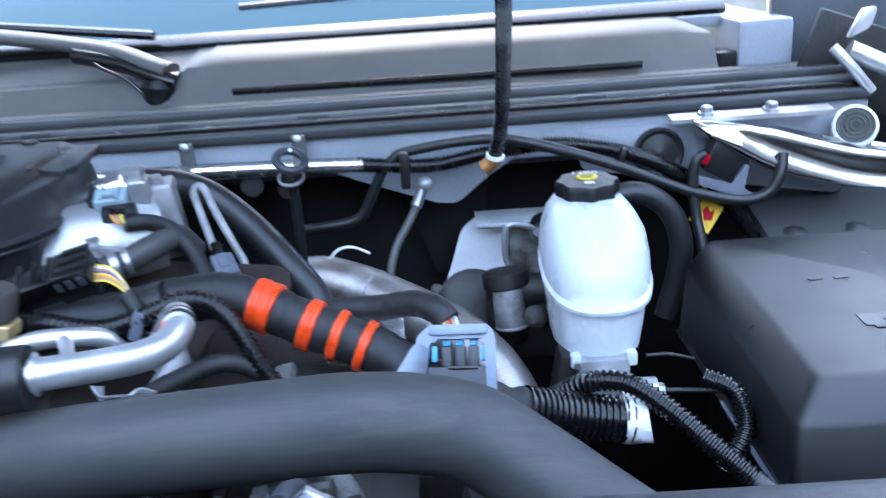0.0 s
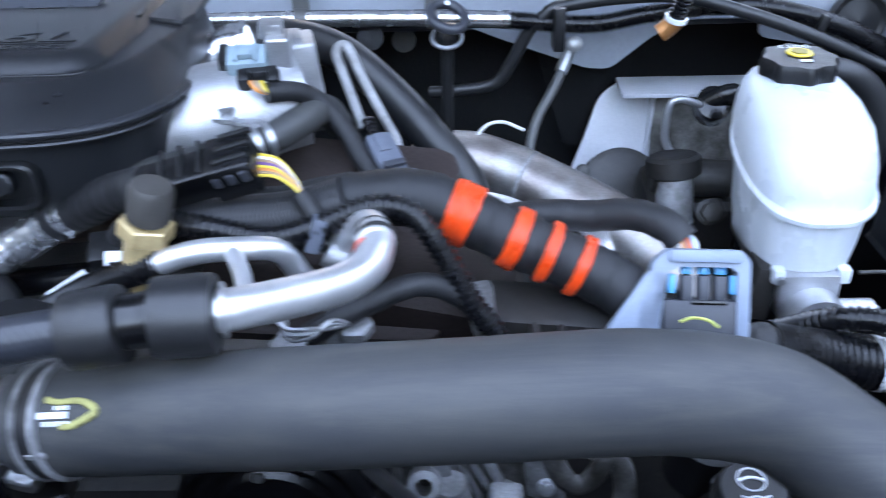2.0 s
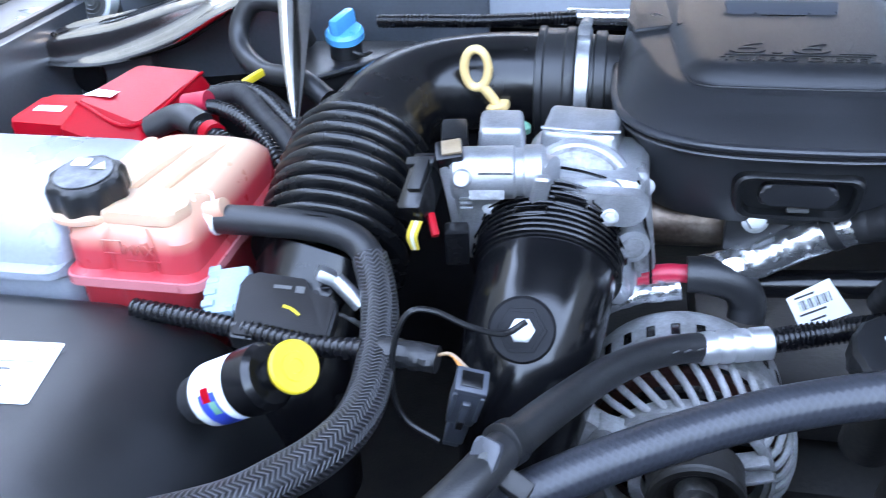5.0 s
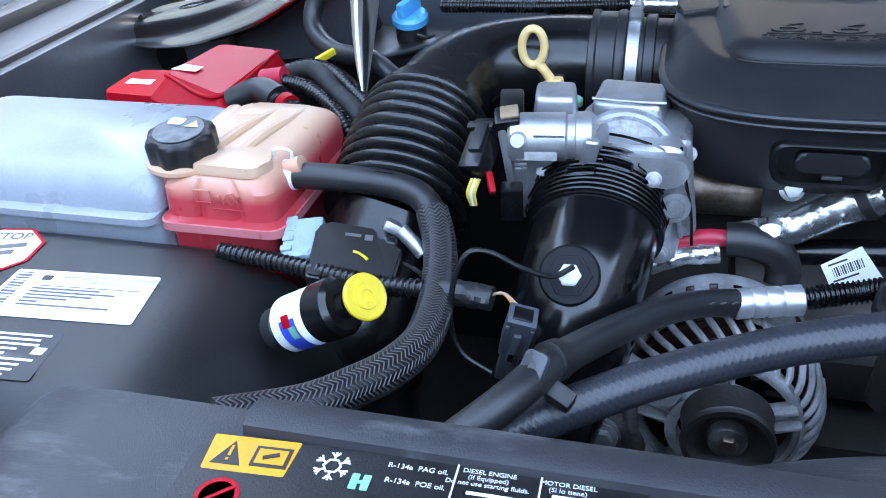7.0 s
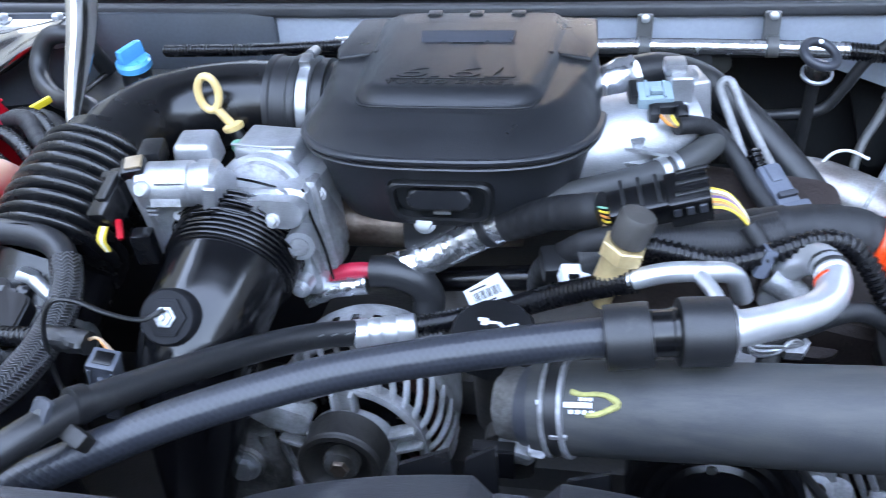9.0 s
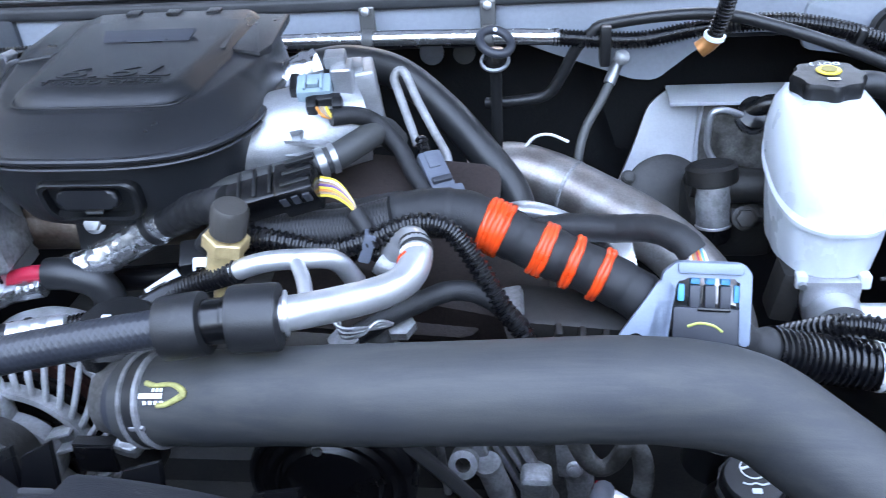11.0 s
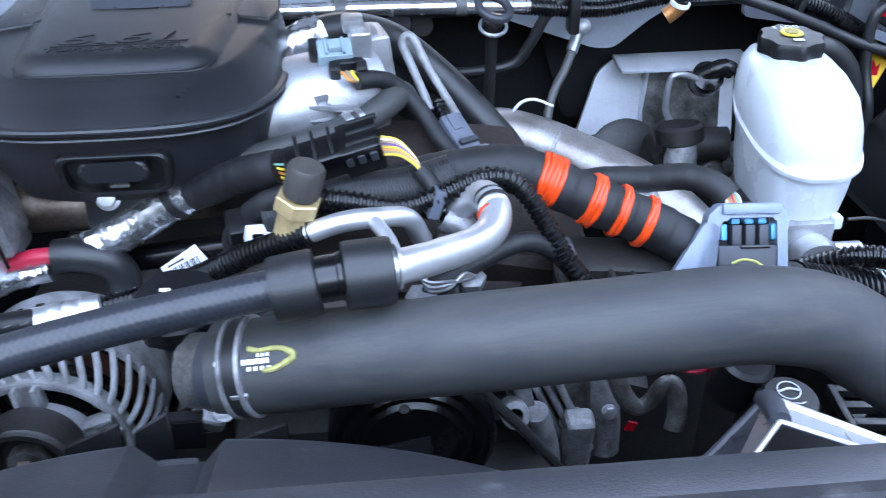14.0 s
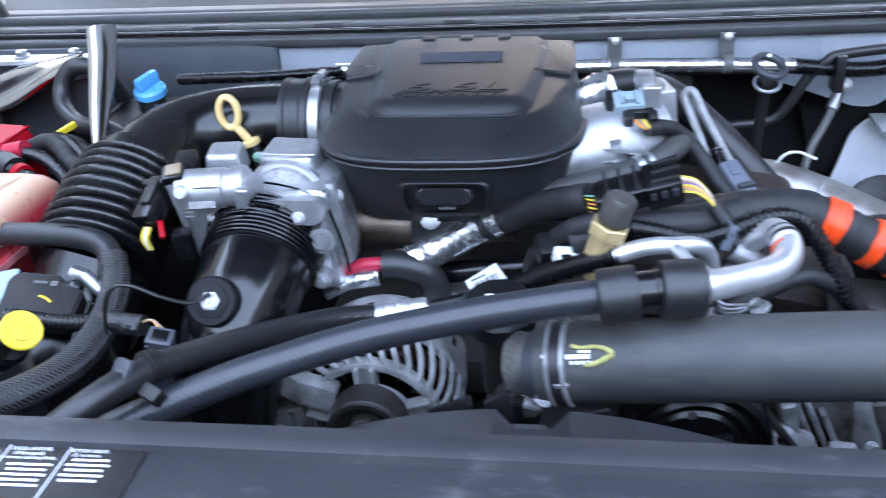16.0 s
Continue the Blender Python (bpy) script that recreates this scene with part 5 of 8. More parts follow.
solo("cable_boot", tube([(-1.205, 0.915, 1.306), (-1.17, 0.918, 1.320), (-1.140, 0.905, 1.316)], 0.017, 18, squash=0.8), RUBBER, "black rubber boot over the battery clamp", "cable boot")
solo("cable_sleeve", tube([(-1.180, 0.955, 1.318), (-1.150, 0.952, 1.324)], 0.012, 16), REDW, "pink-red sleeve on a battery cable", "cable sleeve")
solo("cable_sleeve", tube([(-1.128, 0.897, 1.313), (-1.118, 0.890, 1.312)], 0.0135, 16), REDP, "red collar on a black battery cable", "cable sleeve")
solo("yellow_tag", rbox((0.028, 0.006, 0.009), turn_to((-1.118, 1.005, 1.332), 10, -15, 50), 0.002), YELLOW, "small yellow tag on a cable by the firewall", "tag")
cable("heater_hose", [(-1.03, 1.00, 1.31), (-1.067, 1.020, 1.326), (-1.117, 1.040, 1.325), (-1.155, 1.070, 1.337), (-1.165, 1.090, 1.361), (-1.152, 1.100, 1.386), (-1.129, 1.103, 1.392), (-1.108, 1.110, 1.380), (-1.10, 1.14, 1.33)], 0.0125, RUBBER, "black rubber hose in a loop by the hinge", category="hose")
blade_line = spline([(-1.100, 1.125, 1.440), (-1.084, 1.075, 1.397), (-1.068, 1.010, 1.350), (-1.050, 0.944, 1.301)], 0.008)
solo("gas_strut", sweep(blade_line, [0.021 - 0.019 * (i / (len(blade_line) - 1)) ** 2 for i in range(len(blade_line))], 14, squash=0.4), CHROME, "pointed shiny metal strut beside the washer filler", "strut")

# ---- sensor loom beside the elbow ----
cable("conduit", [(-1.075, 0.625, 1.285), (-1.020, 0.620, 1.283), (-0.969, 0.610, 1.283), (-0.917, 0.600, 1.284), (-0.880, 0.595, 1.288), (-0.860, 0.592, 1.290)], 0.0085, CONDUIT, "black convoluted conduit over the air flow meter", "ribbed", "conduit")
splug = thing("sensor_plug", "grey sensor plug at the end of a taped loom", "plug", (-0.805, 0.57, 1.235))
part("tape", crumpled([(-0.868, 0.592, 1.290), (-0.845, 0.590, 1.292), (-0.822, 0.588, 1.291)], 0.0105, 0.12, 110.0, 18), RUBBER, splug, "crumpled black tape", smooth=25)
px = turn_to((-0.8025, 0.571, 1.264), 16, 14, 6) @ Matrix.Diagonal((0.74, 0.80, 1.0, 1.0))
part("shell", rbox((0.027, 0.022, 0.044), px @ pose(0, 0, 0.012), 0.004, 3), PLUGGREY, splug, "dark grey shell")
part("nose", rbox((0.020, 0.017, 0.036), px @ pose(0.001, 0, -0.022), 0.003, 3), PLUGGREY, splug)
part("latch", rbox((0.008, 0.006, 0.034), px @ pose(0, -0.012, 0.006), 0.0015), PLUGGREY, splug)
part("latch_window", rbox((0.006, 0.002, 0.010), px @ pose(0, -0.0145, -0.004), 0.0006), GLOSS, splug)
for q in (-1, 1):
    part("shell_rail", rbox((0.004, 0.024, 0.030), px @ pose(0.0125 * q, -0.001, 0.016), 0.001), PLUGGREY, splug)
part("shell_lip", rbox((0.030, 0.024, 0.005), px @ pose(0, 0, 0.034), 0.0015), PLUGGREY, splug)
part("mouth", rbox((0.020, 0.015, 0.003), px @ pose(0, 0, 0.0362), 0.0008), GLOSS, splug, "hollow open end")
part("seal_cap", rbox((0.016, 0.014, 0.008), px @ pose(0, 0, -0.042), 0.002), PLUGGREY, splug)
for k in range(2):
    part("wire", tube([(-0.827, 0.589, 1.292), (-0.813, 0.588, 1.297), (-0.803 + 0.004 * k, 0.583, 1.288)], 0.0014, 6, 0.003), (WIREO, WIREB)[k], splug)

# ---- hoses across the front ----
suction = thing("air_conditioning_hose", "thick black fabric-patterned air conditioning hose with foam sleeves and aluminium elbow", "hose", (-0.55, 0.55, 1.29))
named_uv(part("hose", tube([(-0.39, 0.580, 1.338), (-0.440, 0.573, 1.334), (-0.526, 0.560, 1.324), (-0.612, 0.540, 1.313), (-0.694, 0.503, 1.303), (-0.753, 0.470, 1.292), (-0.800, 0.440, 1.282), (-0.85, 0.405, 1.262), (-0.89, 0.375, 1.24)], 0.0140, 24, 0.005), CLOTHHOSE, suction))
part("foam_sleeve", lathe([(0.015, 0), (0.0225, 0.001), (0.0232, 0.004), (0.0232, 0.029), (0.0225, 0.032), (0.016, 0.033)], (-0.411, 0.5765, 1.336), (1, 0.10, 0.12), 32), RUBBER, suction)
part("ferrule", lathe([(0.0165, 0), (0.0165, 0.014), (0.0175, 0.015), (0.0175, 0.018)], (-0.379, 0.580, 1.340), (1, 0.10, 0.08), 28), GLOSS, suction)
part("foam_sleeve", lathe([(0.015, 0), (0.0235, 0.001), (0.0242, 0.004), (0.0242, 0.032), (0.0235, 0.035), (0.016, 0.036)], (-0.362, 0.582, 1.341), (1, 0.12, 0.0), 32), RUBBER, suction)
part("elbow", tube([(-0.345, 0.585, 1.341), (-0.320, 0.592, 1.340), (-0.292, 0.612, 1.334), (-0.262, 0.636, 1.329), (-0.247, 0.655, 1.330), (-0.243, 0.675, 1.336), (-0.250, 0.697, 1.336), (-0.266, 0.712, 1.318), (-0.275, 0.718, 1.28)], 0.0128, 22, 0.004), ALU, suction, "bare aluminium elbow")
part("stop_ring", lathe([(0.013, 0), (0.0165, 0.001), (0.0165, 0.003), (0.013, 0.004)], (-0.326, 0.5905, 1.3405), (1, 0.25, -0.05), 24), ALU, suction)
for at, mt, w in (((-0.2445, 0.668, 1.333), ORANGE, 0.0022), ((-0.2432, 0.673, 1.3352), WHITE, 0.0035), ((-0.2432, 0.679, 1.3368), BLACKINK, 0.0035), ((-0.2455, 0.687, 1.337), BLACKINK, 0.003)):
    part("colour_band", lathe([(0.0131, 0), (0.0133, 0.0002), (0.0133, w), (0.0131, w + 0.0002)], at, (-0.12, 0.9, 0.2), 24), mt, suction)

liquid = thing("refrigerant_line", "thinner black refrigerant hose with a crimped silver ferrule", "hose", (-0.70, 0.55, 1.24))
part("hose", tube([(-0.628, 0.702, 1.234), (-0.665, 0.672, 1.248), (-0.700, 0.625, 1.266), (-0.733, 0.550, 1.296), (-0.760, 0.480, 1.322), (-0.785, 0.430, 1.325), (-0.83, 0.39, 1.30), (-0.86, 0.37, 1.27)], 0.0118, 20, 0.005), RUBBER, liquid)
part("ferrule", lathe([(0.0125, 0), (0.0135, 0.001), (0.0135, 0.012), (0.0122, 0.014), (0.0135, 0.016), (0.0135, 0.024), (0.0122, 0.026), (0.0135, 0.028), (0.0135, 0.038), (0.0122, 0.040), (0.0135, 0.042), (0.0135, 0.056), (0.010, 0.058)], (-0.634, 0.698, 1.234), (1, 0.22, 0.05), 28), ALU, liquid, "crimped silver ferrule")
for s in (0, 1, 2):
    part("hose_mark", rbox((0.006, 0.0010, 0.003), turn_to((-0.655 + 0.010 * s, 0.668 + 0.008 * s, 1.2525 - 0.004 * s), 60, 0, 35), 0), COWLGREY, liquid)
part("conduit", ribbed([(-0.578, 0.712, 1.237), (-0.53, 0.720, 1.245), (-0.49, 0.705, 1.268), (-0.455, 0.690, 1.292), (-0.420, 0.680, 1.310), (-0.388, 0.672, 1.324)], 0.0105, 0.0042), CONDUIT, liquid)
part("aluminium_end", tube([(-0.394, 0.673, 1.322), (-0.365, 0.674, 1.331), (-0.335, 0.680, 1.330), (-0.312, 0.690, 1.322), (-0.30, 0.70, 1.295)], 0.0085, 18), ALU, liquid)
part("aluminium_branch", tube([(-0.342, 0.678, 1.331), (-0.330, 0.655, 1.327), (-0.322, 0.630, 1.318)], 0.006, 14), ALU, liquid)

clipb = thing("hose_clip", "black plastic clip joining the two front hoses", "clip", (-0.76, 0.455, 1.27))
part("upper_saddle", lathe([(0.0128, 0), (0.0138, 0.0005), (0.0138, 0.011), (0.0128, 0.0115)], (-0.757, 0.486, 1.322), (-0.45, -0.85, 0.30), 24), COVER, clipb)
part("eye", prism(rounded([(-0.008, -0.010), (0.008, -0.010), (0.008, 0.012), (-0.008, 0.012)], 0.004, 4), 0.004, turn_to((-0.768, 0.457, 1.334), 50, 0, -25), 0.001), SLOTMAT, clipb)
part("eye_hole", lathe([(0.004, 0), (0.004, 0.0006)], (-0.7675, 0.4545, 1.3375), (0.1, -0.76, 0.64), 16), GLOSS, clipb)
part("lower_saddle", rbox((0.018, 0.012, 0.018), turn_to((-0.752, 0.462, 1.312), 30, 20, -20), 0.003), DARK, clipb)

charge = thing("charge_pipe", "large dusty grey rubber charge air hose bending forward", "hose", (-0.15, 0.56, 1.0))
part("hose", tube([(-0.458, 0.594, 1.256), (-0.400, 0.586, 1.265), (-0.340, 0.576, 1.277), (-0.255, 0.566, 1.289), (-0.165, 0.562, 1.297), (-0.100, 0.563, 1.300), (-0.050, 0.568, 1.294), (-0.005, 0.568, 1.282), (0.030, 0.556, 1.262), (0.078, 0.525, 1.237), (0.124, 0.486, 1.216), (0.190, 0.430, 1.182), (0.228, 0.392, 1.152)], 0.0360, 44, 0.008, wobble=0.012), HOSE, charge)
part("inner_pipe", tube([(-0.464, 0.5965, 1.2532), (-0.45, 0.592, 1.256)], 0.0310, 36), DGREYCON, charge, "dull metal pipe end")
part("sleeve", lathe([(0.0362, 0), (0.0368, 0.0006), (0.0368, 0.0118), (0.0362, 0.0124)], V((-0.450, 0.5925, 1.2575)) + V((0.96, -0.16, 0.17)).normalized() * 0.0055, V((0.96, -0.16, 0.17)).normalized(), 44), RUBBER, charge)
cm_axis = V((0.96, -0.16, 0.17)).normalized()
for d in (0.003, 0.0165):
    part("spring_clamp", lathe([(0.0362, 0), (0.0384, 0.0006), (0.0384, 0.0036), (0.0362, 0.0042)], V((-0.450, 0.5925, 1.2575)) + cm_axis * d, cm_axis, 44), CASTDULL, charge, "wire hose clamp")
part("clamp_bridge", rbox((0.013, 0.003, 0.004), turn_to((-0.4400, 0.5545, 1.262), 10, -8, -8), 0.001), CASTDULL, charge)
part("pipe_neck", crumpled([(-0.480, 0.603, 1.248), (-0.470, 0.599, 1.251), (-0.456, 0.594, 1.256)], 0.0285, 0.05, 45.0, 30), STARTERGREY, charge, "dull cast pipe neck", smooth=30)
part("neck_lug", rbox((0.020, 0.018, 0.022), turn_to((-0.468, 0.580, 1.222), 30, 20, 0), 0.005, 3), CASTDULL, charge)
part("pipe_flange", prism(rounded([(-0.008, -0.008), (0.004, -0.012), (0.010, 0.006), (-0.006, 0.010)], 0.003, 4), 0.008, turn_to((-0.456, 0.570, 1.240), 50, 0, 10), 0.002), CASTDULL, charge)
# chalk mark and the printed label on the hose
def on_hose(x, deg, lift=0.0008):
    c = V((-0.458, 0.594, 1.256)).lerp(V((-0.340, 0.576, 1.277)), (x + 0.458) / 0.118)
    a = radians(deg)
    return c + V((0, -math.cos(a), math.sin(a))) * (0.0362 + lift)


def hose_patch(x0, x1, d0, d1, mat, label=""):
    bm = bmesh.new()
    vs = [[bm.verts.new(on_hose(x0 + (x1 - x0) * i / 4, d0 + (d1 - d0) * j / 4)) for i in range(5)] for j in range(5)]
    for j in range(4):
        for i in range(4):
            bm.faces.new((vs[j][i], vs[j][i + 1], vs[j + 1][i + 1], vs[j + 1][i]))
    return part("print_patch", bm, mat, charge, label)


part("chalk_mark", tube([on_hose(x, d, 0.0002) for x, d in ((-0.432, 58), (-0.424, 55), (-0.413, 56), (-0.405, 53), (-0.3990, 45), (-0.406, 38), (-0.414, 33), (-0.421, 32))], 0.0023, 8, 0.002, wobble=0.8), material("yellow_chalk", (0.40, 0.36, 0.13), 0.8, vary=0.3, scale=200, fine=900), charge, "yellow crayon loop")
hose_patch(-0.457, -0.443, 42, 47, INK)
hose_patch(-0.437, -0.417, 40, 46, INK, "white printed label")
for k in range(4):
    hose_patch(-0.433 + 0.0048 * k, -0.4300 + 0.0048 * k, 33, 37.5, INK)
for k in range(3):
    hose_patch(-0.426 + 0.0034 * k, -0.4236 + 0.0034 * k, 47.5, 51.5, INK)

# ---- alternator and belt drive ----
alt = thing("alternator", "dull cast aluminium alternator with slotted ends and copper windings", "alternator", (-0.635, 0.72, 1.03))
AC = V((-0.637, 0.0, 1.128))


def disc_y(profile, y, mat, name, label="", parent=None, seg=48, wave=None):
    return part(name, lathe(profile, (AC.x, y, AC.z), (0, 1, 0), seg, wave=wave), mat, parent or alt, label)


disc_y([(0.060, 0), (0.074, 0.008), (0.079, 0.016), (0.079, 0.060), (0.074, 0.068)], 0.692, GLOSS, "stator")
disc_y([(0.080, 0), (0.0885, 0.002), (0.0905, 0.008), (0.0900, 0.052), (0.084, 0.064), (0.060, 0.072), (0.03, 0.074)], 0.716, DUSTYCAST, "rear_end_frame")
disc_y([(0.020, 0), (0.066, 0.002), (0.066, 0.006)], 0.688, GLOSS, "inner_fan")
for k in range(14):
    m = Matrix.Translation((AC.x, 0.684, AC.z)) @ Matrix.Rotation(radians(25.7 * k), 4, "Y")
    part("fan_blade", rbox((0.020, 0.006, 0.003), m @ pose(0.054, 0, 0, 0, 25, 0), 0.001), DARK, alt)
part("winding", lathe([(0.074, 0), (0.0805, 0.001), (0.0805, 0.010), (0.074, 0.011)], (AC.x, 0.697, AC.z), (0, 1, 0), 56), WINDING, alt, "red copper winding")
front = part("front_ring", band_ring((AC.x, 0.662, AC.z), (0, 1, 0), 0.0640, 0.014, 0.0085, 64), DUSTYCAST, alt)
part("ring_lip", band_ring((AC.x, 0.6595, AC.z), (0, 1, 0), 0.0690, 0.004, 0.0035, 64), DUSTYCAST, front)
part("outer_rim", band_ring((AC.x, 0.702, AC.z), (0, 1, 0), 0.0880, 0.012, 0.0045, 64), DUSTYCAST, alt)
for k in range(25):
    a = radians(-52 + k * 10.6)
    m = Matrix.Translation((AC.x, 0.683, AC.z)) @ Matrix.Rotation(-a, 4, "Y")
    arc = [m @ V((r * math.cos(g), d, r * math.sin(g))) for r, g, d in ((0.0705, 0.0, -0.016), (0.078, 0.06, -0.013), (0.0860, 0.15, -0.004), (0.0905, 0.24, 0.010), (0.0915, 0.30, 0.024))]
    fl = spline(arc, 0.004)
    part("fin", sweep(fl, [0.0032] * len(fl), 8), DUSTYCAST, front)
for k in range(10):
    a = radians(30 + k * 13.5)
    m = Matrix.Translation((AC.x, 0.745, AC.z)) @ Matrix.Rotation(-a, 4, "Y")
    part("rear_slot", rbox((0.003, 0.015, 0.008), m @ pose(0.0893, 0, 0), 0.001), GLOSS, alt)
part("nose_ring", band_ring((AC.x, 0.650, AC.z), (0, 1, 0), 0.0350, 0.018, 0.0100, 48), DUSTYCAST, alt)
for k in range(5):
    a = radians(20 + 72 * k)
    m = Matrix.Translation((AC.x, 0.664, AC.z)) @ Matrix.Rotation(-a, 4, "Y")
    part("spoke", rbox((0.026, 0.010, 0.014), m @ pose(0.055, 0.004, 0), 0.002), DUSTYCAST, front)
    for q in (-1, 1):
        part("spoke_rail", rbox((0.030, 0.017, 0.0042), m @ pose(0.055, -0.004, 0.0085 * q), 0.0015), DUSTYCAST, front)
for x, z, r in ((-0.716, 1.174, 30), (-0.712, 1.075, -20)):
    part("lug", prism(rounded([(-0.022, -0.012), (0.022, -0.015), (0.026, 0.010), (-0.020, 0.014)], 0.008, 5), 0.022, turn_to((x, 0.672, z), 90, r, 0), 0.003), DUSTYCAST, alt)
part("lug", prism(rounded([(-0.024, -0.011), (0.020, -0.016), (0.026, 0.010), (-0.018, 0.015)], 0.008, 5), 0.020, turn_to((-0.695, 0.668, 1.168), 90, 10, 0), 0.003), DUSTYCAST, alt)
part("lug_hole", lathe([(0.0055, 0), (0.0055, 0.001)], (-0.689, 0.6565, 1.169), (0, -1, 0.3), 18), GLOSS, alt)
pulley = part("pulley", lathe([(0.0, 0.014), (0.022, 0.014), (0.027, 0.010), (0.0305, 0.002), (0.033, 0.0), (0.0375, 0.0), (0.0385, 0.003), (0.036, 0.005), (0.0375, 0.007), (0.0375, 0.030), (0.0385, 0.033), (0.028, 0.036)], (-0.632, 0.606, 1.155), (0, 1, 0), 44), DARK, alt, "dusty black belt pulley")
part("hub", lathe([(0.010, -0.001), (0.015, 0.0), (0.0165, 0.004), (0.0165, 0.014)], (-0.632, 0.609, 1.155), (0, 1, 0), 30), STARTERGREY, pulley)
part("hub_nut", lathe([(0.0, -0.006), (0.0075, -0.006), (0.009, -0.004), (0.009, 0.004)], (-0.632, 0.610, 1.155), (0, 1, 0), 6), RUSTPIPE, pulley)
part("bracket_arm", loft([[(x0, y, z), (x1, y, z), (x1 - 0.004, y + 0.05, z), (x0 + 0.004, y + 0.05, z)] for z, x0, x1, y in ((0.98, -0.765, -0.690, 0.640), (1.080, -0.762, -0.700, 0.640), (1.120, -0.757, -0.712, 0.640), (1.145, -0.745, -0.722, 0.644))]), STARTERGREY, alt, "grimy cast mounting bracket")
part("bracket_web", tube([(-0.716, 0.650, 1.150), (-0.712, 0.648, 1.125), (-0.705, 0.646, 1.100), (-0.712, 0.645, 1.075)], 0.008, 12, wobble=0.25), STARTERGREY, alt)
part("boss", lathe([(0.0175, 0), (0.0165, 0.004), (0.012, 0.005)], (-0.736, 0.640, 1.118), (0, -1, 0.15), 28), STARTERGREY, alt)
hexhead((-0.736, 0.635, 1.119), (0, -1, 0.15), 0.011, 0.011, alt)

idler = thing("belt_pulley", "large black grooved fan belt pulley low at the front", "pulley", (-0.318, 0.60, 1.08))
prof = [(0.012, -0.004), (0.030, -0.002)]
for k in range(6):
    prof += [(0.034 + 0.006 * k, 0.000 - 0.0025 * (k % 2)), (0.038 + 0.006 * k, 0.001)]
prof += [(0.070, 0.004), (0.070, 0.035), (0.02, 0.036)]
part("disc", lathe(prof, (-0.318, 0.600, 1.160), (0, 1, 0), 56), GLOSS, idler)
part("rivet", lathe([(0.004, 0), (0.004, 0.002)], (-0.324, 0.598, 1.201), (0, -1, 0), 14), ZINC, idler)
solo("drive_belt", tube([(-0.260, 0.620, 1.195), (-0.215, 0.630, 1.13), (-0.16, 0.64, 1.04), (-0.12, 0.64, 0.97)], 0.011, 8, squash=0.4), RUBBER, "black drive belt running down from the pulley", "belt")

lower = thing("front_accessory_bracket", "grimy cast brackets and pipes below the charge hose", "bracket", (-0.17, 0.74, 0.95))
part("casting", rbox((0.085, 0.05, 0.15), turn_to((-0.172, 0.745, 1.065), 0, -10, 0), 0.014, 3), STARTERGREY, lower)
part("casting_web", rbox((0.016, 0.040, 0.13), turn_to((-0.198, 0.715, 1.075), 0, -14, 0), 0.004, 3), CASTDULL, lower)
for k in range(3):
    part("casting_rib", rbox((0.006, 0.016, 0.10), turn_to((-0.186 + 0.016 * k, 0.712, 1.095 - 0.010 * k), 0, -24, 0), 0.002), CASTDULL, lower)
part("boss", band_ring((-0.219, 0.675, 1.112), (0.0, 0.85, -0.5), 0.0070, 0.030, 0.0065, 32), CASTDULL, lower)
part("post", tube([(-0.197, 0.690, 1.100), (-0.193, 0.690, 1.085), (-0.184, 0.692, 1.050), (-0.178, 0.70, 0.99)], 0.0125, 24), CASTDULL, lower)
part("post_cap", lathe([(0.0125, 0), (0.0138, 0.001), (0.0138, 0.004), (0.0125, 0.006)], (-0.1975, 0.690, 1.097), (-0.1, -0.2, 1), 28), CASTDULL, lower)
part("lug", rbox((0.030, 0.026, 0.090), turn_to((-0.153, 0.700, 1.045), 10, 0, 0), 0.009, 3), CASTDULL, lower)
part("lug_eye", band_ring((-0.154, 0.694, 1.072), (0.0, 0.93, -0.36), 0.0070, 0.020, 0.0080, 28), CASTDULL, lower)
part("lug_hole", lathe([(0.0072, 0), (0.0072, 0.001)], (-0.154, 0.690, 1.0735), (0, -0.93, 0.36), 20), GLOSS, lower)
part("rod", tube([(-0.245, 0.70, 1.15), (-0.238, 0.70, 1.04)], 0.004, 12), CASTDULL, lower)
part("clip_bracket", tube([(-0.121, 0.705, 1.138), (-0.116, 0.700, 1.120), (-0.106, 0.698, 1.100), (-0.094, 0.698, 1.090), (-0.082, 0.700, 1.096), (-0.072, 0.702, 1.112), (-0.064, 0.702, 1.116), (-0.057, 0.700, 1.104), (-0.054, 0.698, 1.080), (-0.056, 0.696, 1.060)], 0.0095, 18, 0.003, squash=0.62), STARTERGREY, lower, "bent dull metal bracket")
for a, b, r in (((-0.195, 0.755, 1.150), (-0.150, 0.735, 1.060), 0.013), ((-0.165, 0.760, 1.150), (-0.118, 0.735, 1.055), 0.019), ((-0.128, 0.745, 1.085), (-0.112, 0.735, 1.00), 0.016)):
    part("coolant_runner", tube([a, V(a).lerp(V(b), 0.5) + V((0.006, 0, 0.006)), b], r, 20), CASTDULL, lower)
hexhead((-0.117, 0.716, 1.070), (0, -0.9, 0.4), 0.006, 0.008, lower, CAST)
part("red_mark", rbox((0.010, 0.003, 0.012), turn_to((-0.094, 0.712, 1.052), 0, 20, 0), 0.001), REDP, lower)
part("hose_can", lathe([(0.024, 0), (0.027, 0.003), (0.027, 0.050), (0.022, 0.054)], (0.006, 0.715, 1.085), (0.1, -0.2, 1), 32), PLASTIC, lower)
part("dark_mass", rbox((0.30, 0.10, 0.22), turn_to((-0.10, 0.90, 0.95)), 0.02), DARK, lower)

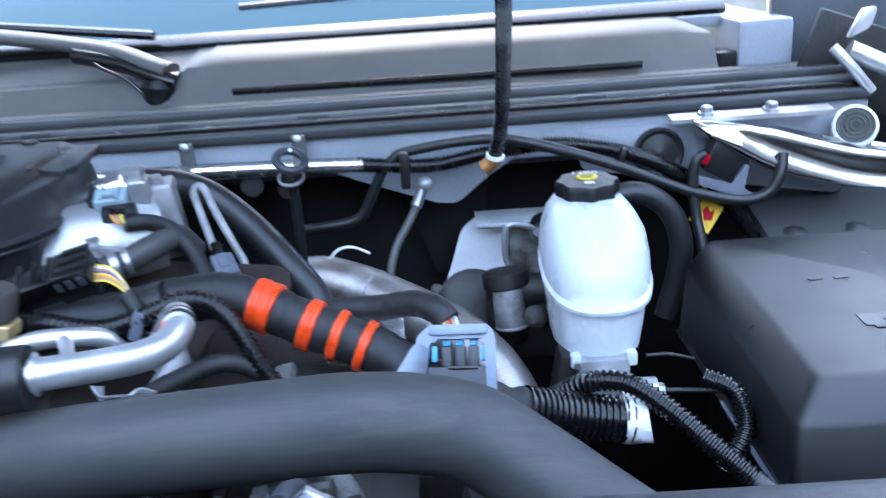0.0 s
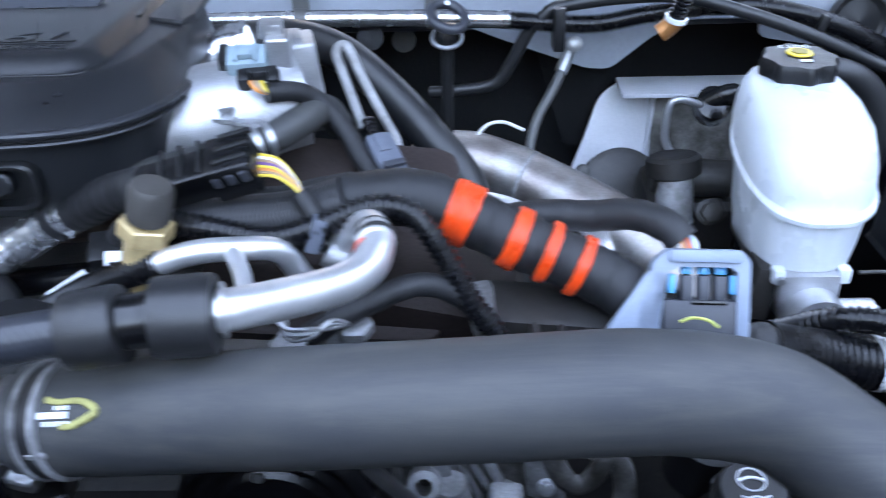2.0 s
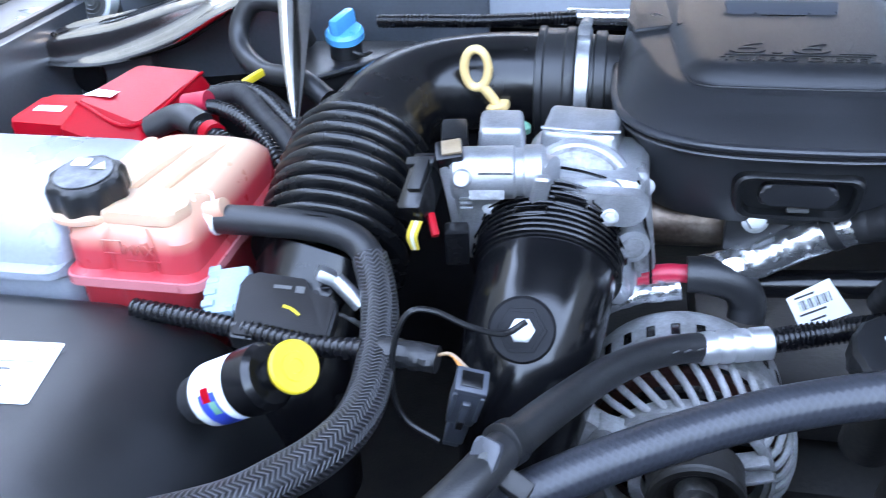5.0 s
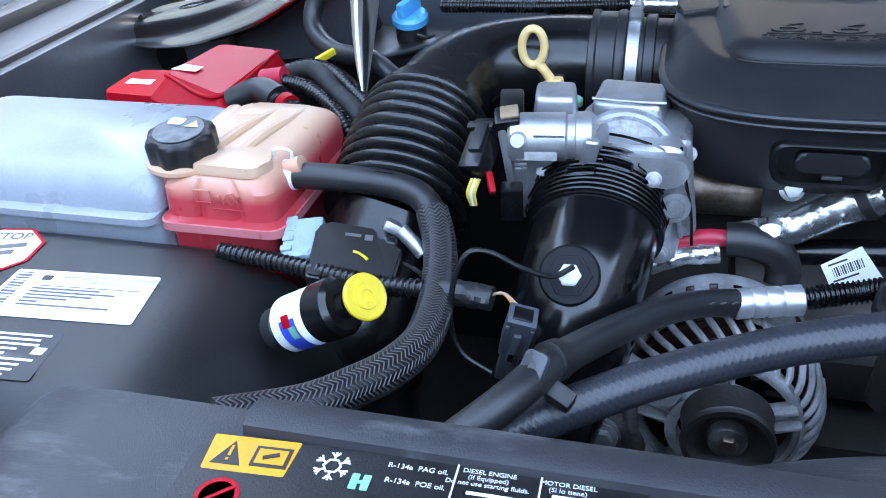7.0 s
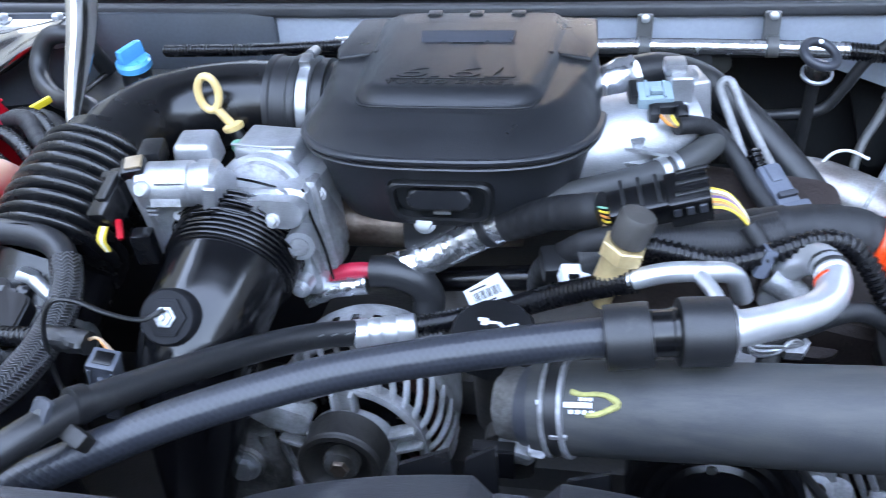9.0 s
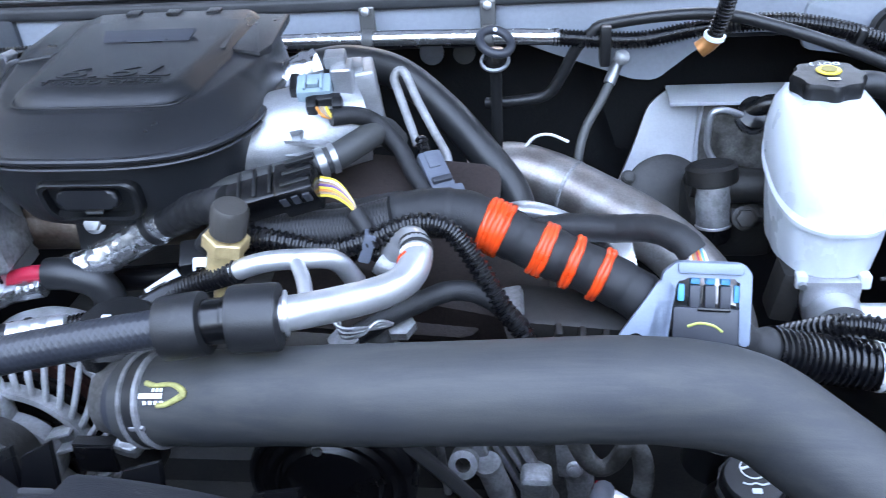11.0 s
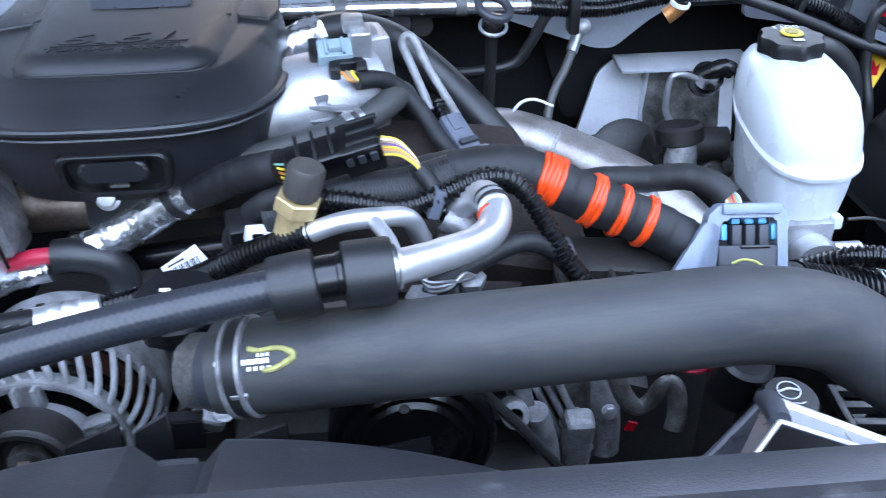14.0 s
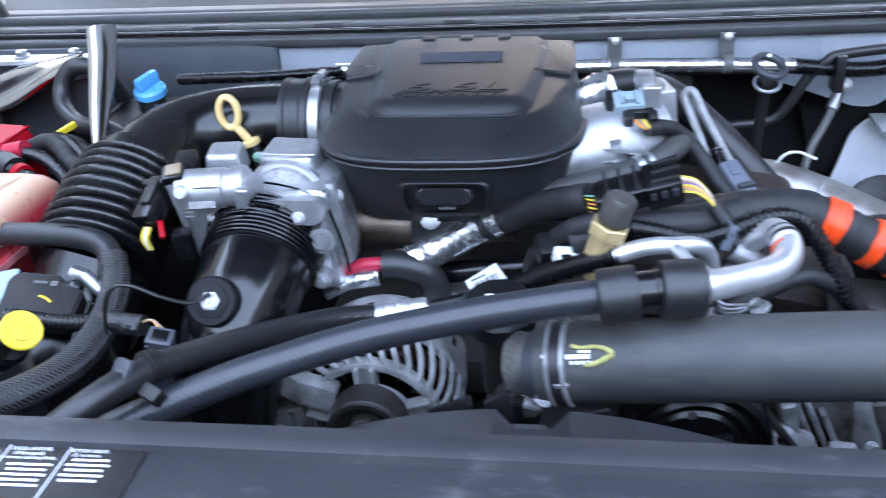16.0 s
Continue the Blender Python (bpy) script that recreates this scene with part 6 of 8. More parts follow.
steer = thing("power_steering_reservoir", "black power steering reservoir with a printed cap", "reservoir", (0.030, 0.668, 0.93))
part("tank", lathe([(0.036, 0), (0.038, 0.02), (0.038, 0.13), (0.027, 0.15), (0.0255, 0.165)], (0.027, 0.664, 0.955), (0, -0.05, 1), 36), PLASTIC, steer)
pcap = part("cap", lathe([(0.0245, 0), (0.0262, 0.002), (0.0267, 0.013), (0.0258, 0.0165), (0.024, 0.0185), (0.0, 0.019)], (0.0265, 0.648, 1.121), (0.05, -0.18, 1), 72), COVER, steer)
part("cap_grip", lathe([(0.0245, 0), (0.0285, 0.001), (0.0292, 0.007), (0.026, 0.008)], (0.0265, 0.648, 1.118), (0.05, -0.18, 1), 72, wave=lambda a, i: 1 + (0.03 if math.cos(6 * a) > 0.2 else -0.05) if 0 < i < 3 else 1), COVER, pcap)
cmx = Matrix.Translation((0.0274, 0.6446, 1.1394)) @ Matrix.Rotation(radians(10), 4, "X") @ Matrix.Diagonal((0.8, 0.8, 1.0, 1.0))
wheel = [V((0.013 * math.cos(2 * math.pi * k / 24), 0.010 + 0.0125 * math.sin(2 * math.pi * k / 24), 0.0008)) for k in range(25)]
part("wheel_print", sweep([cmx @ p for p in wheel], [0.0007] * 25, 6, caps=False), INK, pcap, "white steering wheel mark")
part("wheel_print", tube([cmx @ V((-0.012, 0.009, 0.0008)), cmx @ V((0, 0.0125, 0.0008)), cmx @ V((0.012, 0.009, 0.0008))], 0.0012, 6, 0.003), INK, pcap)
part("wheel_print", tube([cmx @ V((-0.013, -0.008, 0.0008)), cmx @ V((-0.006, -0.0098, 0.0008)), cmx @ V((0.0, -0.008, 0.0008)), cmx @ V((0.006, -0.0098, 0.0008)), cmx @ V((0.013, -0.008, 0.0008))], 0.0008, 6, 0.002), INK, pcap)
part("book_print", prism(rounded([(-0.005, -0.020), (0.005, -0.020), (0.005, -0.014), (-0.005, -0.014)], 0.001, 2), 0.0006, cmx, 0), INK, pcap)

# ---- oil cap, tag and the parts in the engine valley ----
oil = thing("oil_filler_cap", "black oil filler cap with a white oil can mark", "cap", (-0.500, 0.655, 1.20))
ocap = part("cap", lathe([(0.032, 0), (0.036, 0.003), (0.036, 0.020), (0.033, 0.024), (0.0, 0.025)], (-0.500, 0.662, 1.256), (0.03, -0.22, 1), 48, wave=lambda a, i: 1 + 0.02 * math.cos(14 * a)), COVER, oil)
part("neck", lathe([(0.020, 0), (0.020, 0.10)], (-0.500, 0.680, 1.165), (0, -0.2, 1), 32), DARK, oil)
omx = Matrix.Translation((-0.500, 0.6565, 1.2812)) @ Matrix.Rotation(radians(12), 4, "X")
part("can_print", prism([(-0.010, 0.002), (-0.004, 0.002), (-0.004, -0.006), (0.009, -0.006), (0.013, 0.001), (0.021, 0.004), (0.020, 0.006), (0.010, 0.002), (0.006, 0.006), (-0.004, 0.007), (-0.005, 0.010), (-0.013, 0.010), (-0.013, 0.007), (-0.010, 0.006)], 0.0005, omx, 0), INK, ocap, "white oil can mark")
part("can_print", prism([(-0.006, 0.0005), (-0.003, 0.0035), (0.004, 0.0035), (0.007, -0.0005), (0.006, -0.0035), (-0.003, -0.0035)], 0.0009, omx, 0), COVER, ocap)
part("wave_print", tube([omx @ V((x, -0.012 + 0.0015 * (k % 2), 0.0008)) for k, x in enumerate((-0.015, -0.009, -0.003, 0.003, 0.009, 0.015))], 0.0009, 6, 0.002), INK, ocap)
tag = thing("part_label", "white paper label with a bar code stuck on a pipe", "label", (-0.522, 0.82, 1.17))
tmx = Matrix.Translation((-0.526, 0.803, 1.213)) @ pose(0, 0, 0, 62, 0, 0) @ pose(0, 0, 0, 0, 0, 26)
tlab = part("paper", prism([(-0.020, -0.018), (0.026, -0.018), (0.019, 0.018), (-0.021, 0.014)], 0.0006, tmx, 0), WHITE, tag)
for k in range(14):
    part("bar", rbox((0.0006 + 0.0005 * ((k * 7) % 3), 0.009, 0.0003), tmx @ pose(-0.013 + 0.0021 * k, 0.003, 0.0008), 0), BLACKINK, tlab)
for k, w in enumerate((0.018, 0.024, 0.014)):
    part("line", rbox((w, 0.0018, 0.0003), tmx @ pose(-0.006 + 0.002 * k, (0.011, -0.005, -0.012)[k], 0.0008), 0), BLACKINK, tlab)
solo("fuel_pipe", tube([(-0.600, 0.835, 1.208), (-0.53, 0.828, 1.218), (-0.455, 0.815, 1.232)], 0.013, 22), GLOSS, "shiny black pipe across the engine valley", "pipe")
solo("exhaust_crossover", tube([(-0.685, 0.86, 1.262), (-0.62, 0.862, 1.262), (-0.545, 0.868, 1.262), (-0.50, 0.88, 1.258)], 0.027, 28), RUSTPIPE, "heat-tinted brown metal pipe under the air box", "pipe")
cable("charge_cable", [(-0.712, 0.785, 1.222), (-0.690, 0.790, 1.234), (-0.660, 0.792, 1.243), (-0.632, 0.793, 1.243)], 0.0085, REDW, "pink-red alternator charging cable")
solo("cable_shield", crumpled([(-0.708, 0.780, 1.214), (-0.680, 0.782, 1.226), (-0.645, 0.785, 1.232)], 0.0105, 0.10, 130.0, 20), FOIL, "crumpled foil around the alternator cable", "foil sleeve", smooth=22)
solo("terminal_boot", tube([(-0.640, 0.792, 1.243), (-0.620, 0.792, 1.243), (-0.595, 0.795, 1.232), (-0.585, 0.795, 1.215), (-0.585, 0.79, 1.20)], 0.0165, 20), RUBBER, "black rubber boot over the alternator terminal", "boot")
foiled = thing("foil_harness", "silver foil-wrapped loom joining a black taped loom", "harness", (-0.52, 0.80, 1.24))
part("foil", crumpled([(-0.625, 0.800, 1.238), (-0.590, 0.806, 1.250), (-0.560, 0.812, 1.265), (-0.530, 0.812, 1.282), (-0.508, 0.808, 1.294)], 0.0178), FOIL, foiled, smooth=22)
part("tape_band", lathe([(0.0175, 0), (0.019, 0.001), (0.019, 0.010), (0.0175, 0.011)], (-0.528, 0.812, 1.283), (0.75, -0.1, 0.55), 24), TAPE, foiled)
part("loom", wrapped([(-0.512, 0.808, 1.292), (-0.490, 0.798, 1.303), (-0.460, 0.775, 1.325), (-0.431, 0.752, 1.341), (-0.415, 0.745, 1.347)], 0.0155, 0.018), TAPE, foiled)
for k in range(5):
    part("wire", tube([(-0.424, 0.741 + 0.003 * k, 1.352 - 0.003 * k), (-0.412, 0.735, 1.354 - 0.0045 * k), (-0.400, 0.737, 1.355 - 0.004 * k)], 0.0012, 8, 0.003), (GREENP, WIREY, WIREO, WIREY, WIREB)[k], foiled)
bigc = thing("inline_connector", "black multi-pin connector with yellow and orange wires", "connector", (-0.37, 0.735, 1.34))
part("shell", rbox((0.076, 0.028, 0.026), turn_to((-0.373, 0.738, 1.358), 25, -14, 4), 0.004), GLOSS, bigc)
part("socket", rbox((0.034, 0.034, 0.032), turn_to((-0.347, 0.736, 1.366), 25, -14, 4), 0.003), GLOSS, bigc)
for k in range(3):
    part("rib", rbox((0.026, 0.004, 0.004), turn_to((-0.346, 0.722 + 0.010 * k, 1.3775 + 0.005 * k), 25, -14, 4), 0.001), PLASTIC, bigc)
    part("rib", rbox((0.003, 0.030, 0.004), turn_to((-0.400 + 0.014 * k, 0.737, 1.3655 + 0.0035 * k), 25, -14, 4), 0.001), PLASTIC, bigc)
    part("pin_slot", rbox((0.006, 0.003, 0.010), turn_to((-0.356 + 0.010 * k, 0.7185, 1.361 + 0.0025 * k), 25, -14, 4), 0.001), DGREYCON, bigc)
for k in range(8):
    f = k / 7
    part("wire", tube([(-0.330, 0.728 + 0.014 * f, 1.362 + 0.010 * f), (-0.316, 0.727 + 0.012 * f, 1.365 + 0.008 * (f - 0.5)), (-0.303, 0.724 + 0.006 * f, 1.353 + 0.004 * f), (-0.298, 0.720 + 0.003 * f, 1.345)], 0.00125, 8, 0.003), (WIREY, WIREB, WIREO, WIREY, WIREP, WIREB, WIREW, WIREY)[k], bigc)
cable("sensor_tail", [(-0.300, 0.722, 1.350), (-0.292, 0.716, 1.340), (-0.284, 0.708, 1.328)], 0.0075, TAPE, "taped tail of the inline connector")
valve = thing("service_valve", "brass service valve with a ribbed grey-brown cap", "valve", (-0.405, 0.69, 1.29))
va = V((0.30, -0.05, 0.95)).normalized()
part("stem", lathe([(0.007, 0), (0.007, 0.018)], (-0.4135, 0.686, 1.290), va, 20), BRASS, valve)
part("body", lathe([(0.0125, 0), (0.0145, 0.002), (0.0145, 0.034), (0.012, 0.036)], (-0.409, 0.686, 1.308), va, 28), BRASS, valve)
part("hex", lathe([(0.0175, 0), (0.0188, 0.001), (0.0188, 0.012), (0.0175, 0.013)], (-0.4004, 0.6845, 1.338), va, 6), BRASS, valve)
part("cap", lathe([(0.0128, 0), (0.0146, 0.002), (0.0150, 0.024), (0.013, 0.0275), (0.0, 0.0285)], (-0.3955, 0.6837, 1.3515), va, 40, wave=lambda a, i: 1 + 0.02 * math.cos(20 * a)), CAPGREY, valve, "ribbed grey-brown cap")
whitec = thing("white_connector", "small white and black connector by the valve", "connector", (-0.437, 0.72, 1.28))
part("shell", rbox((0.024, 0.020, 0.016), turn_to((-0.437, 0.718, 1.294), 20, 10, 20), 0.002), WHITEP, whitec)
part("slot", rbox((0.010, 0.006, 0.012), turn_to((-0.438, 0.709, 1.297), 20, 10, 20), 0.001), GLOSS, whitec)
part("body", rbox((0.030, 0.030, 0.018), turn_to((-0.452, 0.738, 1.296), 20, 0, 15), 0.003), PLASTIC, whitec)
solo("valley_harness", wrapped([(-0.475, 0.80, 1.22), (-0.470, 0.775, 1.262), (-0.455, 0.755, 1.29), (-0.43, 0.735, 1.318), (-0.40, 0.73, 1.33)], 0.011, 0.015), TAPE, "black loom in the engine valley", "harness")

# ---- cast intake bridge and its hoses ----
bridge = thing("intake_bridge", "pale cast aluminium intake bridge beside the air box", "intake casting", (-0.38, 0.93, 1.20))
part("tube", tube([(-0.50, 0.898, 1.318), (-0.460, 0.899, 1.328), (-0.420, 0.905, 1.334), (-0.385, 0.917, 1.337), (-0.340, 0.940, 1.337)], 0.0495, 44, wobble=0.004), CAST, bridge)
part("end_block", rbox((0.034, 0.052, 0.084), turn_to((-0.333, 0.956, 1.352), 0, -6, 12), 0.005, 3), CAST, bridge)
part("block_cap", rbox((0.022, 0.022, 0.010), turn_to((-0.340, 0.945, 1.397), 10, 0, 12), 0.003), CAST, bridge)
part("sensor_post", rbox((0.022, 0.026, 0.056), turn_to((-0.346, 0.925, 1.380), 8, 0, 6), 0.004, 3), CAST, bridge)
part("post_cap", rbox((0.021, 0.020, 0.014), turn_to((-0.352, 0.928, 1.411), 8, 0, 6), 0.003), CAST, bridge)
part("web", prism(rounded([(-0.022, -0.012), (0.022, -0.014), (0.024, 0.012), (-0.020, 0.014)], 0.008, 4), 0.012, turn_to((-0.384, 0.876, 1.3305), 22, 4, 4), 0.003), CAST, bridge)
hexhead((-0.386, 0.872, 1.3500), (0.05, -0.30, 0.95), 0.0075, 0.010, bridge)
sens = thing("pressure_sensor", "pale blue sensor plug with orange wires on the intake casting", "sensor", (-0.36, 0.90, 1.37))
part("plug", rbox((0.034, 0.026, 0.019), turn_to((-0.371, 0.905, 1.388), 24, 0, 8), 0.003), PALECON, sens)
for x in (-0.379, -0.362):
    part("plug_rail", rbox((0.003, 0.022, 0.003), turn_to((x, 0.900, 1.3985), 24, 0, 8), 0.001), PALECON, sens)
part("plug_latch", rbox((0.012, 0.008, 0.006), turn_to((-0.370, 0.896, 1.398), 24, 0, 8), 0.0015), PALECON, sens)
part("seal", rbox((0.010, 0.024, 0.022), turn_to((-0.391, 0.908, 1.388), 24, 0, 8), 0.003), PLASTIC, sens)
for x in (-0.371, -0.345):
    part("collar_jaw", rbox((0.011, 0.014, 0.016), turn_to((x, 0.886, 1.378), 30, 0, 8), 0.003), PLASTIC, sens)
part("collar", rbox((0.030, 0.008, 0.012), turn_to((-0.358, 0.894, 1.381), 30, 0, 8), 0.002), PLASTIC, sens)
part("base", rbox((0.030, 0.026, 0.028), turn_to((-0.370, 0.922, 1.376), 0, 0, 8), 0.004), CAST, sens)
for k in range(3):
    part("wire", tube([(-0.365 + 0.005 * k, 0.880, 1.379), (-0.358 + 0.004 * k, 0.872, 1.374), (-0.348 + 0.002 * k, 0.874, 1.370)], 0.0017, 8, 0.003), (WIREO, WIREB, WIREY)[k], sens)
cable("sensor_loom", [(-0.350, 0.873, 1.371), (-0.330, 0.885, 1.368), (-0.312, 0.895, 1.356), (-0.290, 0.890, 1.332), (-0.274, 0.870, 1.312), (-0.258, 0.850, 1.296), (-0.245, 0.82, 1.28)], 0.0085, TAPE, "black taped sensor loom bending down", "taped", "harness")
vent = thing("vent_hose", "dark grey rubber hose held by a zinc clip", "hose", (-0.36, 0.85, 1.32))
part("hose", tube([(-0.475, 0.815, 1.312), (-0.435, 0.825, 1.322), (-0.390, 0.840, 1.328), (-0.352, 0.857, 1.334), (-0.326, 0.875, 1.343), (-0.308, 0.902, 1.345), (-0.30, 0.93, 1.32)], 0.0135, 22), HOSE, vent)
vclip = part("clip", lathe([(0.0138, 0), (0.0153, 0.0005), (0.0153, 0.008), (0.0138, 0.0085)], (-0.364, 0.8515, 1.3315), (0.85, 0.42, 0.16), 28), ZINC, vent, "zinc clip")
part("clip", lathe([(0.0138, 0), (0.0153, 0.0005), (0.0153, 0.006), (0.0138, 0.0065)], (-0.352, 0.8570, 1.334), (0.85, 0.42, 0.16), 28), ZINC, vent, "zinc clip")
part("clip_strap", prism(rounded([(-0.030, -0.008), (0.030, -0.008), (0.030, 0.008), (-0.030, 0.008)], 0.006, 4), 0.003, turn_to((-0.383, 0.868, 1.3475), -6, 4, -10), 0.0008), ZINC, vclip)
solo("coolant_pipe", tube([(-0.400, 0.992, 1.378), (-0.360, 1.015, 1.377), (-0.312, 1.040, 1.355), (-0.261, 1.030, 1.315), (-0.214, 1.000, 1.272), (-0.184, 0.980, 1.238), (-0.172, 0.965, 1.205), (-0.17, 0.95, 1.15)], 0.0195, 22), RUBBER, "long black rubber hose sloping down past the casting", "hose")
solo("foil_elbow", crumpled([(-0.425, 0.980, 1.368), (-0.408, 0.987, 1.376), (-0.390, 0.997, 1.379)], 0.0205, 0.07, 90.0, 22), FOIL, "crumpled foil wrap on a pipe by the air box", "foil wrap", smooth=22)
solo("fuel_rail_pipe", tube([(-0.277, 0.926, 1.316), (-0.284, 0.938, 1.333), (-0.298, 0.960, 1.364), (-0.3025, 0.968, 1.374), (-0.299, 0.972, 1.3805), (-0.291, 0.970, 1.3795), (-0.277, 0.956, 1.353), (-0.258, 0.938, 1.322), (-0.247, 0.929, 1.303), (-0.246, 0.926, 1.288)], 0.0046, 14, 0.003), DUSTYCAST, "thin bent dull metal fuel pipe", "pipe")
glow = thing("glow_plug_connector", "grey plastic connector lying on the taped loom", "connector", (-0.25, 0.87, 1.27))
part("shell", rbox((0.025, 0.060, 0.020), turn_to((-0.250, 0.870, 1.304), 30, 0, 28), 0.004), GREYCON, glow)
part("latch", rbox((0.012, 0.020, 0.006), turn_to((-0.256, 0.880, 1.321), 30, 0, 28), 0.002), GREYCON, glow)
part("lock", rbox((0.020, 0.006, 0.005), turn_to((-0.244, 0.858, 1.311), 30, 0, 28), 0.001), DGREYCON, glow)
part("shoulder", rbox((0.036, 0.016, 0.026), turn_to((-0.240, 0.850, 1.293), 30, 0, 28), 0.004), GREYCON, glow)
part("tail", ribbed([(-0.262, 0.892, 1.316), (-0.268, 0.905, 1.325), (-0.270, 0.912, 1.331)], 0.0065), CONDUIT, glow)
solo("heat_shield", prism(rounded([(-0.11, -0.10), (0.10, -0.10), (0.11, 0.09), (-0.08, 0.10)], 0.02, 5), 0.012, turn_to((-0.30, 0.83, 1.255), 30, 4, 0), 0.004), RUST, "rust-brown sheet metal heat shield", "heat shield")
solo("manifold_shield", rbox((0.14, 0.10, 0.10), turn_to((-0.21, 0.80, 1.20), 10, 12, 0), 0.02, 3), RUST, "rust-brown manifold shield under the harness", "heat shield")

# ---- main harness with orange bands ----
def wavy_band(at, axis, r, seed):
    """A turn of tape that wanders a little along its loom."""
    m = frame_to(at, axis)
    ring = []
    for k in range(37):
        a = 2 * math.pi * k / 36
        n = noise.noise(V((math.cos(a) * 1.4, math.sin(a) * 1.4, seed * 0.37)))
        ring.append(m @ V(((r + 0.0006 * n) * math.cos(a), (r + 0.0006 * n) * math.sin(a), 0.0024 + 0.0012 * n)))
    return sweep(ring, [0.0027 * (1 + 0.25 * noise.noise(V((k * 0.4, seed, 0)))) for k in range(37)], 10, caps=False)


harness = thing("main_harness", "thick black cloth-taped engine harness with orange bands", "harness", (-0.22, 0.74, 1.26))
HP = [(-0.42, 0.752, 1.300), (-0.380, 0.752, 1.312), (-0.326, 0.752, 1.318), (-0.270, 0.752, 1.328), (-0.225, 0.752, 1.331), (-0.197, 0.749, 1.324), (-0.147, 0.744, 1.300), (-0.093, 0.739, 1.275), (-0.060, 0.730, 1.258), (-0.035, 0.72, 1.245)]
part("loom", wrapped(HP, 0.0212, 0.020, 20), TAPE, harness)
mesh_line = [(-0.43, 0.738, 1.302), (-0.370, 0.735, 1.318), (-0.31, 0.735, 1.324), (-0.27, 0.738, 1.333)]
named_uv(part("mesh_sleeve", tube(mesh_line, 0.0205, 20, 0.004), MESHWRAP, harness, "black mesh sleeve"))
hl = spline(HP, 0.001)
for s0, n in ((0.229, 5), (0.278, 3), (0.307, 2), (0.334, 2)):
    for k in range(n):
        i = min(len(hl) - 2, int((s0 + 0.0042 * k) / 0.001))
        t = (hl[i + 1] - hl[i]).normalized()
        part("orange_band", wavy_band(hl[i], (t + V((0.0, -0.10, 0.05))).normalized(), 0.0222, i), ORANGE, harness)
cable("conduit", [(-0.385, 0.703, 1.338), (-0.359, 0.700, 1.335), (-0.320, 0.700, 1.327), (-0.286, 0.705, 1.333), (-0.249, 0.710, 1.345), (-0.225, 0.712, 1.340), (-0.209, 0.708, 1.325), (-0.194, 0.702, 1.301), (-0.179, 0.696, 1.273), (-0.160, 0.690, 1.246), (-0.15, 0.685, 1.21)], 0.0092, CONDUIT, "black convoluted conduit arching over the harness", "ribbed", "conduit")
cable("conduit", [(-0.40, 0.71, 1.325), (-0.36, 0.712, 1.325), (-0.32, 0.712, 1.318), (-0.28, 0.712, 1.315)], 0.008, CONDUIT, "black convoluted conduit beneath the mesh sleeve", "ribbed", "conduit")
cable("branch_loom", [(-0.175, 0.80, 1.280), (-0.126, 0.800, 1.289), (-0.085, 0.790, 1.293), (-0.051, 0.772, 1.303), (-0.029, 0.755, 1.301), (-0.020, 0.747, 1.293)], 0.0125, TAPE, "taped branch loom to the module plug", "taped", "harness")
solo("loom_tie", rbox((0.010, 0.014, 0.026), turn_to((-0.288, 0.703, 1.328), 0, 20, 10), 0.002), GREYCON, "grey tie clip on the conduit", "clip")
solo("foil_patch", rbox((0.085, 0.045, 0.012), turn_to((-0.105, 0.785, 1.272), 20, 12, 10), 0.005), FOIL, "crumpled silver foil under the branch loom", "foil wrap")
cable("taped_lead", [(-0.31, 0.655, 1.262), (-0.279, 0.668, 1.276), (-0.254, 0.680, 1.284), (-0.218, 0.692, 1.292), (-0.189, 0.700, 1.278), (-0.165, 0.70, 1.25)], 0.0085, TAPE, "twisted taped leads below the harness", "taped", "harness")
silverclip = thing("wire_clip", "bent zinc wire spring clip", "clip", (-0.288, 0.64, 1.285))
for k in range(3):
    part("wire", tube([(-0.310 + 0.004 * k, 0.642, 1.302), (-0.300, 0.634, 1.296 - 0.004 * k), (-0.284, 0.632, 1.297 - 0.003 * k), (-0.272, 0.640, 1.292 + 0.003 * k), (-0.262, 0.648, 1.290)], 0.0016, 8, 0.003), ZINC, silverclip)
solo("injector_pipe", tube([(-0.28, 0.71, 1.31), (-0.258, 0.700, 1.293), (-0.278, 0.682, 1.262), (-0.285, 0.67, 1.22)], 0.012, 16), CASTDULL, "dull metal pipe stub below the elbow", "pipe")
for at in ((-0.305, 0.655, 1.262), (-0.262, 0.678, 1.262)):
    solo("pipe_nut", lathe([(0.010, 0), (0.013, 0.001), (0.013, 0.010), (0.010, 0.011)], at, (0, -0.3, 1), 6), CASTDULL, "grimy hex pipe nut", "nut", group="pipe nuts")
module = thing("module_bracket", "dark cast bracket beneath the banded harness", "bracket", (-0.13, 0.73, 1.19))
part("plate", rbox((0.12, 0.05, 0.05), turn_to((-0.115, 0.735, 1.225), 10, 8, 4), 0.008), DARK, module)
part("flange", rbox((0.020, 0.035, 0.060), turn_to((-0.168, 0.725, 1.235), 0, -12, 0), 0.005), CASTDULL, module)
for k in range(4):
    part("rib", rbox((0.006, 0.014, 0.036), turn_to((-0.135 + 0.020 * k, 0.705, 1.230 - 0.003 * k), 10, 8, 4), 0.002), DARK, module)

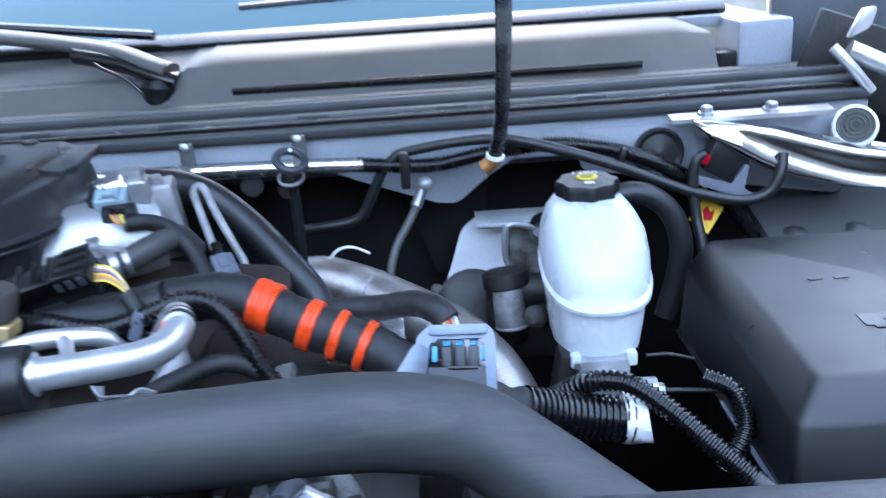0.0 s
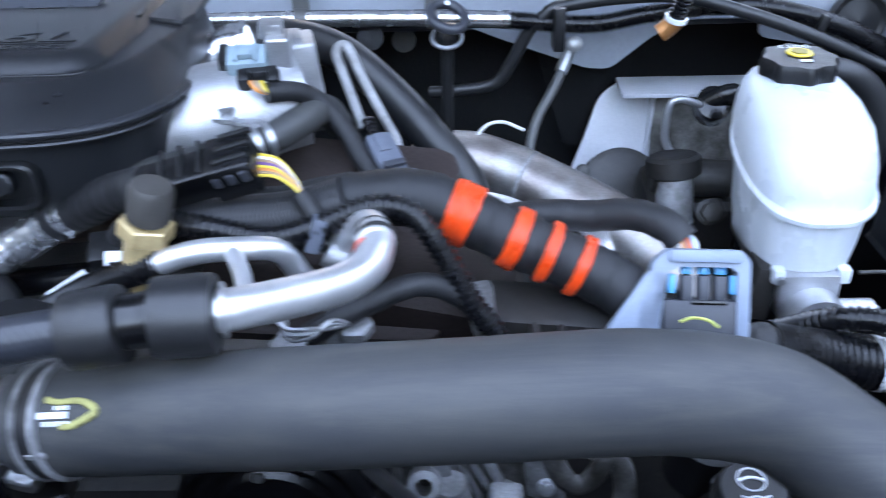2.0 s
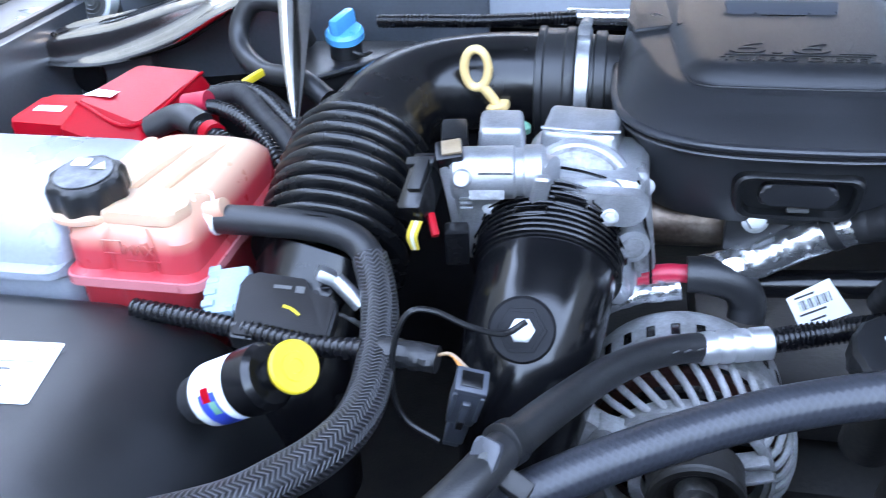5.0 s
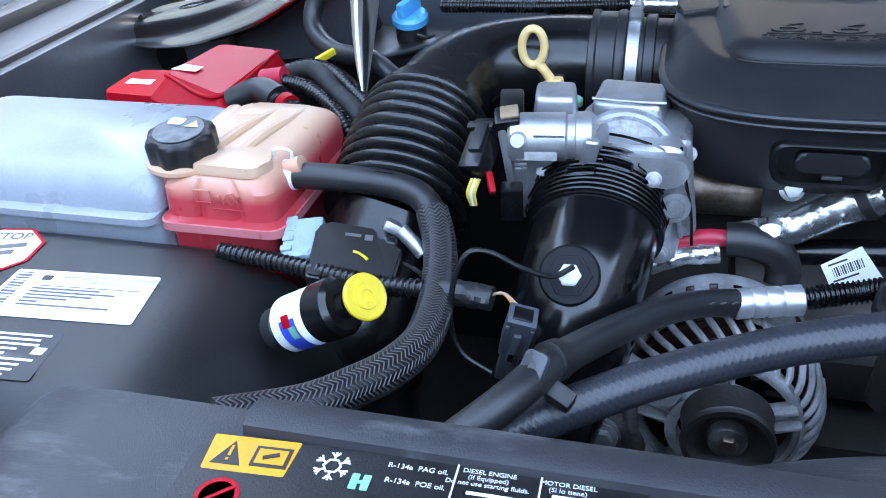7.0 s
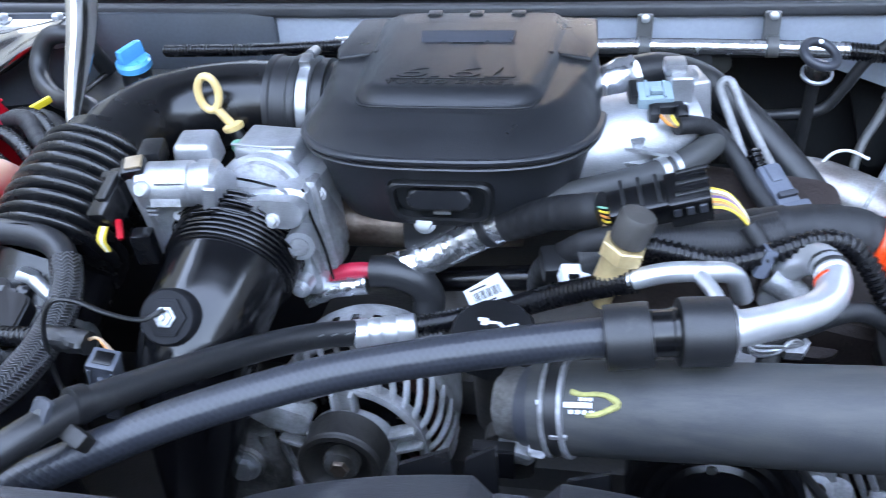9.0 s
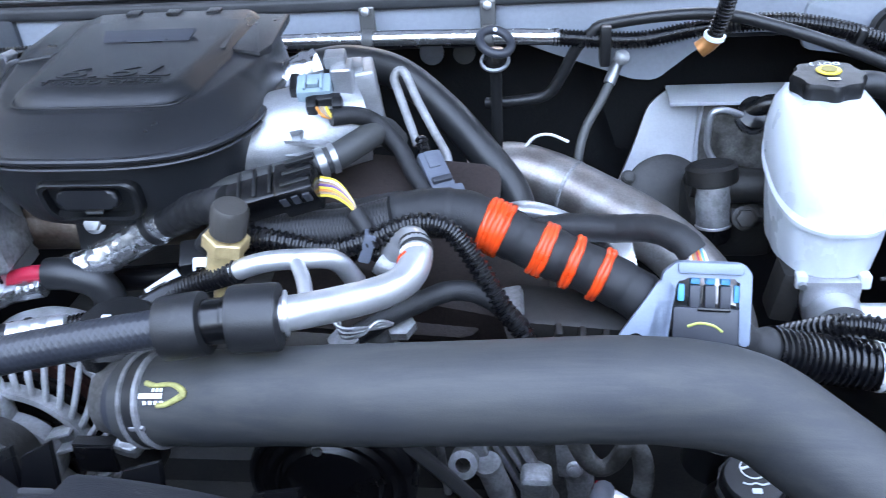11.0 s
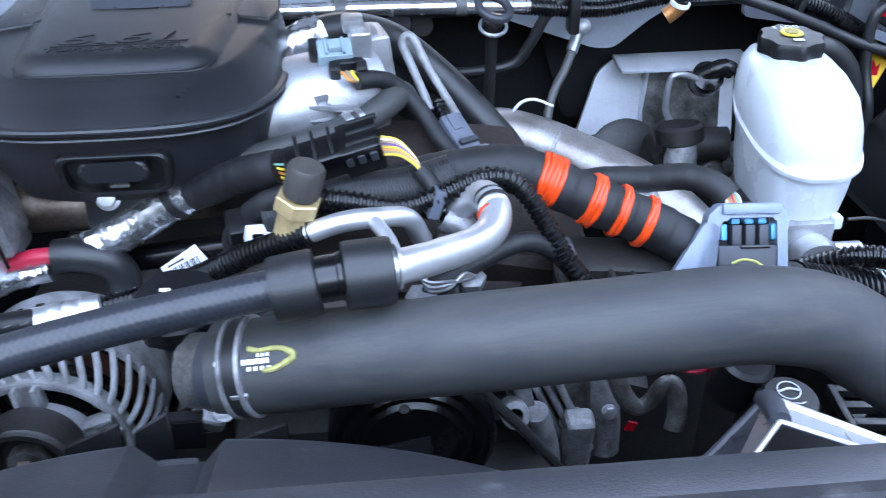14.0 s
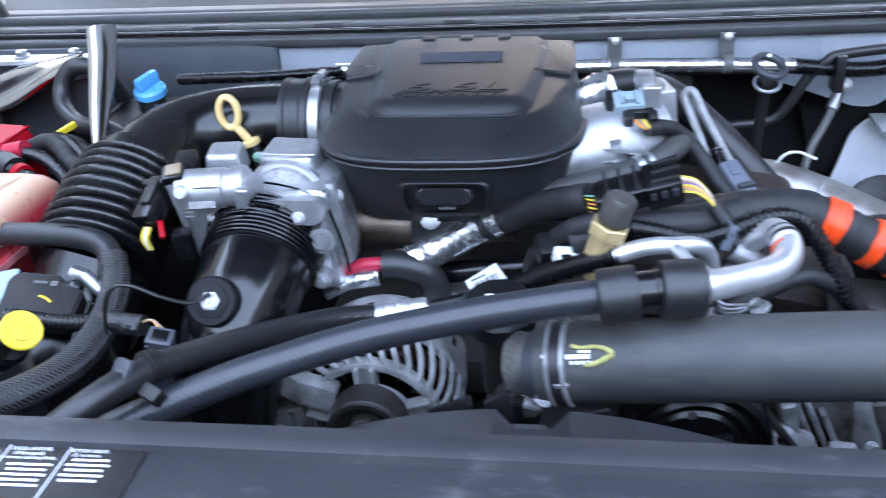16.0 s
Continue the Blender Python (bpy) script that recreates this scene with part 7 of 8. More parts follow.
# ---- control module plug ----
ecu = thing("module_plug", "grey control module plug with blue seals and a lever", "connector", (-0.02, 0.71, 1.22))
ex = turn_to((-0.014, 0.700, 1.247), 62, 0, -4) @ Matrix.Diagonal((0.92, 0.80, 0.9, 1))
part("shell", rbox((0.058, 0.052, 0.034), ex @ pose(0, 0, -0.006), 0.004), DGREYCON, ecu)
part("marking", tube([ex @ V((-0.016, 0.006, 0.0115)), ex @ V((-0.006, 0.010, 0.0115)), ex @ V((0.006, 0.008, 0.0115)), ex @ V((0.014, 0.002, 0.0115))], 0.0012, 6, 0.003), material("yellow_paint_mark", (0.60, 0.62, 0.15), 0.5), ecu, "yellow paint mark")
LEVER = material("pale_grey_plastic", (0.21, 0.26, 0.33), 0.4, vary=0.12, scale=40, fine=500, bump=0.08)
part("lever", prism(rounded([(-0.052, -0.02), (-0.038, 0.060), (-0.026, 0.072), (0.030, 0.072), (0.037, 0.062), (0.037, -0.012), (0.028, -0.012), (0.027, 0.056), (-0.022, 0.056), (-0.027, 0.048), (-0.034, -0.02)], 0.004, 4), 0.020, ex @ pose(0, 0, -0.008), 0.002), LEVER, ecu, "pale grey locking lever")
part("lever_plate", prism(rounded([(-0.082, -0.045), (-0.040, -0.045), (-0.026, 0.05), (-0.040, 0.054), (-0.078, -0.012)], 0.010, 5), 0.010, ex @ pose(0, 0, 0.002), 0.002), LEVER, ecu)
part("lever_slot", lathe([(0.007, 0), (0.007, 0.001)], ex @ V((-0.060, -0.012, 0.0125)), ex.to_3x3() @ V((0, 0, 1)), 20), GLOSS, ecu)
part("lever_crest", rbox((0.056, 0.012, 0.022), ex @ pose(0.002, 0.066, 0.006), 0.003), LEVER, ecu)
for k in range(3):
    part("terminal", rbox((0.0095, 0.024, 0.016), ex @ pose(-0.010 + 0.013 * k, 0.036, 0.000), 0.002), DGREYCON, ecu)
    part("seal", rbox((0.0085, 0.007, 0.012), ex @ pose(-0.010 + 0.013 * k, 0.052, -0.002), 0.002), BRIGHTBLUE, ecu, "blue seal")
for x in (-0.022, 0.026):
    part("seal", rbox((0.006, 0.018, 0.008), ex @ pose(x, 0.040, 0.003), 0.002), BRIGHTBLUE, ecu, "blue seal")
part("latch_notch", rbox((0.028, 0.004, 0.004), ex @ pose(0.006, 0.024, 0.011), 0.001), GLOSS, ecu)
for k in range(7):
    f = k / 6
    part("wire", tube([(-0.026 + 0.012 * f, 0.752, 1.300 - 0.004 * f), (-0.024 + 0.012 * f, 0.742, 1.296), (-0.022 + 0.014 * f, 0.732, 1.284)], 0.0014, 6, 0.004), (WIREW, WIREO, WIREB, REDW, WIREO, BRIGHTBLUE, WIREW)[k], ecu)
tail = thing("plug_tail", "thick shiny convoluted conduit wrapped with silver tape at its end", "conduit", (0.10, 0.725, 1.16))
part("boot", tube([(0.010, 0.712, 1.232), (0.030, 0.715, 1.222), (0.052, 0.720, 1.212)], 0.017, 18, 0.004, wobble=0.3), TAPE, tail)
part("conduit", ribbed([(0.045, 0.719, 1.213), (0.075, 0.726, 1.202), (0.110, 0.730, 1.194), (0.148, 0.730, 1.188)], 0.0222, 0.0065, 0.14, 22), CONDUIT, tail)
part("silver_tape", crumpled([(0.138, 0.730, 1.189), (0.150, 0.730, 1.188), (0.156, 0.729, 1.188), (0.163, 0.728, 1.189)], 0.0225, 0.07, 60.0, 28), WHITE, tail, "crumpled white tape", smooth=22)
cable("conduit", [(0.065, 0.775, 1.185), (0.085, 0.760, 1.204), (0.110, 0.742, 1.224), (0.142, 0.730, 1.227), (0.173, 0.710, 1.212), (0.205, 0.680, 1.190), (0.242, 0.650, 1.163)], 0.0105, CONDUIT, "long black convoluted conduit drooping towards the battery tray", "ribbed", "conduit")
cable("battery_cable", [(0.236, 0.655, 1.167), (0.271, 0.620, 1.144), (0.300, 0.59, 1.128), (0.34, 0.55, 1.11)], 0.0098, RUBBER, "smooth black cable leaving the drooping conduit")
cable("conduit", [(0.235, 0.80, 1.19), (0.262, 0.785, 1.18), (0.268, 0.765, 1.145), (0.24, 0.745, 1.115)], 0.0105, CONDUIT, "short black convoluted conduit below the fuse box", "ribbed", "conduit")
cable("conduit", [(0.20, 0.68, 1.09), (0.235, 0.655, 1.065), (0.28, 0.64, 1.055), (0.33, 0.63, 1.06)], 0.009, CONDUIT, "black convoluted conduit low by the battery", "ribbed", "conduit")

# ---- turbo pipe behind ----
pipe = thing("turbo_pipe", "bare brushed metal turbo pipe curving down", "pipe", (-0.05, 0.97, 1.05))
part("pipe", tube([(-0.230, 1.045, 1.215), (-0.190, 1.052, 1.226), (-0.143, 1.046, 1.216), (-0.092, 1.020, 1.202), (-0.031, 0.978, 1.184), (0.012, 0.945, 1.160), (0.040, 0.915, 1.130), (0.052, 0.893, 1.095), (0.054, 0.88, 1.04)], 0.0335, 36), STEELPIPE, pipe)
part("flange", tube([(-0.205, 0.945, 1.222), (-0.171, 0.940, 1.232), (-0.143, 0.938, 1.228), (-0.112, 0.940, 1.212)], 0.012, 18, squash=0.7), CAST, pipe, "pale cast flange below the pipe")
part("weld", lathe([(0.0338, 0), (0.0348, 0.001), (0.0348, 0.003), (0.0338, 0.004)], (-0.118, 1.034, 1.209), (0.86, -0.46, -0.22), 40), CASTDULL, pipe)
solo("white_wire", tube([(-0.170, 1.05, 1.255), (-0.158, 1.055, 1.266), (-0.140, 1.060, 1.267), (-0.118, 1.058, 1.258)], 0.0019, 8), WIREW, "short white wire loop above the turbo pipe", "wire")

# ---- brake fluid reservoir and master cylinder ----
MILK = material("milky_white_plastic", (0.56, 0.60, 0.63), 0.28, vary=0.06, scale=14, fine=300, bump=0.03)
mb = MILK.node_tree.nodes["Principled BSDF"]
mn, ml = MILK.node_tree.nodes, MILK.node_tree.links
mw, mt, mbp = mn.new("ShaderNodeTexWave"), mn.new("ShaderNodeTexCoord"), mn.new("ShaderNodeBump")
mw.inputs["Scale"].default_value, mw.inputs["Distortion"].default_value = 16.0, 0.6
mbp.inputs["Strength"].default_value, mbp.inputs["Distance"].default_value = 0.12, 0.002
ml.new(mt.outputs["Object"], mw.inputs["Vector"])
ml.new(mw.outputs["Fac"], mbp.inputs["Height"])
ml.new(mbp.outputs["Normal"], mb.inputs["Normal"])
mb.inputs["Subsurface Weight"].default_value = 0.3
mb.inputs["Subsurface Radius"].default_value = (0.02, 0.022, 0.025)
brake = thing("brake_fluid_reservoir", "milky white brake fluid reservoir with a black cap", "reservoir", (0.157, 0.975, 1.16))


def res_ring(z, cx, y0, y1, hw, e=2.6):
    lean = 0.26 * max(0.0, 1 - abs(z - 1.244) / 0.055)
    out = []
    for k, (x, y) in enumerate(oval(hw, (y1 - y0) / 2, e, 96)):
        flute = 1 - 0.012 * (0.5 + 0.5 * math.cos(2 * math.pi * k / 8)) * (1 if z < 1.245 else 0.25 if z < 1.30 else 0)
        out.append((cx + x * flute, (y0 + y1) / 2 + y * flute, z + lean * (y + 0.035)))
    return out


part("body", loft([res_ring(1.168, 0.152, 0.900, 1.03, 0.043), res_ring(1.174, 0.152, 0.892, 1.045, 0.051), res_ring(1.200, 0.1525, 0.889, 1.052, 0.0550), res_ring(1.2375, 0.153, 0.888, 1.06, 0.0590), res_ring(1.2410, 0.154, 0.882, 1.068, 0.0640), res_ring(1.2460, 0.154, 0.882, 1.07, 0.0640), res_ring(1.2500, 0.154, 0.888, 1.07, 0.0615), res_ring(1.260, 0.1545, 0.891, 1.074, 0.0625), res_ring(1.275, 0.155, 0.898, 1.078, 0.0620), res_ring(1.296, 0.156, 0.918, 1.082, 0.0590), res_ring(1.311, 0.156, 0.945, 1.084, 0.0520), res_ring(1.320, 0.157, 0.975, 1.082, 0.0430), res_ring(1.324, 0.157, 0.995, 1.076, 0.0340)]), MILK, brake)
part("neck", lathe([(0.028, 0), (0.030, 0.003), (0.030, 0.008)], (0.157, 1.036, 1.318), (0, -0.05, 1), 32), MILK, brake)
rcap = part("cap", lathe([(0.031, 0), (0.0355, 0.003), (0.0365, 0.016), (0.034, 0.021), (0.0, 0.023)], (0.157, 1.035, 1.322), (0, -0.05, 1), 80, wave=lambda a, i: 1.02 + 0.075 * max(-0.6, math.cos(8 * a)) if 0 < i < 4 else 1), COVER, brake, "black ribbed cap")
rm = Matrix.Translation((0.157, 1.035, 1.3445)) @ Matrix.Rotation(radians(3), 4, "X")
part("cap_disc", lathe([(0.0125, 0), (0.0135, 0.001), (0.0125, 0.002), (0.0, 0.0022)], (0.157, 1.037, 1.3445), (0, -0.05, 1), 28), YELLOW, rcap, "yellow symbol disc")
part("cap_word", lettering("DOT 3", 0.011, rm @ pose(0, 0.021, 0.0008, 0, 0, 180), 0.0002), INK, rcap)
part("cap_mark", prism([(-0.006, -0.022), (0.006, -0.022), (0.006, -0.016), (-0.006, -0.016)], 0.0006, rm, 0), INK, rcap)
part("cap_ring", lathe([(0.008, 0), (0.008, 0.0008)], (0.157, 1.037, 1.3466), (0, -0.05, 1), 24), material("olive_print", (0.30, 0.22, 0.02), 0.5), rcap)
for x in (0.119, 0.182):
    part("foot", rbox((0.012, 0.014, 0.016), turn_to((x, 0.895, 1.170)), 0.003), MILK, brake)
master = thing("master_cylinder", "cast aluminium brake master cylinder under the reservoir", "master cylinder", (0.16, 0.95, 1.05))
part("bore", tube([(0.155, 0.862, 1.130), (0.155, 1.12, 1.140)], 0.030, 28), CAST, master)
part("saddle", rbox((0.06, 0.09, 0.035), turn_to((0.150, 0.93, 1.156)), 0.008), CAST, master)
part("bracket", rbox((0.026, 0.04, 0.06), turn_to((0.110, 0.915, 1.145), 0, 10, 0), 0.006), DARK, master)
part("outlet", tube([(0.165, 0.872, 1.138), (0.205, 0.872, 1.138)], 0.016, 22), CAST, master)
part("nut", lathe([(0.0075, 0), (0.0085, 0.001), (0.0085, 0.010), (0.0075, 0.011)], (0.203, 0.872, 1.138), (1, 0, 0), 6), ZINC, master)
part("pipe", tube([(0.212, 0.872, 1.138), (0.240, 0.870, 1.137), (0.285, 0.868, 1.132), (0.298, 0.862, 1.11), (0.298, 0.85, 1.04)], 0.0030, 10), DARK, master)
part("screw", tube([(0.120, 0.892, 1.168), (0.119, 0.883, 1.168)], 0.004, 12), ZINC, master)
solo("brake_pipe", tube([(0.110, 1.172, 1.236), (0.090, 1.165, 1.247), (0.073, 1.160, 1.252), (0.063, 1.160, 1.245), (0.061, 1.160, 1.220), (0.063, 1.160, 1.198), (0.077, 1.158, 1.178), (0.105, 1.155, 1.166), (0.150, 1.15, 1.160)], 0.0045, 12, 0.004), CAST, "bent grey metal brake pipe", "pipe")
solo("brake_pipe", tube([(0.20, 0.90, 1.168), (0.225, 0.90, 1.168), (0.255, 0.90, 1.160)], 0.0022, 10), DARK, "thin metal brake pipe low beside the cylinder", "pipe")
shield = thing("booster_shield", "bare sheet steel shield in front of the firewall", "shield", (0.05, 1.25, 1.05))
part("face", prism(rounded([(-0.075, -0.16), (0.20, -0.16), (0.20, 0.025), (0.015, 0.022), (-0.015, 0.000), (-0.035, -0.06)], 0.014, 5), 0.010, turn_to((0.018, 1.325, 1.198), 74, 0, 0), 0.003), SHEETMETAL, shield)
part("top_lip", rbox((0.20, 0.06, 0.006), turn_to((0.125, 1.29, 1.222), 4, 0, 0), 0.002), SHEETMETAL, shield)
part("inner_panel", rbox((0.12, 0.008, 0.13), turn_to((0.135, 1.300, 1.155), -14, 0, 0), 0.003), STARTERGREY, shield)
part("lip", rbox((0.004, 0.020, 0.10), turn_to((0.072, 1.30, 1.165), 0, 4, 0), 0.001), SHEETMETAL, shield)
boost = thing("brake_booster", "grimy hydraulic brake booster with a round accumulator", "booster", (0.05, 1.12, 0.98))
part("flange", lathe([(0.050, 0), (0.055, 0.003), (0.055, 0.014), (0.046, 0.018)], (0.012, 1.165, 1.128), (0.1, -0.85, 0.5), 40), DARK, boost)
part("housing", rbox((0.11, 0.10, 0.08), turn_to((0.085, 1.115, 1.130), 10, 0, 0), 0.02, 3), DARK, boost)
part("neck", lathe([(0.026, 0), (0.031, 0.004), (0.031, 0.022), (0.024, 0.026)], (0.054, 1.083, 1.215), (0.10, -0.2, -0.97), 32), DARK, boost)
part("arm", tube([(0.035, 1.09, 1.19), (0.075, 1.085, 1.185), (0.12, 1.08, 1.185)], 0.022, 20), DARK, boost)
part("ring", lathe([(0.0214, 0), (0.0219, 0.0006), (0.0219, 0.003), (0.0214, 0.0036)], (0.0595, 1.0655, 1.142), (0.06, -0.16, -0.985), 32), ALU, boost)
part("accumulator", lathe([(0.020, 0), (0.0210, 0.003), (0.0210, 0.060), (0.018, 0.064)], (0.0560, 1.0755, 1.199), (0.06, -0.16, -0.985), 32), CASTDULL, boost)
part("end_cap", lathe([(0.0212, 0), (0.0212, 0.014), (0.018, 0.020), (0.0, 0.021)], (0.0596, 1.0651, 1.139), (0.06, -0.16, -0.985), 32), GLOSS, boost)
part("fitting", lathe([(0.012, 0), (0.014, 0.002), (0.014, 0.02), (0.009, 0.024)], (0.098, 1.07, 1.160), (0.2, -0.75, -0.5), 20), DARK, boost)
hexhead((0.090, 1.040, 1.163), (0.0, -0.85, 0.4), 0.011, 0.012, boost, DARK)
hexhead((-0.038, 1.148, 1.165), (0, -0.85, 0.5), 0.007, 0.008, boost, DARK)
part("valve", lathe([(0.02, 0), (0.022, 0.003), (0.022, 0.026), (0.014, 0.03)], (0.120, 1.190, 1.225), (0, -0.7, 0.7), 26), GLOSS, boost)
part("sensor", tube([(0.105, 1.18, 1.235), (0.135, 1.17, 1.255), (0.15, 1.17, 1.25)], 0.012, 16), GLOSS, boost)
cable("booster_hose", [(0.195, 1.11, 1.285), (0.220, 1.120, 1.297), (0.255, 1.120, 1.291), (0.283, 1.118, 1.265), (0.296, 1.115, 1.225), (0.292, 1.115, 1.18), (0.275, 1.11, 1.12)], 0.0155, RUBBER, "thick black rubber hose arching behind the reservoir", category="hose")
solo("grey_gusset", prism(rounded([(-0.07, 0), (0.07, 0), (0.06, -0.16), (-0.02, -0.16)], 0.01, 4), 0.01, turn_to((-0.02, 1.345, 1.28), 90, 0, 0), 0.002), INSUL, "dark insulated panel on the firewall", "panel")

# ---- fuse box over the right battery ----
fuse = thing("fuse_box", "large black plastic battery cover with chamfered edges", "battery cover", (0.50, 0.82, 1.0))
def fring(z, x0, x1, y0, y1, r=0.012):
    return [(x, y, z + zz) for (x, y), zz in zip(rounded([(x0, y0), (x1, y0), (x1, y1), (x0, y1)], r, 4), [0] * 40)]
def tilt_ring(ring, k):
    return [(x, y, z + k * (y - 0.66)) for x, y, z in ring]
part("lid", loft([tilt_ring(fring(1.128, 0.272, 0.69, 0.662, 1.05), 0.0), tilt_ring(fring(1.133, 0.2765, 0.69, 0.668, 1.05), 0.0), tilt_ring(fring(1.193, 0.283, 0.69, 0.682, 1.05), 0.05), tilt_ring(fring(1.198, 0.285, 0.69, 0.685, 1.05), 0.055), tilt_ring(fring(1.222, 0.308, 0.688, 0.715, 1.045), 0.07), tilt_ring(fring(1.2245, 0.316, 0.685, 0.723, 1.04), 0.07)]), COVER, fuse)
part("mark", prism(rounded([(-0.028, -0.012), (0.028, -0.012), (0.028, 0.012), (-0.028, 0.012)], 0.002, 2), 0.0006, turn_to((0.425, 0.815, 1.2358), 4, 0, 0), 0), PLASTIC, fuse, "moulded battery mark")
for k in (0, 1):
    part("mark_foot", rbox((0.010, 0.006, 0.001), turn_to((0.410 + 0.030 * k, 0.800, 1.2352), 4, 0, 0), 0), COVER, fuse)
part("bolt_mark", prism([(-0.004, -0.008), (0.002, -0.001), (0.006, 0.000), (0.002, 0.009), (-0.002, 0.001), (-0.006, 0.0)], 0.001, turn_to((0.425, 0.815, 1.2362), 4, 0, 0), 0), DGREYCON, fuse)
for x in (0.392, 0.420):
    part("label_mark", rbox((0.016, 0.006, 0.001), turn_to((x, 0.915, 1.2427), 4, 0, 8), 0), PLASTIC, fuse)
part("skirt", rbox((0.36, 0.32, 0.23), turn_to((0.50, 0.885, 1.015)), 0.01), PLASTIC, fuse)
part("rim_bead", tube([(0.60, 0.661, 1.130), (0.30, 0.661, 1.130), (0.276, 0.668, 1.130), (0.272, 0.70, 1.130), (0.271, 0.85, 1.131)], 0.0028, 10), GREYCON, fuse)
term = thing("battery_terminal", "red battery terminal cover with a zinc nut", "terminal", (0.31, 0.64, 1.03))
part("red_cover", prism(rounded([(-0.05, -0.02), (0.05, -0.02), (0.05, 0.02), (-0.04, 0.02)], 0.006, 4), 0.02, turn_to((0.305, 0.632, 1.037), 0, 8, -10), 0.004), REDP, term)
part("post", lathe([(0.012, 0), (0.014, 0.001), (0.014, 0.012), (0.007, 0.014), (0.007, 0.024)], (0.338, 0.655, 1.050), (0, -0.2, 1), 20), ZINC, term)
part("plate", rbox((0.05, 0.03, 0.006), turn_to((0.315, 0.665, 1.048)), 0.002), ZINC, term)
tray = thing("battery_tray", "black battery tray under the fuse box", "battery tray", (0.42, 0.72, 0.95))
part("shelf", rbox((0.40, 0.30, 0.03), turn_to((0.46, 0.74, 0.915)), 0.01), DARK, tray)
part("hold_down", rbox((0.05, 0.04, 0.05), turn_to((0.385, 0.60, 1.02), 0, 0, 8), 0.006), CASTDULL, tray)

# panelled case by the right of the fan, half under the radiator cover
mod = thing("control_module", "frosted ribbed case with a black label plate by the radiator", "module", (-0.05, 0.40, 1.15))
FROST = material("frosted_plastic_panel", (0.30, 0.31, 0.35), 0.35, vary=0.2, scale=60)
SMOKE = material("smoked_plastic_panel", (0.035, 0.037, 0.044), 0.3, vary=0.2, scale=60)
RA, RB, RC = V((-0.111, 0.4515, 1.322)), V((0.032, 0.362, 1.304)), V((-0.214, 0.400, 1.254))
LA, LB, LC = V((-0.116, 0.4240, 1.331)), V((0.024, 0.328, 1.331)), V((-0.176, 0.364, 1.331))


def panel(name, corners, thick, mat, label=""):
    """A flat pane between four corners, with its thickness under it."""
    n = (corners[1] - corners[0]).cross(corners[3] - corners[0]).normalized()
    n = n if n.z > 0 else -n
    return part(name, loft([[c - n * thick for c in corners], corners]), mat, mod, label)


panel("back_wall", [RA, RB, LB, LA], 0.004, FROST, "pale frosted wall")
panel("side_wall", [RA, LA, LC, RC], 0.004, SMOKE, "smoked side wall")
mlabel = panel("label_plate", [LA, LB, V((-0.03, 0.26, 1.331)), LC], 0.003, GLOSS, "black label plate")
part("back_rim", tube([RA, RB], 0.0042, 12), ALU, mod)
part("side_rim", tube([RA, RC], 0.0030, 12), DGREYCON, mod)
part("corner_edge", tube([RA, RA.lerp(LA, 0.5) + V((0, 0, 0.003)), LA], 0.0065, 12, 0.004), DGREYCON, mod, "dark rounded corner")
part("top_rim", tube([LA, LB], 0.0016, 10), ALU, mod)
part("top_rim", tube([LA, LC], 0.0016, 10), ALU, mod)
for k in range(5):
    f = 0.24 + 0.15 * k
    part("wall_rib", tube([RA.lerp(RB, f) + V((0, 0, 0.001)), LA.lerp(LB, f * 0.94) + V((0, 0, 0.001))], 0.0013, 8), ALU, mod)
    part("side_rib", tube([RA.lerp(RC, f), LA.lerp(LC, f)], 0.0010, 8), DGREYCON, mod)
mx = Matrix.Translation((-0.099, 0.396, 1.3315)) @ pose(0, 0, 0, 0, 0, -35)
for k in range(4):
    part("print_bar", rbox((0.011, 0.005, 0.0006), mx @ pose(0.022 * k, 0, 0), 0), INK, mlabel)

# ---- along the cowl ----
heat_tube = thing("foil_tube", "foil-covered tube clipped along the cowl, ending in conduit", "pipe", (-0.40, 1.185, 1.33))
part("foil", tube([(-0.775, 1.170, 1.357), (-0.62, 1.18, 1.352), (-0.479, 1.186, 1.349), (-0.361, 1.188, 1.349), (-0.222, 1.188, 1.347), (-0.128, 1.188, 1.344)], 0.0105, 20, 0.006, wobble=0.06), FOIL, heat_tube)
part("conduit", ribbed([(-0.135, 1.188, 1.344), (-0.082, 1.188, 1.339), (-0.025, 1.188, 1.337), (0.04, 1.188, 1.348), (0.110, 1.18, 1.357), (0.166, 1.178, 1.354), (0.234, 1.172, 1.339), (0.305, 1.170, 1.307), (0.372, 1.170, 1.259), (0.412, 1.17, 1.211), (0.43, 1.17, 1.16)], 0.0115, 0.0048), CONDUIT, heat_tube)
part("conduit", ribbed([(-0.765, 1.160, 1.359), (-0.867, 1.125, 1.364), (-0.93, 1.122, 1.364), (-1.00, 1.125, 1.362)], 0.0085, 0.0045), CONDUIT, heat_tube)
for x, y in ((-0.373, 1.196), (-0.218, 1.206), (-0.60, 1.19)):
    ck = part("bracket", rbox((0.020, 0.010, 0.040), turn_to((x, y, 1.368)), 0.003), COWLGREY, heat_tube, "grey clip bracket")
    part("bracket_loop", lathe([(0.0115, 0), (0.0135, 0.0005), (0.0135, 0.014), (0.0115, 0.0145)], (x - 0.007, 1.188, 1.3485), (1, 0, 0), 20), COWLGREY, ck)
    part("bracket_bolt", lathe([(0.004, 0), (0.0055, 0.001), (0.0055, 0.005), (0.003, 0.006)], (x, y - 0.006, 1.384), (0, -1, 0.2), 12), ZINC, ck)
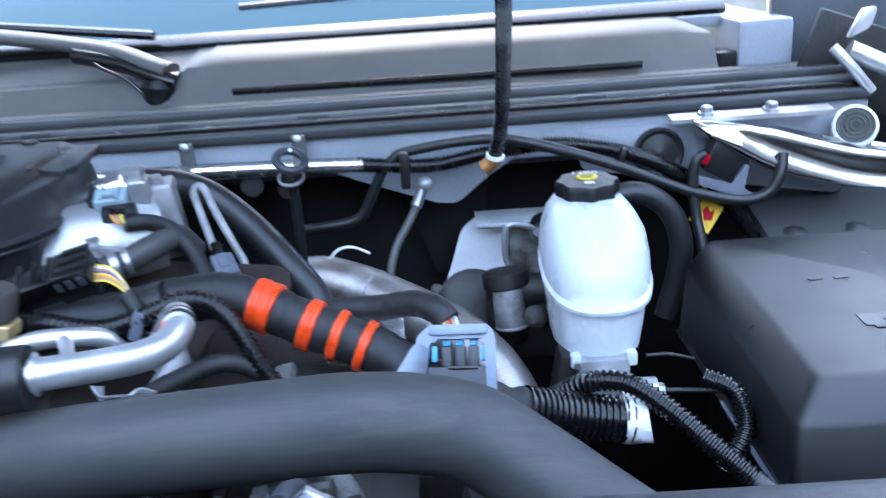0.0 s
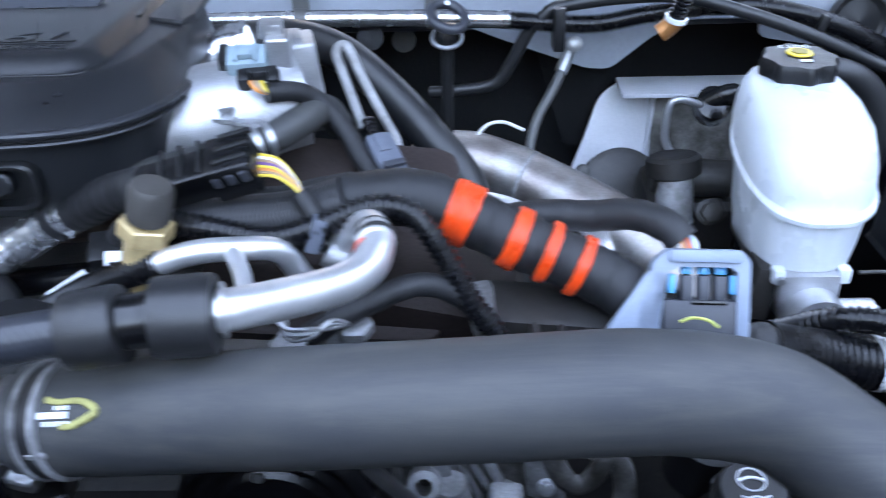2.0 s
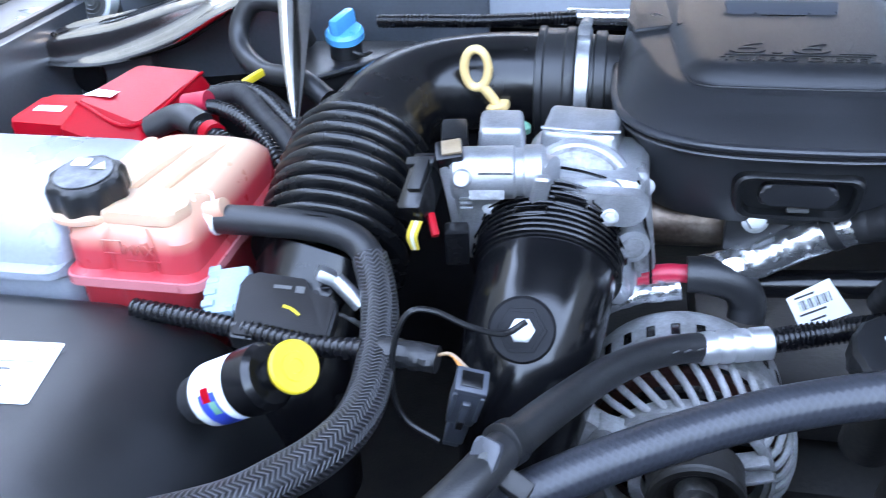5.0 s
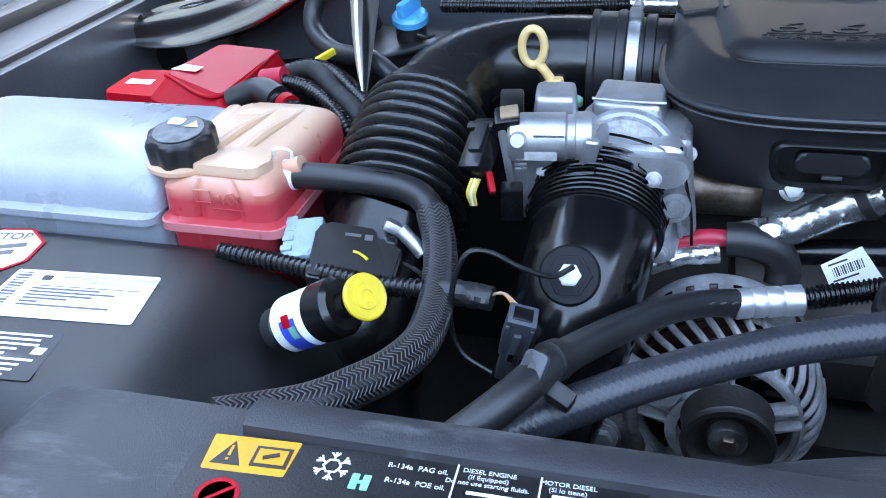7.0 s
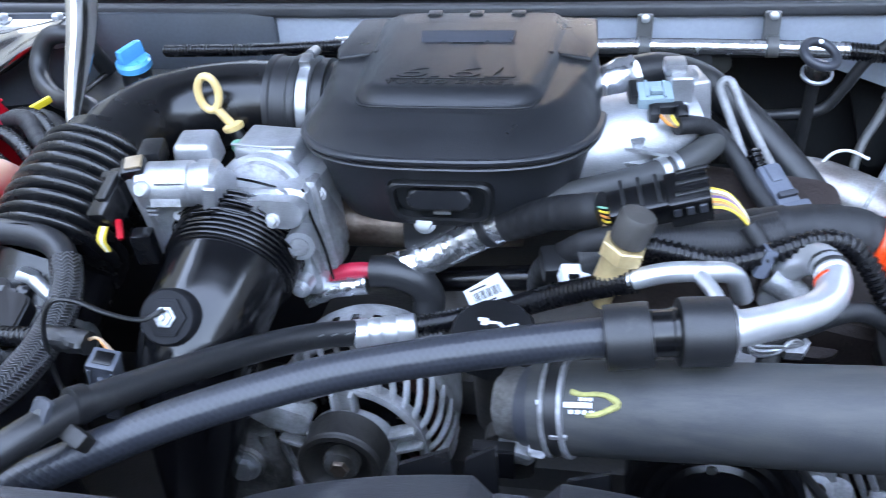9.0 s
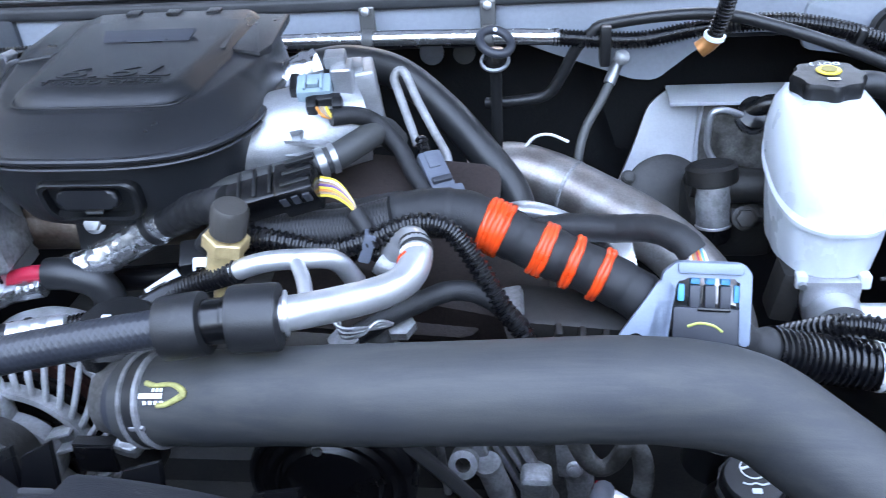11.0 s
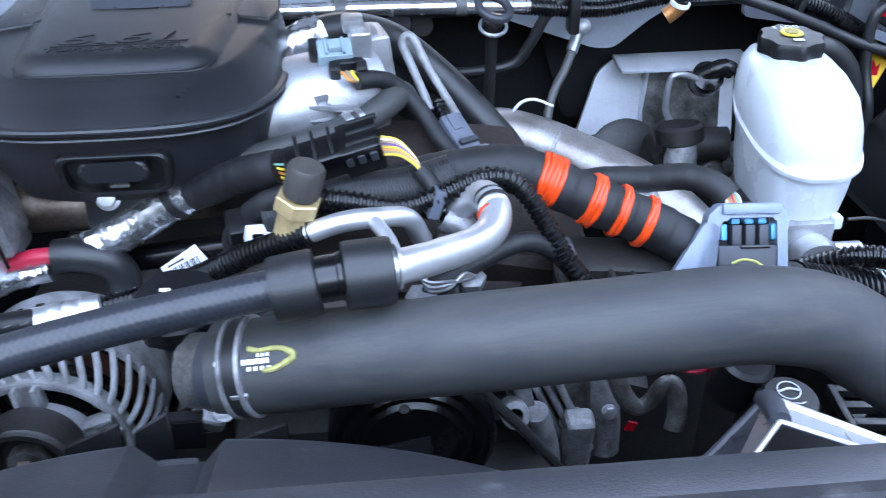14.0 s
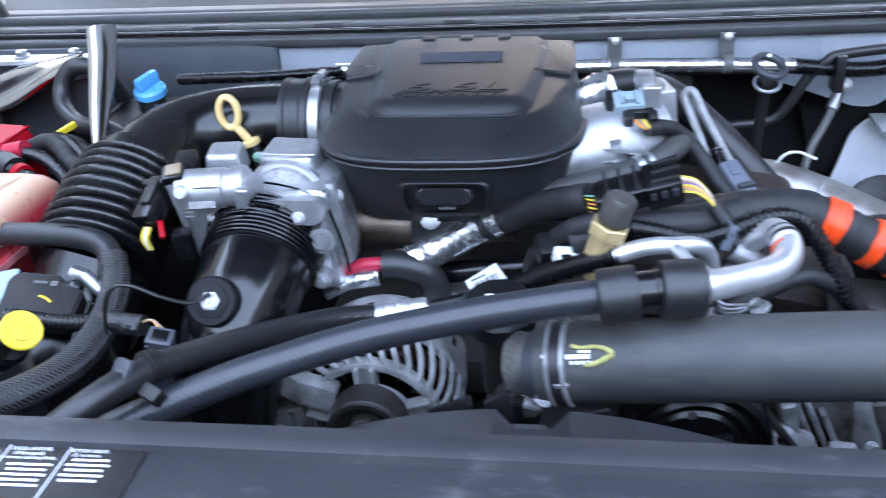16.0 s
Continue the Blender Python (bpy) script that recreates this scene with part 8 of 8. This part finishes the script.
part("strap", rbox((0.014, 0.030, 0.052), turn_to((-0.071, 1.182, 1.335)), 0.004), PLASTIC, heat_tube)
part("strap", rbox((0.010, 0.028, 0.030), turn_to((0.225, 1.170, 1.335), 0, 20, 0), 0.004), PLASTIC, heat_tube)
oring = thing("oil_dipstick", "black oil dipstick handle with a round loop", "dipstick", (-0.200, 1.03, 1.15))
rr = [V((-0.198 + 0.0170 * math.cos(2 * math.pi * k / 32), 1.022 + 0.014 * math.sin(2 * math.pi * k / 32), 1.393 + 0.0085 * math.sin(2 * math.pi * k / 32) - 0.004 * math.cos(2 * math.pi * k / 32))) for k in range(33)]
part("loop", sweep(rr, [0.0050] * 33, 12, caps=False), DGREYCON, oring)
part("neck_ring", band_ring((-0.199, 1.020, 1.371), (0, -0.45, 0.9), 0.0135, 0.004, 0.003, 32), ZINC, oring, "zinc ring under the loop")
part("loop_face", lathe([(0.0022, 0), (0.0024, 0.001)], (-0.198, 1.028, 1.4045), (0, -0.8, 0.6), 16), INK, oring)
part("neck", lathe([(0.010, 0), (0.013, 0.003), (0.013, 0.012), (0.010, 0.020)], (-0.199, 1.024, 1.364), (0, 0, 1), 24), GLOSS, oring)
part("tube", tube([(-0.199, 1.026, 1.366), (-0.200, 1.035, 1.30), (-0.205, 1.05, 1.15)], 0.0065, 14), INSUL, oring)
wash = thing("washer_conduit", "black convoluted conduit rising to the bonnet from a copper elbow", "conduit", (0.05, 1.13, 1.33))
part("elbow", tube([(0.036, 1.133, 1.340), (0.046, 1.132, 1.348), (0.052, 1.130, 1.356)], 0.0105, 16), COPPER, wash, "copper-coloured elbow")
part("collar", lathe([(0.011, 0), (0.0125, 0.001), (0.0125, 0.006)], (0.051, 1.130, 1.354), (0.2, -0.2, 1), 18), WHITEP, wash)
part("conduit", ribbed([(0.051, 1.130, 1.356), (0.059, 1.118, 1.392), (0.063, 1.100, 1.440), (0.064, 1.06, 1.51), (0.062, 1.0, 1.58), (0.058, 0.97, 1.70), (0.05, 0.98, 1.80)], 0.0100, 0.0048), CONDUIT, wash)
cable("cowl_cable", [(-0.225, 1.215, 1.247), (-0.191, 1.205, 1.252), (-0.145, 1.200, 1.262), (-0.125, 1.195, 1.290), (-0.105, 1.190, 1.330), (-0.085, 1.186, 1.350), (-0.072, 1.186, 1.358), (-0.001, 1.178, 1.369), (0.068, 1.168, 1.371), (0.136, 1.158, 1.355), (0.203, 1.150, 1.333), (0.273, 1.148, 1.304), (0.327, 1.140, 1.284), (0.383, 1.138, 1.272), (0.418, 1.138, 1.280), (0.434, 1.14, 1.305), (0.44, 1.15, 1.33)], 0.0075, RUBBER, "black cable sagging along the firewall")
solo("panel_plug", lathe([(0.014, 0), (0.0165, 0.001), (0.0165, 0.004), (0.012, 0.005), (0.0, 0.004)], (-0.298, 1.236, 1.313), (0, -1, 0.1), 28), SEAL, "grey rubber plug below the cowl", "plug")
gnd = thing("ground_strap", "grey braided ground strap bolted to the firewall", "ground strap", (-0.08, 1.20, 1.15))
part("lug", rbox((0.016, 0.008, 0.026), turn_to((-0.050, 1.232, 1.296), 10, 15, 0), 0.003), ZINC, gnd)
part("lug_bolt", lathe([(0.008, 0), (0.010, 0.001), (0.010, 0.006), (0.005, 0.008)], (-0.046, 1.226, 1.302), (0, -1, 0.3), 14), ZINC, gnd)
part("strap", tube([(-0.053, 1.228, 1.286), (-0.060, 1.218, 1.272), (-0.074, 1.200, 1.250), (-0.093, 1.180, 1.222), (-0.103, 1.160, 1.185), (-0.105, 1.14, 1.12)], 0.0062, 12), COWLGREY, gnd)
part("crimp", tube([(-0.051, 1.228, 1.294), (-0.056, 1.224, 1.282), (-0.062, 1.216, 1.270)], 0.0078, 12, wobble=0.12), ZINC, gnd, "crimped zinc end")
solo("firewall_plate", prism(rounded([(-0.20, 0.04), (0.16, 0.04), (0.10, 0.0), (0.045, -0.035), (0.0, -0.072), (-0.03, -0.070), (-0.14, -0.030), (-0.19, -0.010)], 0.008, 4), 0.006, turn_to((0.0, 1.236, 1.340), 90, 0, 0), 0.002), PAINT, "grey painted steel plate below the cowl", "panel")
solo("plate_grommet", lathe([(0.014, 0), (0.016, 0.001), (0.016, 0.004), (0.0, 0.005)], (-0.262, 1.315, 1.285), (0, -1, 0.1), 24), COWLGREY, "round grey plug in the firewall", "plug")
gro = thing("firewall_grommet", "large round black rubber grommet in the firewall", "grommet", (0.29, 1.205, 1.29))
part("ring", lathe([(0.036, 0), (0.036, 0.004), (0.032, 0.008), (0.026, 0.004), (0.010, 0.006), (0.0, 0.008)], (0.288, 1.215, 1.327), (0, -1, 0.1), 40), RUBBER, gro)
solo("cowl_side_panel", prism(rounded([(-0.22, -0.03), (0.16, -0.09), (0.16, 0.03), (-0.22, 0.03)], 0.01, 4), 0.010, turn_to((0.40, 1.240, 1.335), 90, 0, 0), 0.003), PAINT, "pale grey painted cowl side panel", "panel")
solo("cowl_side_panel", prism(rounded([(-0.20, -0.10), (0.32, -0.05), (0.32, 0.05), (-0.20, 0.05)], 0.01, 4), 0.010, turn_to((-1.20, 1.235, 1.335), 90, 0, 0), 0.003), PAINTSHADED, "grey painted cowl side panel behind the tank", "panel")
solo("inner_fender_panel", rbox((0.30, 0.20, 0.02), turn_to((0.57, 1.16, 1.215), 14, 0, 0), 0.006), FENDERGREY, "dark grey inner fender panel behind the fuse box", "panel")
for x, y in ((0.545, 1.20), (0.460, 1.20)):
    solo("panel_nut", lathe([(0.018, 0), (0.019, 0.002), (0.017, 0.008), (0.006, 0.012)], (x, y - 0.06, 1.212), (0, -0.4, 1), 20), RUBBER, "black round fixing on the inner fender", "fixing", group="fender fixings")
wtag = thing("warning_tag", "yellow and orange warning tag hanging on a cable", "tag", (0.340, 1.15, 1.22))
wm = turn_to((0.342, 1.155, 1.252), 62, 0, 12)
part("card", prism([(-0.030, -0.006), (-0.006, -0.030), (0.030, 0.008), (0.010, 0.026), (-0.004, 0.018)], 0.0008, wm, 0), material("amber_card", (0.75, 0.42, 0.03), 0.5, vary=0.15), wtag)
part("flame_mark", prism([(-0.008, -0.010), (0.004, -0.012), (0.012, 0.004), (0.004, 0.000), (0.002, 0.010), (-0.006, 0.004)], 0.0004, wm @ pose(0, 0, 0.0007), 0), REDP, wtag, "red flame mark")
part("upper_card", prism([(-0.014, 0), (0.002, -0.012), (0.012, 0.010)], 0.0008, turn_to((0.330, 1.150, 1.283), 62, 0, 12), 0), YELLOW, wtag)
relay = thing("hinge_connector", "black and grey connector with a red lock under the hinge", "connector", (0.37, 1.15, 1.29))
part("shell", rbox((0.055, 0.03, 0.045), turn_to((0.365, 1.165, 1.322), 0, 30, 0), 0.004), PLASTIC, relay)
part("red_lock", rbox((0.014, 0.010, 0.013), turn_to((0.333, 1.148, 1.331), 0, 20, 0), 0.002), REDP, relay)
part("grey_bracket", prism(rounded([(-0.05, 0.014), (0.0, -0.006), (0.018, 0.022), (0.026, 0.018), (0.014, -0.012), (0.036, -0.022), (0.030, -0.032), (-0.05, 0.0)], 0.003, 3), 0.008, turn_to((0.370, 1.150, 1.297), 80, 0, 0), 0.002), GREYCON, relay)
cable("hinge_cable", [(0.333, 1.150, 1.335), (0.322, 1.146, 1.330), (0.318, 1.144, 1.300), (0.322, 1.138, 1.254), (0.328, 1.122, 1.210), (0.33, 1.11, 1.16)], 0.0075, RUBBER, "black cable dropping beside the fuse box")


# ---- bonnet hinges ----
def hinge(s, side_label):
    """A pressed steel bonnet hinge; s is 1 on the driver's side and -1 on the other."""
    def X(x):
        return x if s > 0 else 2 * CX - x - 0.05
    up = 0.0 if s > 0 else 0.011
    h = thing("steel_hinge", side_label, "hinge", (X(0.45), 1.17, 1.25), group="bonnet hinges")
    part("mount", loft([[(X(x), y, z) for y, z in ((1.19, 1.371), (1.217, 1.375), (1.217, 1.380), (1.19, 1.377))] for x in (0.30, 0.34, 0.47, 0.525)]), ALU, h)
    for x in (0.352, 0.442):
        part("bolt", lathe([(0.013, 0), (0.013, 0.003), (0.009, 0.004), (0.009, 0.010), (0.006, 0.012)], (X(x), 1.207, 1.379), (0, -0.1, 1), 6), ZINC, h)
    low = spline([(X(x), 1.148, z + up) for x, z in ((0.322, 1.376), (0.362, 1.346), (0.399, 1.322), (0.442, 1.302), (0.526, 1.279), (0.60, 1.272), (0.67, 1.276))], 0.006)
    top = spline([(X(x), 1.186, z + up) for x, z in ((0.326, 1.379), (0.372, 1.372), (0.409, 1.366), (0.445, 1.362), (0.526, 1.341), (0.60, 1.326), (0.665, 1.300))], 0.006)
    out = V((0, -0.80, 0.60))
    n, w = min(len(low), len(top)), 22
    rings = []
    for k in range(n):
        a, b = low[k * (len(low) - 1) // (n - 1)], top[k * (len(top) - 1) // (n - 1)]
        f = k / (n - 1)
        deep = min(1.0, 5 * f, 6 * (1 - f) + 0.2)
        face = [a.lerp(b, v / w) + out * deep * (0.015 * math.sin(math.pi * v / w) + 0.0052 * math.sin(2 * math.pi * (1.55 * v / w + 0.45 * f))) for v in range(w + 1)]
        rings.append(face + [p - out * 0.004 for p in reversed(face)])
    part("arm", loft(rings), CHROME, h, "dished shiny hinge arm", smooth=60)
    part("pivot", lathe([(0.012, 0), (0.012, 0.03), (0.008, 0.034)], (X(0.352), 1.215, 1.352), (0, -1, 0.2), 20), ZINC, h)
    part("link_plate", rbox((0.16, 0.012, 0.12), turn_to((X(0.60), 1.31, 1.42), 0, 20 * s, 0), 0.01), DARK, h)
    part("link", tube([(X(0.545), 1.26, 1.452), (X(0.568), 1.25, 1.425), (X(0.60), 1.25, 1.388)], 0.008, 12), ALU, h, "pale steel link")
    part("link", tube([(X(0.572), 1.27, 1.446), (X(0.63), 1.26, 1.418)], 0.014, 16), ALU, h, "pale steel link")
    part("link_ear", prism(rounded([(0, 0), (0.032, 0.014), (0.040, 0.042), (0.020, 0.040)], 0.005, 4), 0.008, turn_to((X(0.565), 1.27, 1.462), 90, 0, 0), 0.002), ALU, h)
    return h


hinge(1, "shiny curved steel bonnet hinge by the fuse box")
left_hinge = hinge(-1, "shiny curved steel bonnet hinge above the battery cover")
part("fender_bracket", prism(rounded([(-0.075, 0.050), (-0.060, -0.002), (-0.018, -0.006), (0.052, 0.046), (0.020, 0.068)], 0.008, 4), 0.014, turn_to((-1.542, 1.205, 1.280), 78, 0, 0), 0.003), ZINC, left_hinge)
for x, z in ((-1.560, 1.314), (-1.530, 1.332)):
    hexhead((x, 1.178, z), (0, -0.97, 0.25), 0.009, 0.009, left_hinge)
part("bracket_edge", tube([(-1.545, 1.18, 1.274), (-1.52, 1.178, 1.292), (-1.484, 1.176, 1.322)], 0.005, 10), GLOSS, left_hinge)
slab("wall_fender_corner", (0.16, 0.02, 0.24), (-1.44, 1.215, 1.19), PAINTSHADED)
solo("fender_hole", lathe([(0.022, 0), (0.024, 0.001), (0.024, 0.003), (0.021, 0.004), (0.0, 0.002)], (-1.462, 1.203, 1.252), (0.2, -1, 0), 32, wave=lambda a, i: 1 + 0.18 * math.sin(a) ** 2), GLOSS, "black rubber plug in the inner fender", "plug")
for s in (1, -1):
    bump = thing("rubber_bumper", "pale coiled rubber bump stop by the hinge", "bump stop", (0.62 if s > 0 else -1.476, 1.28, 1.30), group="bump stops")
    bx = 0.562 if s > 0 else -1.476
    axis = V((-0.30, -0.85, 0.42)).normalized() if s > 0 else V((0, -1, 0.15)).normalized()
    base = V((bx, 1.215, 1.340)) if s > 0 else V((bx, 1.30, 1.335))
    part("body", lathe([(0.026, 0), (0.030, 0.004), (0.030, 0.028), (0.026, 0.032)], base, axis, 36), WHITEP, bump)
    for k in range(4):
        part("groove", lathe([(0.005 + 0.006 * k, 0), (0.0062 + 0.006 * k, 0.001), (0.0074 + 0.006 * k, 0)], base + axis * 0.0322, axis, 32), COWLGREY, bump)

# ---- wiper on the leaf screen ----
wiper = thing("wiper", "grey wiper arm on a black pivot at the windscreen", "wiper", (-0.43, 1.35, 1.44))
part("pivot", lathe([(0.020, 0), (0.024, 0.02), (0.030, 0.040), (0.024, 0.052)], (-0.448, 1.342, 1.408), (0.1, 0.1, 1), 24), GLOSS, wiper)
part("arm_cover", tube([(-0.424, 1.350, 1.472), (-0.455, 1.362, 1.482), (-0.505, 1.388, 1.499), (-0.56, 1.41, 1.510), (-0.66, 1.43, 1.526), (-0.80, 1.45, 1.545)], 0.022, 18, squash=0.55), COWLGREY, wiper)
part("arm_root", tube([(-0.414, 1.348, 1.456), (-0.44, 1.352, 1.464), (-0.50, 1.378, 1.484), (-0.58, 1.405, 1.500)], 0.024, 18, squash=0.6), GLOSS, wiper)
part("blade", tube([(-0.47, 1.44, 1.520), (-0.75, 1.47, 1.550), (-1.0, 1.50, 1.57)], 0.008, 8), GLOSS, wiper)
part("hose", tube([(-0.462, 1.330, 1.440), (-0.49, 1.338, 1.466), (-0.53, 1.355, 1.482), (-0.555, 1.38, 1.495)], 0.003, 8), GLOSS, wiper)
far_wiper = thing("wiper", "black wiper blade resting on the windscreen glass", "wiper", (0.0, 1.56, 1.52))
part("blade", tube([(-0.35, 1.545, 1.548), (0.0, 1.56, 1.556), (0.34, 1.575, 1.566)], 0.008, 8), GLOSS, far_wiper)
part("spine", tube([(-0.20, 1.55, 1.561), (0.0, 1.562, 1.568), (0.25, 1.572, 1.572)], 0.006, 8), DGREYCON, far_wiper)

# ---- stickers on the radiator cover ----
SZ = 1.3535
amber = material("amber_sticker", (0.80, 0.29, 0.012), 0.45, vary=0.1)
stick = thing("warning_sticker", "amber warning sticker with a triangle and open book", "sticker", (-0.895, 0.337, SZ))
part("sheet", prism(rounded([(-0.0225, -0.012), (0.0225, -0.012), (0.0245, 0.0125), (-0.0245, 0.0125)], 0.001, 2), 0.0006, turn_to((-0.8965, 0.3375, SZ), 0, 0, 3), 0), amber, stick)
part("triangle", prism([(-0.0195, -0.008), (-0.0025, -0.008), (-0.011, 0.009)], 0.0004, turn_to((-0.8965, 0.3375, SZ + 0.0004), 0, 0, 3), 0), BLACKINK, stick)
part("exclamation", rbox((0.0015, 0.0070, 0.0004), turn_to((-0.9075, 0.3385, SZ + 0.0011), 0, 0, 3), 0), amber, stick)
part("exclamation_dot", rbox((0.0015, 0.0015, 0.0004), turn_to((-0.9072, 0.3325, SZ + 0.0011), 0, 0, 3), 0), amber, stick)
for w, d, z in ((0.020, 0.014, 0.0003), (0.016, 0.010, 0.0006)):
    part("book", rbox((w, d, 0.0004), turn_to((-0.8845, 0.338, SZ + 0.0006 + z), 0, 0, 3), 0), BLACKINK if z < 0.0005 else amber, stick)
part("spanner", rbox((0.009, 0.0025, 0.0004), turn_to((-0.8845, 0.338, SZ + 0.0018), 0, 0, 25), 0), BLACKINK, stick)
info = thing("service_sticker", "black service sticker with white printed text", "sticker", (-0.80, 0.33, SZ))
part("sheet", prism(rounded([(-0.122, -0.040), (0.110, -0.040), (0.110, 0.022), (-0.060, 0.022), (-0.122, 0.010)], 0.001, 2), 0.0004, turn_to((-0.805, 0.331, SZ), 0, 0, 1), 0), PLASTIC, info)
part("printed_line", lettering("R-134a  PAG oil.", 0.0046, turn_to((-0.8080, 0.3460, SZ + 0.0008), 0, 0, 1), 0.0001), INK, info)
part("printed_line", lettering("R-134a  POE oil.", 0.0046, turn_to((-0.8070, 0.3360, SZ + 0.0008), 0, 0, 1), 0.0001), INK, info)
part("green_mark", prism(rounded([(-0.005, -0.005), (-0.001, -0.005), (-0.001, -0.001), (0.001, -0.001), (0.001, -0.005), (0.005, -0.005), (0.005, 0.005), (0.001, 0.005), (0.001, 0.001), (-0.001, 0.001), (-0.001, 0.005), (-0.005, 0.005)], 0.0004, 2), 0.0005, turn_to((-0.834, 0.3315, SZ + 0.0006), 0, 0, 1), 0), material("green_print", (0.15, 0.55, 0.38), 0.5), info)
flake = Matrix.Translation((-0.8515, 0.3390, SZ + 0.0007))
for k in range(6):
    arm = flake @ Matrix.Rotation(radians(60 * k + 4), 4, "Z")
    part("snowflake_arm", rbox((0.0011, 0.0058, 0.0004), arm @ pose(0, 0.0066, 0), 0), INK, info)
    part("snowflake_side", rbox((0.0052, 0.0011, 0.0004), arm @ pose(0, 0.0040, 0.00005), 0), INK, info)
    for q in (-1, 1):
        part("snowflake_twig", rbox((0.0010, 0.0034, 0.0004), arm @ pose(0.0012 * q, 0.0078, 0.0001, 0, 0, -40 * q), 0), INK, info)
part("printed_line", lettering("DIESEL ENGINE\n(If Equipped)\nDo not use starting fluids.", 0.0040, turn_to((-0.7720, 0.3460, SZ + 0.0008), 0, 0, 1), 0.0001), INK, info)
part("printed_line", lettering("MOTOR DIESEL\n(Si lo tiene)", 0.0040, turn_to((-0.7330, 0.3480, SZ + 0.0008), 0, 0, 1), 0.0001), INK, info)
for k in range(5):
    part("line", rbox((0.030 - 0.004 * (k % 2), 0.0020, 0.0003), turn_to((-0.7660, 0.3360 - 0.0045 * k, SZ + 0.0008), 0, 0, 1), 0), INK, info)
    part("line", rbox((0.028 - 0.004 * ((k + 1) % 2), 0.0020, 0.0003), turn_to((-0.7280, 0.3420 - 0.0045 * k, SZ + 0.0008), 0, 0, 1), 0), INK, info)
for x, y in ((-0.7880, 0.3400), (-0.7460, 0.3420)):
    part("column_rule", rbox((0.0009, 0.050, 0.0003), turn_to((x, y - 0.012, SZ + 0.0008), 0, 0, 1), 0), INK, info)
ban = thing("prohibition_sticker", "round red prohibition mark on the radiator cover", "sticker", (-0.90, 0.308, SZ))
part("disc", lathe([(0.0115, 0), (0.0115, 0.0004)], (-0.901, 0.309, SZ), (0, 0, 1), 32), WHITE, ban)
part("ring", lathe([(0.0090, 0.0004), (0.0090, 0.0008), (0.0115, 0.0008), (0.0115, 0.0004)], (-0.901, 0.309, SZ), (0, 0, 1), 32), REDP, ban)
part("bar", rbox((0.020, 0.002, 0.0004), turn_to((-0.901, 0.309, SZ + 0.0012), 0, 0, 45), 0), REDP, ban)

# ---- small brackets low at the front ----
ladder = thing("slotted_bracket", "black slotted plastic bracket below the charge hose", "bracket", (0.128, 0.665, 1.06))
for x in (-0.020, 0.020):
    part("rail", rbox((0.008, 0.110, 0.012), turn_to((0.129 + x, 0.668, 1.075), 0, 0, -6), 0.002), PLASTIC, ladder)
for k in range(5):
    part("rung", rbox((0.040, 0.010, 0.010), turn_to((0.122 + 0.003 * k, 0.620 + 0.024 * k, 1.075), 0, 0, -6), 0.002), PLASTIC, ladder)
part("stalk", tube([(0.130, 0.690, 1.072), (0.132, 0.715, 1.045), (0.135, 0.740, 1.000), (0.136, 0.750, 0.900)], 0.008, 12), PLASTIC, ladder)
tens = thing("belt_tensioner", "dark belt tensioner with a pale bush behind the fan shroud", "tensioner", (-0.485, 0.60, 1.16))
part("bush", lathe([(0.008, 0), (0.0125, 0.001), (0.0125, 0.016), (0.008, 0.017)], (-0.478, 0.592, 1.207), (0, 1, -0.1), 28), CASTDULL, tens)
part("bush_hole", lathe([(0.008, 0), (0.0082, 0.001)], (-0.478, 0.5905, 1.2072), (0, -1, 0.1), 22), GLOSS, tens)
part("arm", prism(rounded([(-0.026, -0.030), (0.020, -0.030), (0.024, 0.010), (0.004, 0.020), (-0.020, 0.016)], 0.010, 4), 0.018, turn_to((-0.482, 0.622, 1.195), 90, 0, 0), 0.003), DARK, tens)
part("plate", rbox((0.032, 0.004, 0.026), turn_to((-0.489, 0.566, 1.219), 0, 0, 0), 0.001), GLOSS, tens)
part("plate_lip", rbox((0.033, 0.010, 0.0022), turn_to((-0.489, 0.570, 1.2332)), 0.0008), PLASTIC, tens)
solo("red_wire", tube([(-0.050, 0.748, 1.10), (-0.036, 0.740, 1.098), (-0.023, 0.734, 1.099), (-0.001, 0.740, 1.103)], 0.0028, 10), REDW, "short red wire below the charge hose", "wire")
